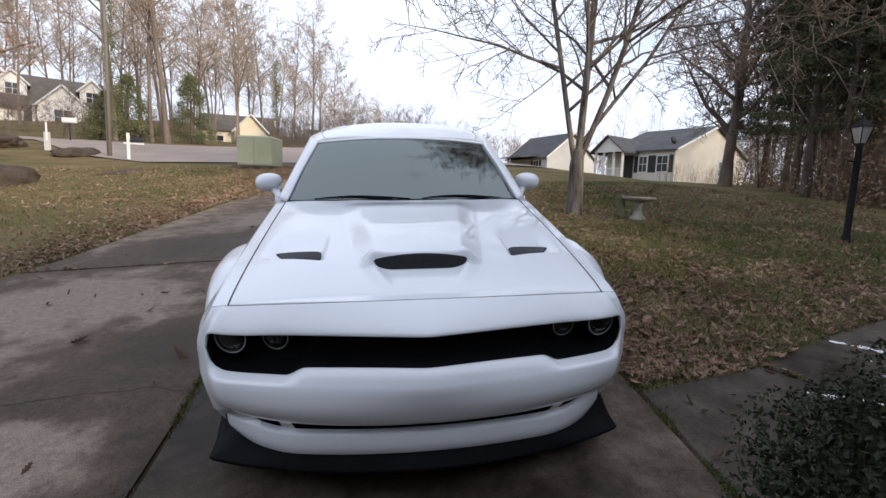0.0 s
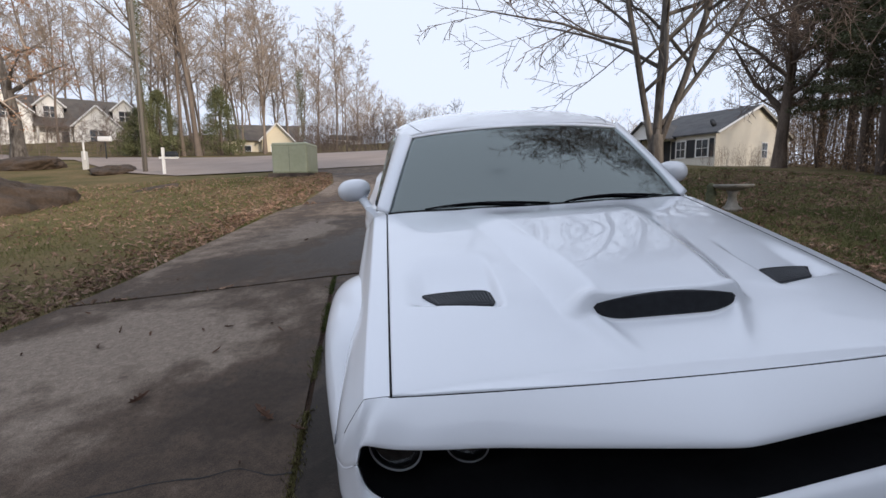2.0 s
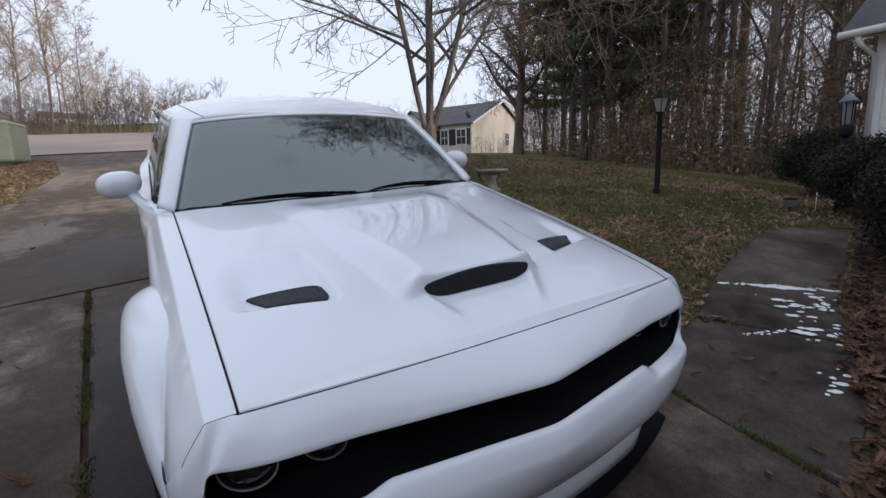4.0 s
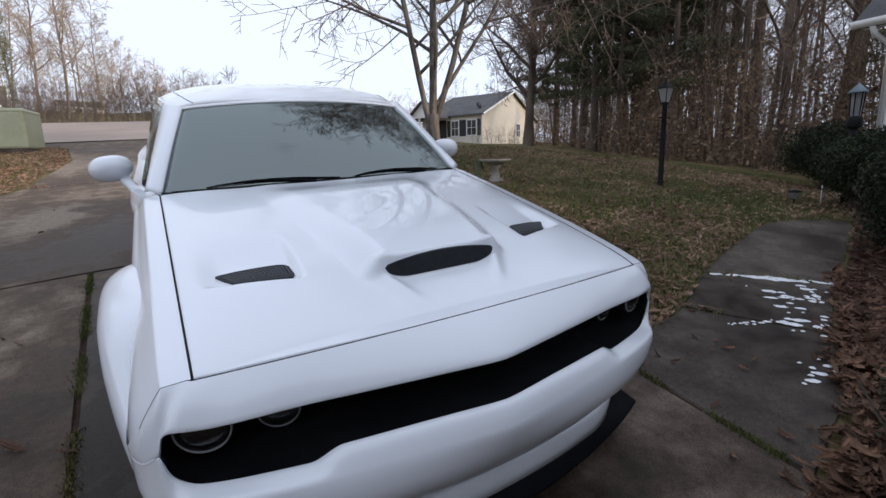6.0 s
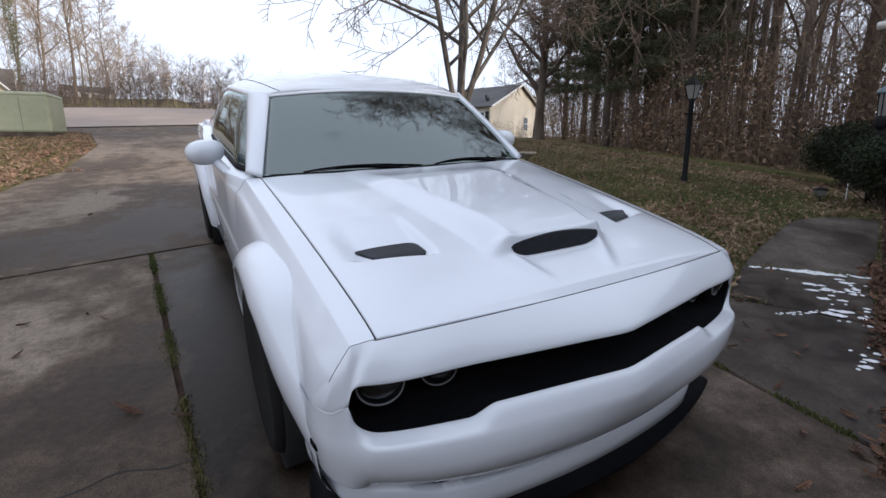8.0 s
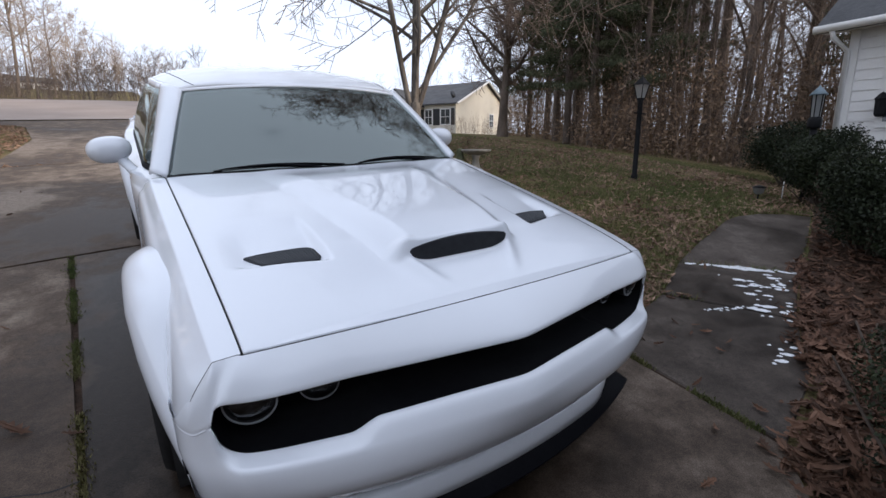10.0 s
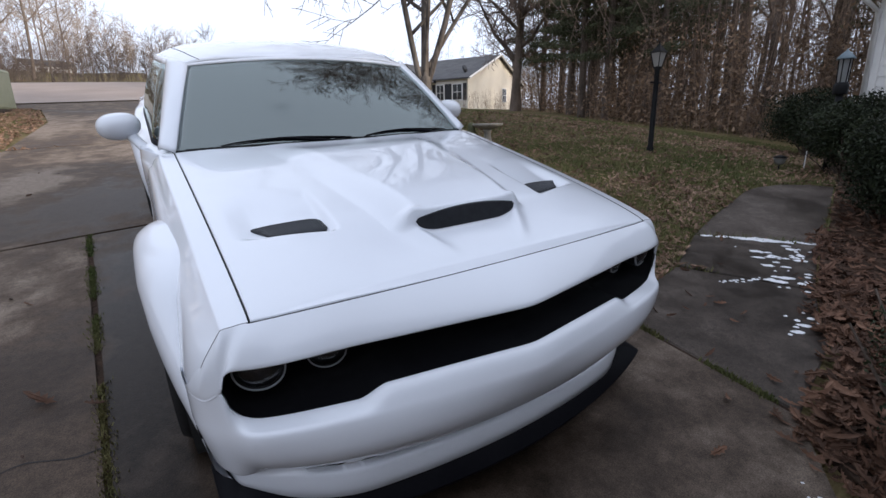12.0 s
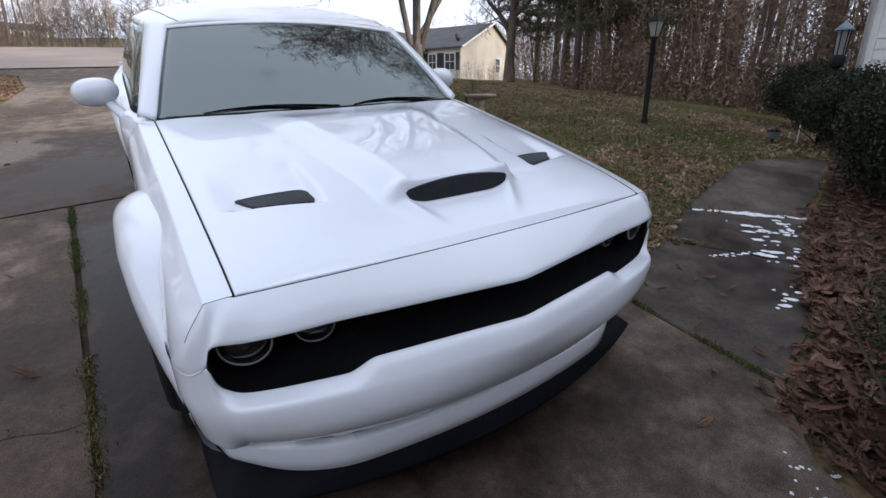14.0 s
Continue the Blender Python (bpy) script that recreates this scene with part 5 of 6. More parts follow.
# oaks with russet leaves by the boulders
for (az, d, seed, lf) in ((-47.0, 24, 71, 14000), (-38.0, 38, 72, 2500)):
    l = bare_tree(seed, 12, 0.38, kids=(12, 7, 4), ratio=0.5, angle=62, first=0.22, up=0.0, wob=0.10)
    V, F = [], []
    g = random.Random(seed)
    tips = l[1][0]
    for _ in range(lf // 4):
        c = tips[g.randrange(len(tips))]
        leaf_cloud(V, F, g, c, (0.3, 0.3, 0.2), 4, 0.085, 0.0)
    ok = tree_thing("oak_tree", l, M_BARK, M_TWIGW, "oak holding russet winter leaves near the boulders", "oaks", (V, F, M_RUSSET))
    ok.location = at_polar(az, d)


# ---- shrubs near the walkway ----
def shrub(at, radii, count, size, seed, label):
    g = random.Random(seed)
    s = thing("shrub", at, label, "shrub", "garden shrubs")
    V, F = [], []
    for k in range(40):
        a = g.uniform(0, 6.283)
        d = Vector((math.cos(a) * g.uniform(0.1, 0.8), math.sin(a) * g.uniform(0.1, 0.8), 1)).normalized()
        p, r = limb(g, Vector((g.gauss(0, 0.06), g.gauss(0, 0.06), -0.1)), d, radii[2] * 1.7, 0.014, 0.004, 5, 0.10, 0.02)
        add_tube(V, F, p, r, 4)
    raw("woody_base", V, F, M_BARKD, s)
    V, F = [], []
    n = 26
    for k in range(n):
        p = Vector((g.gauss(0, 1), g.gauss(0, 1), g.gauss(0, 0.8))).normalized() * g.uniform(0.45, 0.78)
        c = (p.x * radii[0], p.y * radii[1], radii[2] * 1.05 + p.z * radii[2])
        rr = g.uniform(0.26, 0.42)
        leaf_cloud(V, F, g, c, (radii[0] * rr, radii[1] * rr, radii[2] * rr), count // n, size, 0.35)
    leaf_cloud(V, F, g, (0, 0, radii[2] * 1.0), (radii[0] * 0.8, radii[1] * 0.8, radii[2] * 0.8), count // 3, size * 1.2, 0.2)
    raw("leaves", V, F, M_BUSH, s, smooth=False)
    return s


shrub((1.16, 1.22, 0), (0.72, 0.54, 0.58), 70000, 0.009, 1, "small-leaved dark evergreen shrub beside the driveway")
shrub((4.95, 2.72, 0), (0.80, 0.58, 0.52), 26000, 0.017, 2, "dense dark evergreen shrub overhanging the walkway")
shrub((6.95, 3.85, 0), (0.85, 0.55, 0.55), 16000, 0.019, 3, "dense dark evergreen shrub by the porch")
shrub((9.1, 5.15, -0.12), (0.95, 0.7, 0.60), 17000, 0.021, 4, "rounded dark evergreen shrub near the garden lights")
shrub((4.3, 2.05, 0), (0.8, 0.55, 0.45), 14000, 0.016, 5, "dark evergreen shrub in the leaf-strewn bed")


# ---- houses ----
def siding_wall(parent, p0, p1, z0, z1, material, peak=0.0, lap=0.18, name="wall"):
    """A clapboard wall from p0 to p1 with a gable of the given rise; each lap stands out at its foot."""
    a, c = Vector((*p0, 0)), Vector((*p1, 0))
    d = (c - a).normalized()
    n = Vector((d.y, -d.x, 0))
    ln = (c - a).length
    bm = bmesh.new()
    k, last = 0, None
    top = z1 + peak

    def ends(z):
        if z <= z1 or peak == 0:
            return 0.0, ln
        f = (z - z1) / peak
        return ln / 2 * f, ln - ln / 2 * f
    while z0 + k * lap < top - 1e-6:
        za, zb = z0 + k * lap, min(z0 + (k + 1) * lap, top)
        (s0, e0), (s1, e1) = ends(za), ends(zb)
        q = [a + d * s0 + n * 0.022, a + d * e0 + n * 0.022, a + d * e1 + n * 0.004, a + d * s1 + n * 0.004]
        vs = [bm.verts.new((v.x, v.y, z)) for v, z in zip(q, (za, za, zb, zb))]
        bm.faces.new(vs)
        if last:
            bm.faces.new((last[0], last[1], vs[1], vs[0]))
        last = (vs[3], vs[2])
        k += 1
    back = [a - n * 0.12, c - n * 0.12]
    bv = [bm.verts.new((v.x, v.y, z)) for v, z in ((back[0], z0), (back[1], z0), (back[1], z1), (back[0], z1))]
    bm.faces.new(bv)
    return part(name, bm, material, parent, smooth=False)


def flat_on(parent, name, p0, d, n, s0, s1, z0, z1, depth, material, bevel=0.0, label=""):
    """A box lying on a wall: from s0 to s1 along it, z0 to z1 up, standing out by depth."""
    o = Vector((*p0, 0))
    m = Matrix(((d.x, n.x, 0, o.x), (d.y, n.y, 0, o.y), (0, 0, 1, 0), (0, 0, 0, 1)))
    return part(name, boxed(s0, s1, 0.0, depth, z0, z1, bevel, m), material, parent, label, smooth=False)


def window_on(parent, p0, p1, s, w, z0, h, shutters=False, panes=(2, 2)):
    a, c = Vector((*p0, 0)), Vector((*p1, 0))
    d = (c - a).normalized()
    n = Vector((d.y, -d.x, 0))
    win = flat_on(parent, "window", p0, d, n, s - w / 2 - 0.08, s + w / 2 + 0.08, z0 - 0.08, z0 + h + 0.08, 0.05, M_TRIMW)
    pw, ph = w / panes[0], h / panes[1]
    for i in range(panes[0]):
        for j in range(panes[1]):
            flat_on(win, "pane", p0, d, n, s - w / 2 + i * pw + 0.025, s - w / 2 + (i + 1) * pw - 0.025, z0 + j * ph + 0.025, z0 + (j + 1) * ph - 0.025, 0.06, M_WINDOW)
    if shutters:
        for s0 in (s - w / 2 - 0.48, s + w / 2 + 0.12):
            flat_on(parent, "shutter", p0, d, n, s0, s0 + 0.36, z0 - 0.06, z0 + h + 0.06, 0.06, M_SHUTTER, 0.01, "dark window shutter")
    return win


def roof_slab(parent, pts, thick, material, name="roof"):
    bm = bmesh.new()
    bm.faces.new([bm.verts.new(p) for p in pts])
    shell(bm, (0, 0, -thick))
    return part(name, bm, material, parent, smooth=False)


pivots = {}


def gable_house(parent, origin, yaw, w, dpt, z0, eave, rise, wall_mat, roof_mat, over=0.35):
    """Walls and roof: origin is the front corner at the left as one faces the front; the ridge runs along the front."""
    R = Matrix.Rotation(radians(yaw), 3, "Z")
    P = lambda x, y: tuple((R @ Vector((x, y, 0)) + Vector((*origin, 0))).to_2d())
    fl, fr, br, bl = P(0, 0), P(w, 0), P(w, dpt), P(0, dpt)
    siding_wall(parent, fl, fr, z0 - 1.2, z0 + eave, wall_mat)
    siding_wall(parent, fr, br, z0 - 1.2, z0 + eave, wall_mat, rise)
    siding_wall(parent, br, bl, z0 - 1.2, z0 + eave, wall_mat)
    siding_wall(parent, bl, fl, z0 - 1.2, z0 + eave, wall_mat, rise)
    pivots[parent] = Vector((*fr, z0))
    sl = rise / (dpt / 2)
    ze, zr = z0 + eave - over * sl + 0.14, z0 + eave + rise + 0.14
    for ya, yb in ((-over, dpt / 2), (dpt + over, dpt / 2)):
        roof_slab(parent, [(*P(-over, ya), ze), (*P(w + over, ya), ze), (*P(w + over, yb), zr), (*P(-over, yb), zr)], 0.12, roof_mat)
    for x in (-over - 0.02, w + over + 0.02):
        for ya, yb in ((-over, dpt / 2), (dpt + over, dpt / 2)):
            v0, v1 = Vector((*P(x, ya), ze - 0.09)), Vector((*P(x, yb), zr - 0.09))
            part("fascia_board", tube([v0, v1], 0.10, 4), M_TRIMW, parent, "white gable trim", smooth=False)
    return P


# cream house beyond the lawn: gable end towards the drive, porch front towards the street
RZ = -2.95
cream = thing("cream_house", (0, 0, 0), "single-storey cream clapboard house with dark roof and porch", "house")
# front runs away to the far left corner, the gable end faces the drive
P = gable_house(cream, (20.4, 43.2), -62.0, 6.6, 12.8, RZ, 2.6, 2.5, M_SIDINGC, M_ROOF)
fl, fr, br = P(0, 0), P(6.6, 0), P(6.6, 12.8)
window_on(cream, fl, fr, 5.55, 0.95, RZ + 0.75, 1.35, True)
window_on(cream, fl, fr, 3.75, 0.75, RZ + 0.75, 1.35, True)
dd = (Vector(fr) - Vector(fl)).normalized()
nn = Vector((dd.y, -dd.x, 0))
flat_on(cream, "door", fl, dd, nn, 1.9, 2.8, RZ + 0.2, RZ + 2.25, 0.05, M_SHUTTER, 0, "dark front door")
window_on(cream, fr, br, 8.0, 0.95, RZ + 0.8, 1.3)
# front gable over the porch
pg = [P(0.0, -2.0), P(3.0, -2.0)]
siding_wall(cream, pg[0], pg[1], RZ + 2.42, RZ + 2.5, M_SIDINGW, 1.3)
mid0, mid1 = P(1.5, -2.35), P(1.5, 4.0)
for e0, e1 in ((P(-0.3, -2.35), P(-0.3, 2.9)), (P(3.3, -2.35), P(3.3, 2.9))):
    roof_slab(cream, [(*e0, RZ + 2.42), (*e1, RZ + 2.42), (*mid1, RZ + 3.92), (*mid0, RZ + 3.92)], 0.12, M_ROOF)
for s in (0.1, 1.0, 2.0, 2.9):
    q = P(s, -1.85)
    part("porch_post", boxed(q[0] - 0.09, q[0] + 0.09, q[1] - 0.09, q[1] + 0.09, RZ, RZ + 2.5, 0.015), M_TRIMW, cream, smooth=False)
for zz in (0.35, 0.95):
    part("porch_rail", tube([(*P(0.1, -1.85), RZ + zz), (*P(2.9, -1.85), RZ + zz)], 0.04, 4), M_TRIMW, cream, smooth=False)
for k in range(14):
    q = P(0.2 + k * 0.2, -1.85)
    part("baluster", tube([(*q, RZ + 0.35), (*q, RZ + 0.95)], 0.022, 4), M_TRIMW, cream, smooth=False)
dish = lathe([(0.001, 0.0), (0.2, 0.02), (0.36, 0.09), (0.37, 0.1)], 20, m=Matrix.Translation((*P(5.6, 1.2), RZ + 3.45)) @ pose(0, 0, 0, 70, 0, 20))
part("satellite_dish", dish, M_SHUTTER, cream, "dark satellite dish on the roof")

# grey house farther on
grey = thing("grey_house", (0, 0, 0), "pale grey single-storey house with dark roof and carport", "house")
Pg = gable_house(grey, (16.0, 63.7), -70.0, 8.3, 7.6, -4.8, 2.6, 3.0, M_SIDINGG, M_ROOF)
window_on(grey, Pg(0, 0), Pg(8.3, 0), 6.2, 1.0, -4.0, 1.3, True)
for s in (1.0, 3.6):
    q = Pg(s, -2.2)
    part("carport_post", boxed(q[0] - 0.1, q[0] + 0.1, q[1] - 0.1, q[1] + 0.1, -4.8, -2.3), M_TRIMW, grey, smooth=False)
roof_slab(grey, [(*Pg(0.2, -2.6), -2.3), (*Pg(6.5, -2.6), -2.3), (*Pg(6.5, 0.6), -1.85), (*Pg(0.2, 0.6), -1.85)], 0.15, M_ROOF)

# white house across the street
wx, wy, wz = at_polar(-40.3, 71)
wz -= 2.0
white = thing("white_house", (0, 0, 0), "two-storey white house with dormers and front gable across the street", "house")
Pw = gable_house(white, (wx, wy), 33.0, 14.0, 9.0, wz, 3.0, 3.6, M_SIDINGW, M_ROOFB)
window_on(white, Pw(0, 0), Pw(14, 0), 7.2, 0.95, wz + 0.2, 2.05, False, (1, 1))


def front_gable(parent, P_, s0, s1, out, z0, ez, rise, wall_mat, roof_mat, back):
    a, c = P_(s0, -out), P_(s1, -out)
    siding_wall(parent, a, c, z0, z0 + ez, wall_mat, rise)
    siding_wall(parent, P_(s0, back), a, z0, z0 + ez, wall_mat)
    siding_wall(parent, c, P_(s1, back), z0, z0 + ez, wall_mat)
    m0, m1 = P_((s0 + s1) / 2, -out - 0.3), P_((s0 + s1) / 2, back)
    for e in (s0 - 0.3, s1 + 0.3):
        zz = z0 + ez - 0.3 * rise / ((s1 - s0) / 2) + 0.12
        roof_slab(parent, [(*P_(e, -out - 0.3), zz), (*P_(e, back), zz), (*m1, z0 + ez + rise + 0.12), (*m0, z0 + ez + rise + 0.12)], 0.12, roof_mat)
        v0, v1 = Vector((*P_(e, -out - 0.32), zz - 0.09)), Vector((*m0, z0 + ez + rise + 0.03))
        part("fascia_board", tube([v0, v1], 0.11, 4), M_TRIMW, parent, smooth=False)
    return a, c


g1 = front_gable(white, Pw, 7.9, 12.4, 1.2, wz, 2.9, 2.3, M_SIDINGW, M_ROOFB, 4.0)
window_on(white, *g1, 2.25, 1.6, wz + 0.9, 1.6, False, (2, 2))
g2 = front_gable(white, Pw, 0.2, 4.4, 1.0, wz, 4.2, 1.9, M_SIDINGW, M_ROOFB, 4.0)
window_on(white, *g2, 2.1, 1.5, wz + 3.3, 1.3)
for s in (5.9, 13.0):
    dm = front_gable(white, Pw, s - 1.2, s + 1.2, -1.0, wz + 3.4, 1.9, 1.2, M_SIDINGW, M_ROOFB, 4.5)
    window_on(white, *dm, 1.2, 1.2, wz + 3.9, 1.25, False, (2, 2))
roof_slab(white, [(*Pw(4.4, -1.6), wz + 2.7), (*Pw(8.0, -1.6), wz + 2.7), (*Pw(8.0, 0.6), wz + 3.15), (*Pw(4.4, 0.6), wz + 3.15)], 0.15, M_ROOFB)
for s in (4.8, 7.6):
    q = Pw(s, -1.4)
    part("porch_post", boxed(q[0] - 0.09, q[0] + 0.09, q[1] - 0.09, q[1] + 0.09, wz, wz + 2.7), M_TRIMW, white, smooth=False)
# neighbour at the far left
nx, ny, nz = at_polar(-42.5, 78)
left_house = thing("beige_house", (0, 0, 0), "pale single-storey house partly hidden by trees", "house")
gable_house(left_house, (nx - 9, ny), 55.0, 9.0, 12.0, nz - 0.5, 2.6, 2.4, M_SIDINGW, M_ROOFB)

# small yellow house past the utility box
yx, yy, yz = at_polar(-17.2, 62)
yz -= 1.5
yellow = thing("yellow_house", (0, 0, 0), "small yellow house with brown roof beyond the street", "house")
Py = gable_house(yellow, (yx - 4.2, yy), 12.0, 8.0, 8.0, yz - 0.4, 3.0, 2.2, M_SIDINGY, M_ROOFB)
gy = front_gable(yellow, Py, 4.0, 7.6, 1.0, yz - 0.4, 3.0, 1.9, M_SIDINGY, M_ROOFB, 3.0)
window_on(yellow, *gy, 1.8, 1.5, yz + 0.6, 1.3, False, (2, 2))
window_on(yellow, Py(0, 0), Py(8, 0), 1.9, 1.5, yz + 0.6, 1.3, False, (2, 2))

# small pale houses far down the street
for az, d, yaw, w in ((-7.6, 96, 20.0, 6.0), (1.4, 98, -15.0, 4.0)):
    fx_, fy_, fz_ = at_polar(az, d)
    fz_ -= 1.2
    far_house = thing("far_house", (0, 0, 0), "small pale house far down the street", "house", "far houses")
    Pf = gable_house(far_house, (fx_ - w / 2, fy_), yaw, w, 4.0, fz_, 2.2, 0.9, M_SIDINGW, M_ROOF)
    window_on(far_house, Pf(0, 0), Pf(w, 0), w * 0.35, 0.9, fz_ + 0.7, 1.1)

# the house that the drive belongs to: front wing past the walkway, and an added unseen wing behind
home = thing("home", (0, 0, 0), "white clapboard house with gutters along the walkway", "house")
HY = 4.84              # the corner of the front wing
pivots[home] = Vector((10.2, HY, -0.05))
siding_wall(home, (10.2, HY), (10.2, -2.6), -2.6, 2.75, M_SIDINGW, name="wall")
siding_wall(home, (17.0, HY), (10.2, HY), -2.3, 2.75, M_SIDINGW, name="wall")
# added unseen wing: this wall bounces light onto the car
siding_wall(home, (10.2, -2.6), (-6.5, -2.6), -2.6, 2.1, M_BOUNCEWALL, name="wall")
roof_slab(home, [(9.75, HY + 0.45, 2.70), (9.75, -2.6, 2.70), (13.6, -2.6, 5.6), (13.6, HY + 0.45, 5.6)], 0.15, M_ROOF)
roof_slab(home, [(17.5, HY + 0.45, 2.70), (17.5, -2.6, 2.70), (13.6, -2.6, 5.6), (13.6, HY + 0.45, 5.6)], 0.15, M_ROOF)
# roof and end wall of the unseen wing, sized to keep sun off the car
roof_slab(home, [(-7, -2.1, 2.0), (10.4, -2.1, 2.0), (10.4, -6.7, 5.7), (-7, -6.7, 5.7)], 0.15, M_ROOF)
roof_slab(home, [(-7, -11.7, 2.2), (10.4, -11.7, 2.2), (10.4, -6.7, 5.7), (-7, -6.7, 5.7)], 0.15, M_ROOF)
siding_wall(home, (-6.5, -2.6), (-6.5, -11.2), -2.3, 2.3, M_SIDINGW, 2.0)
part("soffit", boxed(9.73, 10.2, -2.2, HY + 0.45, 2.60, 2.66), M_TRIMW, home, smooth=False)
part("gutter", tube([(9.70, HY + 0.47, 2.62), (9.70, -1.9, 2.62)], 0.07, 6), M_TRIMW, home, "white gutter")
part("downspout", tube([(9.72, HY + 0.20, 2.58), (9.75, HY + 0.17, 2.45), (10.11, HY + 0.05, 2.25), (10.13, HY + 0.05, 0.1)], 0.045, 6), M_TRIMW, home, "white downspout")
part("corner_board", boxed(10.15, 10.25, HY - 0.09, HY + 0.05, -0.9, 2.72), M_TRIMW, home, smooth=False)
window_on(home, (10.2, HY), (10.2, -2.2), 1.25, 1.35, 0.95, 1.45, False, (2, 2))


# ---- street furniture ----
bx_, by_ = -4.40, 16.85
ub = thing("utility_box", (bx_, by_, 0), "faded green pad-mounted utility cabinet on the grass", "utility box")
ub.rotation_euler = (0, 0, radians(-8))
part("cabinet", boxed(-0.57, 0.57, -0.5, 0.5, 0.02, 0.92, 0.06), M_BOXGREEN, ub, smooth=False)
part("lid", boxed(-0.575, 0.575, -0.505, 0.505, 0.84, 0.97, 0.055), M_BOXGREEN, ub, smooth=False)
part("door_seam", boxed(-0.003, 0.003, -0.503, -0.49, 0.06, 0.84), M_GAP, ub, smooth=False)
part("pad", boxed(-0.66, 0.66, -0.6, 0.6, -0.15, 0.03), M_PATHWAY, ub, smooth=False)

pole = thing("utility_pole", (-11.45, 21.3, ground_z(-11.45, 21.3)), "weathered wooden utility pole at the street edge", "pole")
part("shaft", tube([(0, 0, -0.3), (0.02, 0, 4), (0.0, 0, 11)], [0.070, 0.064, 0.058], 12), M_POLE, pole)
part("conduit", tube([(-0.080, -0.04, -0.2), (-0.075, -0.04, 11)], 0.02, 8), M_POLE, pole, "grey conduit along the pole")
part("crossarm", boxed(-1.1, 1.1, -0.06, 0.06, 10.2, 10.35, 0.01), M_POLE, pole, smooth=False)

mailx, maily = -9.95, 19.75
mb = thing("mailbox", (mailx, maily, 0), "dark mailbox on a white wooden cross post", "mailbox")
part("post", boxed(-0.045, 0.045, -0.045, 0.045, -0.1, 1.0, 0.01), M_TRIMW, mb, smooth=False)
part("arm", boxed(-0.16, 0.55, -0.035, 0.035, 0.58, 0.66, 0.01), M_TRIMW, mb, smooth=False)
part("box", box(boxed(0.10, 0.52, -0.08, 0.08, 0.66, 0.80, 0.02), 0.12, 0.50, -0.065, 0.065, 0.78, 0.85, 0.03), M_SHUTTER, mb, "dark metal letter box")
m2x, m2y, m2z = at_polar(-33.5, 27)
mb2 = thing("mailbox", (m2x, m2y, m2z), "white mailbox post across the street", "mailbox")
part("post", boxed(-0.09, 0.09, -0.09, 0.09, -0.1, 0.80, 0.02), M_SIDINGG, mb2, smooth=False)
part("marker", boxed(0.03, 0.10, -0.14, -0.10, 0.4, 1.2, 0.01), M_TRIMW, mb2, smooth=False)
m3x, m3y, m3z = at_polar(-31.7, 34)
mb3 = thing("mailbox", (m3x, m3y, m3z), "white letter box on a thin post", "mailbox")
part("post", tube([(0, 0, -0.1), (0, 0, 1.05)], 0.035, 6), M_SHUTTER, mb3)
part("box", boxed(-0.35, 0.35, -0.12, 0.12, 1.0, 1.28, 0.04), M_TRIMW, mb3, "white metal letter box")


def boulder(at, radii, seed, label):
    bm = bmesh.new()
    bmesh.ops.create_icosphere(bm, subdivisions=5, radius=1.0)
    for v in bm.verts:
        d = v.co.normalized()
        k = 1 + 0.22 * noise.noise(d * 1.5 + Vector((seed, 0, 0))) + 0.08 * noise.noise(d * 5 + Vector((0, seed, 0))) + 0.03 * noise.noise(d * 14)
        if d.z > 0.35:
            k *= 1 - 0.35 * (d.z - 0.35)
        v.co = Vector((d.x * radii[0], d.y * radii[1], d.z * radii[2])) * k
    ob = part("boulder", bm, M_ROCK)
    ob.location = at
    ob.rotation_euler = (0.0, 0.05, seed)
    return tagged(ob, label, "boulder", "boulders")


boulder((-10.05, 12.1, 0.02), (1.6, 1.1, 0.85), 0.6, "large weathered brown boulder on the lawn")
boulder((-13.1, 22.0, ground_z(-13.1, 22) + 0.03), (1.25, 0.8, 0.36), 1.9, "low brown boulder by the pole")
boulder((-18.0, 24.0, ground_z(-18, 24) + 0.1), (1.5, 1.1, 0.55), 3.1, "brown boulder half sunk in the lawn")
boulder((-8.0, 15.2, -0.08), (0.9, 0.4, 0.14), 4.4, "flat dark stone lying in the grass")


# ---- garden things ----
lamp = thing("lamp_post", (6.03, 6.2, -0.05), "black garden lamp post with frosted lantern", "lamp post")
part("post", lathe([(0.055, -0.2), (0.055, 0.1), (0.042, 0.14), (0.038, 1.30), (0.05, 1.33), (0.03, 1.36)], 14), M_LAMP, lamp)
part("cross_bar", tube([(-0.14, 0, 1.12), (0.14, 0, 1.12)], 0.012, 6), M_LAMP, lamp)


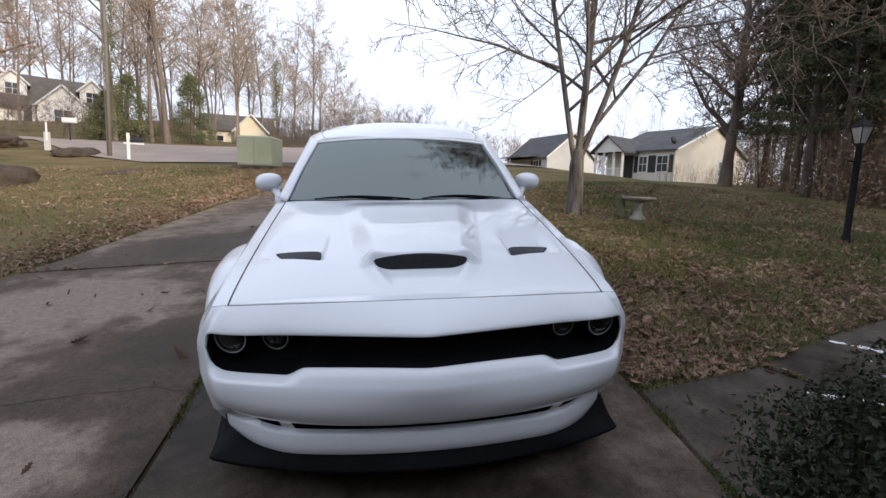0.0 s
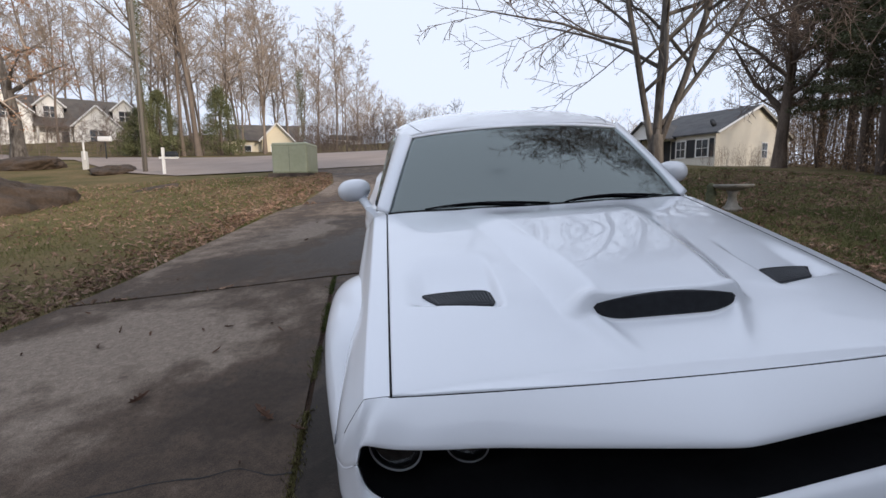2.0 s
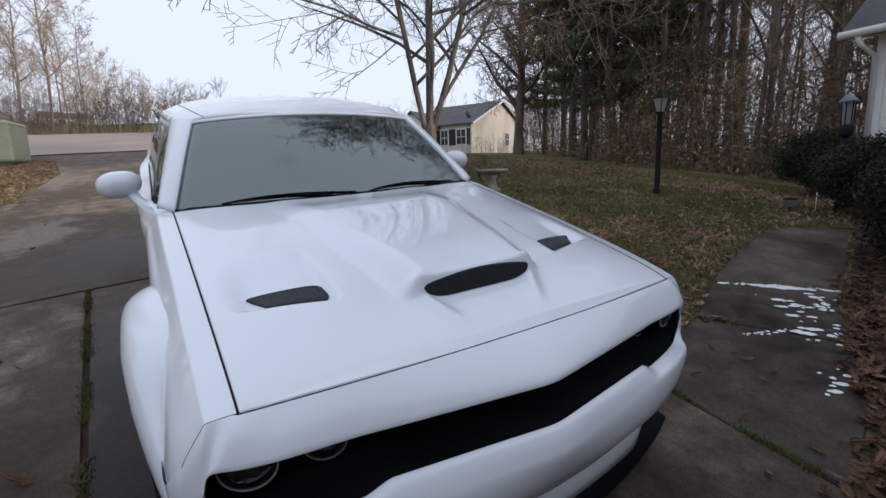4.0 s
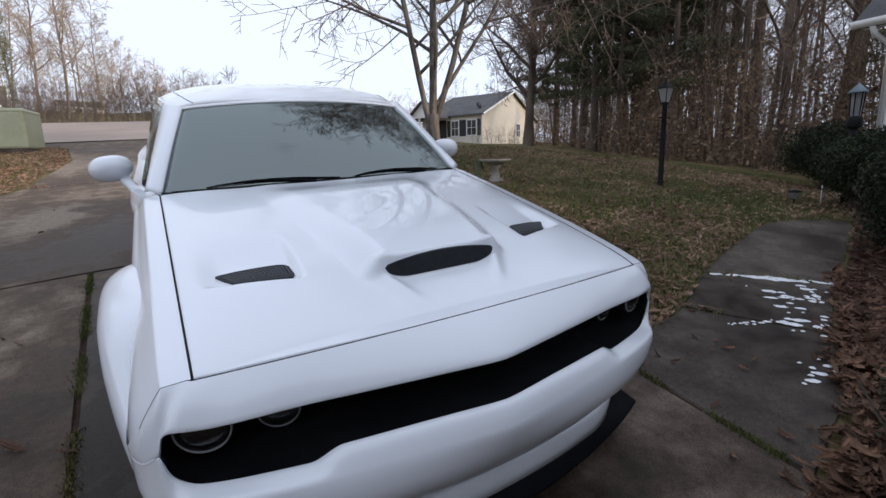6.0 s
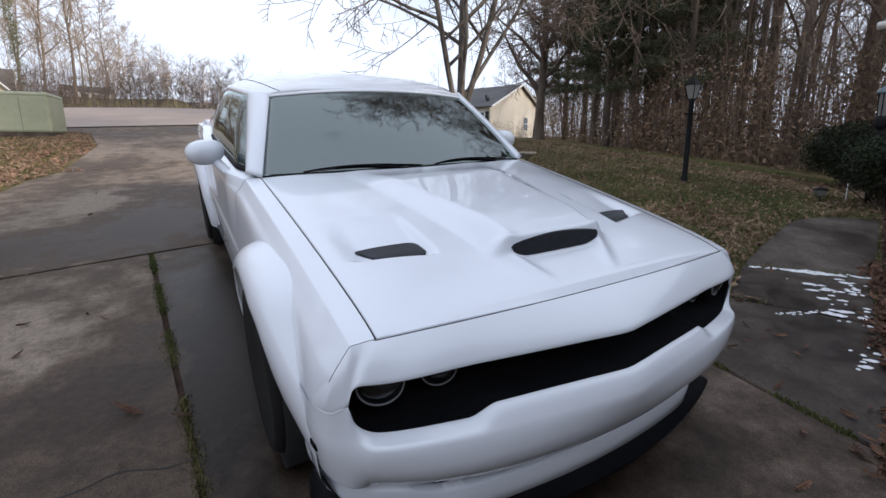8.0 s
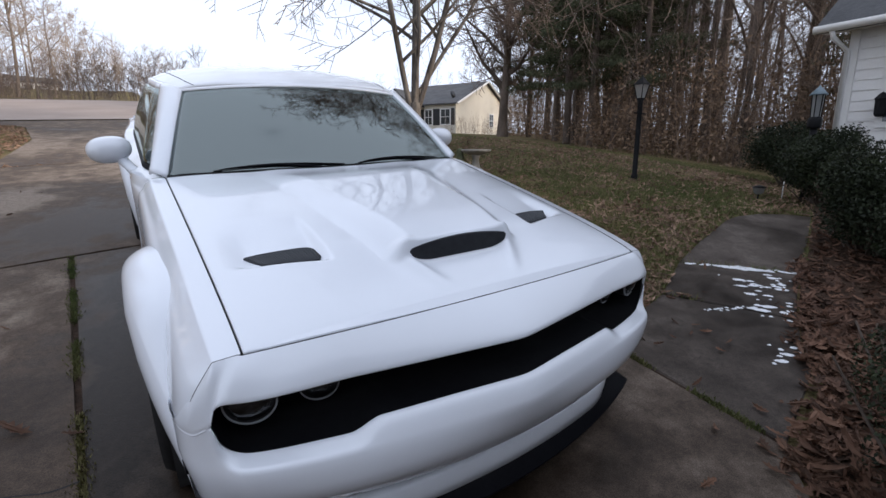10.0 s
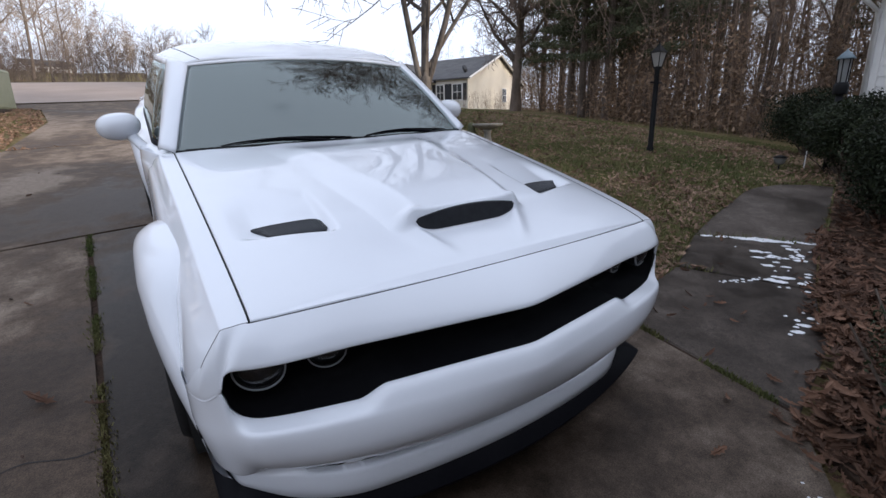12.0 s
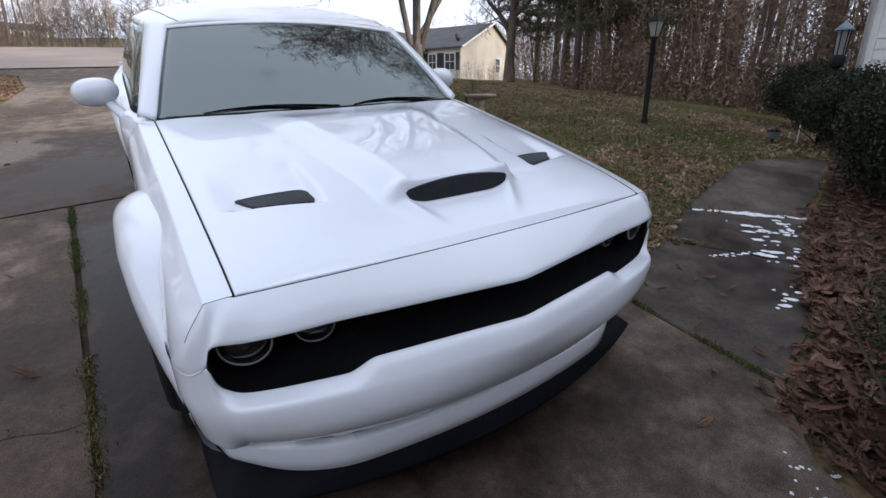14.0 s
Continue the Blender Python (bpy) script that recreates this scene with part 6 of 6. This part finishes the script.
def lantern(parent, z, w0, w1, h, m_frame):
    """A four-sided lantern, wider at the top, with a pyramid cap."""
    body = part("lantern", boxed(-w0, w0, -w0, w0, z - 0.03, z, 0.008), m_frame, parent, "lantern", smooth=False)
    for sx, sy in ((1, 1), (1, -1), (-1, 1), (-1, -1)):
        part("bar", tube([(sx * w0, sy * w0, z), (sx * w1, sy * w1, z + h)], 0.009, 4), m_frame, body, smooth=False)
    bm = bmesh.new()
    for k in range(4):
        a, c = radians(45 + 90 * k), radians(135 + 90 * k)
        q = [Vector((math.cos(t) * r * 1.35, math.sin(t) * r * 1.35, zz)) for t, r, zz in ((a, w0, z), (c, w0, z), (c, w1, z + h), (a, w1, z + h))]
        bm.faces.new([bm.verts.new(v) for v in q])
    part("glass", bm, M_FROST, body, "frosted lantern glass", smooth=False)
    cap = lathe([(w1 * 1.6, z + h), (w1 * 1.55, z + h + 0.015), (w1 * 0.7, z + h + 0.08), (w1 * 0.28, z + h + 0.12), (w1 * 0.12, z + h + 0.15), (0.002, z + h + 0.17)], 4, m=pose(0, 0, 0, 0, 0, 45))
    part("cap", cap, m_frame, body, "peaked black cap", smooth=False)


lantern(lamp, 1.36, 0.045, 0.082, 0.20, M_LAMP)

post2 = thing("lantern_post", (7.32, 4.21, -0.1), "lantern with a blue-grey cap standing over the shrubs", "lantern")
M_CAP = mat("blue_grey_cap", (0.10, 0.15, 0.18), (0.16, 0.21, 0.24), rough=0.45, bump=0)
part("post", tube([(0, 0, -0.1), (0, 0, 1.18)], 0.045, 8), M_LAMP, post2)
part("base", lathe([(0.08, 1.10), (0.09, 1.12), (0.09, 1.22), (0.075, 1.26)], 6), M_LAMP, post2)
part("panels", lathe([(0.06, 1.26), (0.072, 1.56)], 6), M_FROST, post2, "frosted glass panels", smooth=False)
for k in range(6):
    a = radians(60 * k)
    part("bar", tube([(0.062 * math.cos(a), 0.062 * math.sin(a), 1.26), (0.075 * math.cos(a), 0.075 * math.sin(a), 1.56)], 0.008, 4), M_LAMP, post2, smooth=False)
part("cap", lathe([(0.11, 1.56), (0.11, 1.575), (0.05, 1.64), (0.02, 1.67), (0.002, 1.70)], 12), M_CAP, post2, "blue-grey cap")
wl2 = thing("wall_lantern", (10.08, 4.44, 1.25), "black wall lantern on the white siding", "lantern")
part("bracket", boxed(0.0, 0.10, -0.05, 0.05, -0.05, 0.25, 0.01), M_LAMP, wl2, smooth=False)
part("housing", lathe([(0.05, -0.12), (0.08, -0.08), (0.09, 0.16), (0.11, 0.18), (0.04, 0.27), (0.002, 0.30)], 6), M_LAMP, wl2, smooth=False)

bath = thing("bird_bath", (3.93, 7.86, -0.02), "small weathered stone bird bath on the lawn", "bird bath")
part("pedestal", lathe([(0.14, -0.02), (0.14, 0.03), (0.085, 0.07), (0.06, 0.15), (0.055, 0.22), (0.08, 0.28), (0.06, 0.30)], 18), M_STONE, bath)
part("basin", lathe([(0.06, 0.28), (0.16, 0.30), (0.25, 0.335), (0.265, 0.36), (0.255, 0.375), (0.23, 0.36), (0.12, 0.33), (0.001, 0.325)], 28), M_STONE, bath, "shallow round stone basin")
orn = lathe([(0.085, -0.02), (0.09, 0.08), (0.065, 0.16), (0.075, 0.22), (0.055, 0.27), (0.06, 0.31), (0.065, 0.34), (0.03, 0.38), (0.002, 0.39)], 14)
for v in orn.verts:
    v.co += v.co.normalized() * 0.012 * noise.noise(v.co * 22)
orn = part("garden_ornament", orn, M_MOSS)
orn.location = (3.70, 8.0, -0.02)
tagged(orn, "small mossy stone garden ornament by the bird bath", "ornament")

solar = thing("solar_light", (6.45, 4.45, -0.03), "small stake light with a pale shade", "garden light")
part("stake", tube([(0, 0, -0.1), (0, 0, 0.12)], 0.012, 6), M_LAMP, solar)
part("shade", lathe([(0.03, 0.11), (0.06, 0.13), (0.075, 0.19), (0.078, 0.20)], 14), M_FROST, solar, "pale translucent shade")
part("cap", lathe([(0.085, 0.20), (0.085, 0.215), (0.03, 0.235), (0.002, 0.24)], 14), M_LAMP, solar, "dark cap")
orn2 = thing("yard_stake", (6.80, 4.30, -0.03), "leaning oval yard stake with red and white outline", "yard ornament")
M_RED = mat("red_paint", (0.35, 0.05, 0.03), rough=0.5, bump=0)
orn2.rotation_euler = (0, radians(18), radians(20))
part("rod", tube([(0, 0, -0.1), (0, 0, 0.06)], 0.008, 5), M_LAMP, orn2)
oval = lambda k, s: (0.055 * s * math.cos(k), -0.012, 0.17 + 0.125 * s * math.sin(k))
part("plate", shell(sheet(20, 1, lambda a, c: oval(a * 6.2832, 0.12 + 0.8 * c)), (0, 0.012, 0)), M_LAMP, orn2, smooth=False)
part("rim", tube([oval(k * 6.2832 / 20, 1.0) for k in range(21)], 0.008, 5), M_TRIMW, orn2, "white rim")
part("emblem", boxed(-0.025, 0.025, -0.02, -0.012, 0.19, 0.25, 0.004), M_RED, orn2, "red patch", smooth=False)
part("dot", boxed(-0.02, 0.02, -0.02, -0.012, 0.09, 0.13, 0.004), M_TRIMW, orn2, "white patch", smooth=False)

# leaf-strewn bed along the walkway
BED = [(0.76, -2.0), (0.82, 1.05), (1.00, 1.58), (1.16, 1.84), (1.45, 1.95), (2.10, 2.09), (2.2, 2.23), (2.71, 2.46), (3.68, 2.83), (4.04, 2.93), (6.0, 3.60), (9.9, 5.0), (10.0, -2.0)]
b = bmesh.new()
b.faces.new([b.verts.new((x, y, 0.012)) for x, y in BED])
shell(b, (0, 0, -0.06))
tagged(part("bed", b, M_MULCH, smooth=False), "dark soil bed covered in fallen leaves", "bed", kind="structure")


# ---- loose leaves and grass ----
def leaf_mesh(name, label, spots, size, mat_, seed, category="leaves", lift=0.012):
    """Curled fallen leaves, each of a few small faces with a lobed outline."""
    g = random.Random(seed)
    V, F = [], []
    for x, y, z in spots:
        s = size * g.uniform(0.55, 1.35)
        m = Matrix.Translation((x, y, z + lift * g.random())) @ pose(0, 0, 0, g.gauss(0, 24), g.gauss(0, 24), g.uniform(0, 360))
        c = g.uniform(0.1, 0.5)
        n = len(V)
        out = ((0, -1.0), (0.07, -0.62), (0.26, -0.60), (0.13, -0.30), (0.38, -0.12), (0.17, 0.10), (0.40, 0.36), (0.19, 0.46), (0.20, 0.74), (0.0, 0.95))
        tw = g.uniform(-0.35, 0.35)
        for sd in (1, -1):
            for px, py in (out if sd > 0 else out[1:-1]):
                V.append(tuple(m @ Vector((sd * px * s, py * s, (abs(px) * c * 1.7 + 0.30 * py * py + tw * sd * px * py * 2) * s))))
        k_ = len(out)
        F.append(tuple(n + k for k in range(k_)))
        F.append((n, n + k_ - 1, *(n + k for k in range(2 * k_ - 3, k_ - 1, -1))))
    ob = raw(name, V, F, mat_, smooth=False)
    return tagged(ob, label, category, kind="stuff")


def inside(poly, x, y):
    r = False
    for (x0, y0), (x1, y1) in zip(poly, poly[1:] + poly[:1]):
        if (y0 > y) != (y1 > y) and x < x0 + (y - y0) * (x1 - x0) / (y1 - y0):
            r = not r
    return r


def paved(x, y):
    return any(inside(p, x, y) for p in SLABS + WALK)


g = random.Random(77)
bed_spots, lawn_spots, pave_spots = [], [], []
while len(bed_spots) < 7500:
    x, y = g.uniform(0.75, 6.5), g.uniform(0.0, 3.7)
    if inside(BED, x, y) and g.random() < (1.0 if x < 3.2 else 0.35):
        bed_spots.append((x, y, 0.015))
for _ in range(420):
    t = g.random()
    i = g.randrange(2, 9)
    p, q = BED[i], BED[i + 1]
    bed_spots.append((lerp(p[0], q[0], t) + g.gauss(0.0, 0.05), lerp(p[1], q[1], t) + g.gauss(0.0, 0.05), 0.004))
leaf_mesh("bed_leaves", "thick layer of brown fallen oak leaves", bed_spots, 0.044, M_LEAF, 1)
big = []
for _ in range(260):
    i = g.randrange(2, 8)
    t = g.random()
    p, q = BED[i], BED[i + 1]
    big.append((lerp(p[0], q[0], t) + g.uniform(-0.03, 0.5), lerp(p[1], q[1], t) - abs(g.gauss(0.0, 0.25)) + 0.04, 0.022))
leaf_mesh("oak_leaves", "large curled tan oak leaves on the bed's edge", big, 0.072, M_LEAF, 8)
while len(lawn_spots) < 19000:
    if g.random() < 0.55:
        x, y = g.uniform(1.3, 9.5), 3.1 + 9 * g.random() ** 1.6
    else:
        x, y = -3.4 - 9 * g.random() ** 2.0, g.uniform(3, 17)
    if not paved(x, y) and noise.noise((x * 0.6, y * 0.6, 3)) > g.uniform(-0.9, 0.25) and not inside(BED, x, y):
        lawn_spots.append((x, y, ground_z(x, y) + 0.018))
for _ in range(4600):
    x, y = 1.3 + 3.2 * g.random() ** 1.4, 2.95 + 3.0 * g.random() ** 1.3
    if not paved(x, y) and not inside(BED, x, y) and noise.noise((x * 1.6, y * 1.6, 4)) > -0.15:
        lawn_spots.append((x, y, ground_z(x, y) + 0.018))
for _ in range(2600):
    y = g.uniform(3, 17)
    x = -2.2
    while paved(x, y) and x > -8:
        x -= 0.1
    x -= abs(g.gauss(0, 0.45))
    if not paved(x, y):
        lawn_spots.append((x, y, ground_z(x, y) + 0.018))
leaf_mesh("lawn_leaves", "scattered brown fallen leaves on the lawn", lawn_spots, 0.042, M_DRYLEAF, 2)
for _ in range(60):
    x, y = g.uniform(-3.5, 3.5), g.uniform(2.0, 9.0)
    if paved(x, y):
        pave_spots.append((x, y, 0.004))
pave_spots += [(1.9 + g.gauss(0, 0.3), 2.95 + g.gauss(0, 0.2), 0.0) for _ in range(14)]
leaf_mesh("stray_leaves", "a few stray fallen leaves on the concrete", pave_spots, 0.034, M_LEAF, 3)
for k, (x, y, s, r) in enumerate(((-1.515, 3.66, 0.085, 70), (-2.94, 4.65, 0.07, 40), (-2.27, 3.9, 0.07, 75), (0.755, 2.016, 0.075, 20), (1.10, 2.17, 0.04, 50), (1.68, 2.75, 0.035, 10))):
    lf = leaf_mesh("oak_leaf", "single curled brown oak leaf on the concrete", [(0, 0, 0)], s, M_LEAF, 40 + k, "leaf", 0.0)
    lf.location, lf.rotation_euler = (x, y, 0.012), (0, 0, radians(r))
    lf["kind"] = ""
    del lf["kind"]


def grass(name, label, spots, h, seed):
    gg = random.Random(seed)
    V, F = [], []
    for x, y, z in spots:
        a = gg.uniform(0, 6.283)
        w = gg.uniform(0.003, 0.006)
        hh = h * gg.uniform(0.5, 1.4)
        lx, ly = gg.gauss(0, 0.5) * hh, gg.gauss(0, 0.5) * hh
        n = len(V)
        V += [(x - w * math.cos(a), y - w * math.sin(a), z - 0.01), (x + w * math.cos(a), y + w * math.sin(a), z - 0.01), (x + lx, y + ly, z + hh)]
        F.append((n, n + 1, n + 2))
    return tagged(raw(name, V, F, M_GRASS, smooth=False), label, "grass", kind="stuff")


gs = []
while len(gs) < 140000:
    if g.random() < 0.6:
        x, y = g.uniform(1.3, 11), 3.0 + 10 * g.random() ** 1.7
    else:
        x, y = -3.3 - 9 * g.random() ** 1.8, g.uniform(3, 17)
    if not paved(x, y) and not inside(BED, x, y) and noise.noise((x * 0.45, y * 0.45, 9)) > g.uniform(-0.8, 0.4):
        gs.append((x, y, ground_z(x, y)))
while len(gs) < 168000:
    x, y = 1.3 + 5.5 * g.random(), 2.95 + 4.5 * g.random() ** 1.3
    if not paved(x, y) and not inside(BED, x, y) and noise.noise((x * 1.3, y * 1.3, 19)) > g.uniform(-0.55, 0.55):
        gs.append((x, y, ground_z(x, y) + 0.02))
grass("lawn_grass", "short patchy winter grass", gs, 0.045, 5)
js = []
for (x0, y0), (x1, y1), cnt, wd in (((-0.97, -3), (-1.232, 2.9), 500, 0.014), ((-1.232, 2.9), (-1.505, 5.93), 3200, 0.017), ((1.285, 1.7), (1.285, 2.75), 1600, 0.016), ((1.285, 2.75), (1.285, 3.4), 500, 0.03), ((-3.8, 5.55), (-1.5, 5.95), 120, 0.012)):
    for _ in range(cnt):
        t = g.random()
        if noise.noise((lerp(x0, x1, t) * 3, lerp(y0, y1, t) * 3, 1)) > -0.02:
            js.append((lerp(x0, x1, t) + g.gauss(0, wd), lerp(y0, y1, t) + g.gauss(0, wd), 0.0))
grass("joint_weeds", "moss and small weeds in the slab joints", js, 0.013, 6)
jb = bmesh.new()
for (x0, y0), (x1, y1) in (((-0.97, -3), (-1.232, 2.9)), ((-1.232, 2.9), (-1.505, 5.93)), ((1.285, 1.9), (1.285, 6.3)), ((-3.82, 5.56), (-1.5, 5.948)), ((-1.5, 5.948), (1.27, 6.358)), ((-2.85, 10.62), (1.27, 11.02))):
    d = Vector((x1 - x0, y1 - y0, 0)).normalized()
    n = Vector((-d.y, d.x, 0)) * 0.03
    q = [Vector((x0, y0, -0.014)) - n, Vector((x1, y1, -0.014)) - n, Vector((x1, y1, -0.014)) + n, Vector((x0, y0, -0.014)) + n]
    jb.faces.new([jb.verts.new(v) for v in q])
tagged(part("joint_filler", jb, M_MULCH, smooth=False), "dark soil in the slab joints", "joint", kind="structure")
# hairline crack across the near slab
cr = bmesh.new()
pts = []
for k in range(60):
    t = k / 59
    pts.append(Vector((lerp(-3.6, -1.27, t), 3.21 + 0.05 * math.sin(t * 9) + 0.045 * noise.noise((t * 14, 2, 0)), 0.0012)))
for a, c in zip(pts, pts[1:]):
    w = Vector((0, 0.004 + 0.003 * noise.noise(a * 9), 0))
    cr.faces.new([cr.verts.new(v) for v in (a - w, c - w, c + w, a + w)])
bmesh.ops.remove_doubles(cr, verts=cr.verts, dist=0.0005)
tagged(part("crack", cr, M_GAP, smooth=False), "hairline crack in the concrete", "crack", kind="structure")


# soap foam left on the walkway
def foam(spots, seed):
    gg = random.Random(seed)
    bm = bmesh.new()
    for x, y, r, asp in spots:
        n = 14
        c = bm.verts.new((x, y, 0.012 if r > 0.03 else 0.006))
        a0 = gg.uniform(0, 6.283)
        ring = []
        for k in range(n):
            a = a0 + 6.2832 * k / n
            rr = r * (1 + 0.45 * noise.noise((math.cos(a) * 1.7 + x * 9, math.sin(a) * 1.7 + y * 9, 0)))
            ex, ey = rr * asp * math.cos(a), rr * math.sin(a)
            ring.append(bm.verts.new((x + ex * 0.73 - ey * 0.68 * -1, y + ex * -0.68 + ey * 0.73, -0.002)))
        for k in range(n):
            bm.faces.new((c, ring[k], ring[(k + 1) % n]))
    return tagged(part("foam", bm, M_FOAM), "patches of white soap foam on the wet walkway", "foam", kind="stuff")


fs_ = []
for k in range(44):
    t = g.random()
    if 0.26 < t < 0.33 or 0.76 < t < 0.80:
        continue
    fs_.append((lerp(2.98, 3.72, t) + g.gauss(0, 0.012), lerp(3.52, 2.82, t) + g.gauss(0, 0.015), g.uniform(0.010, 0.022) * (1.5 if 0.35 < t < 0.7 else 1), g.uniform(1.6, 3.2)))
for k in range(52):
    c = g.choice(((3.15, 2.95, 0.16), (2.9, 2.72, 0.18), (2.65, 2.62, 0.12), (3.25, 2.85, 0.12)))
    x, y = g.gauss(c[0], c[2]), g.gauss(c[1], c[2] * 0.7)
    if inside(WALK[1], x, y) or inside(WALK[0], x, y):
        fs_.append((x, y, g.uniform(0.005, 0.016) * (1.7 if g.random() < 0.25 else 1), g.uniform(1.2, 3.0)))
for k in range(14):
    t = k / 13
    fs_.append((lerp(2.55, 2.25, t) + g.gauss(0, 0.01), lerp(2.75, 2.86, t) + g.gauss(0, 0.01), g.uniform(0.005, 0.010), 1.5))
for k in range(12):
    fs_.append((2.1 + g.gauss(0, 0.14), 2.27 + g.gauss(0, 0.07), g.uniform(0.006, 0.02), g.uniform(0.8, 2.2)))
for k in range(14):
    fs_.append((0.86 + g.gauss(0, 0.06), 1.70 + g.gauss(0, 0.06), g.uniform(0.005, 0.014), g.uniform(0.8, 1.6)))
foam(fs_, 4)


# ---- lay all on the hill: the ground and what lies on it turns with the slope, trees, poles and houses stay plumb ----
PLUMB = ("tree", "pole", "lamp post", "lantern", "mailbox", "utility box", "house", "bird bath", "ornament", "garden light", "yard ornament", "ivy", "shrub")
for ob in list(scene.objects):
    if ob.parent is not None or ob.type in ("CAMERA", "LIGHT"):
        continue
    if "category" in ob and ob["category"] in PLUMB:
        base = pivots[ob] if ob in pivots else ob.matrix_basis.translation.copy()
        ob.matrix_basis = Matrix.Translation(SLOPE @ base - base) @ ob.matrix_basis
    else:
        ob.matrix_basis = SLOPE @ ob.matrix_basis
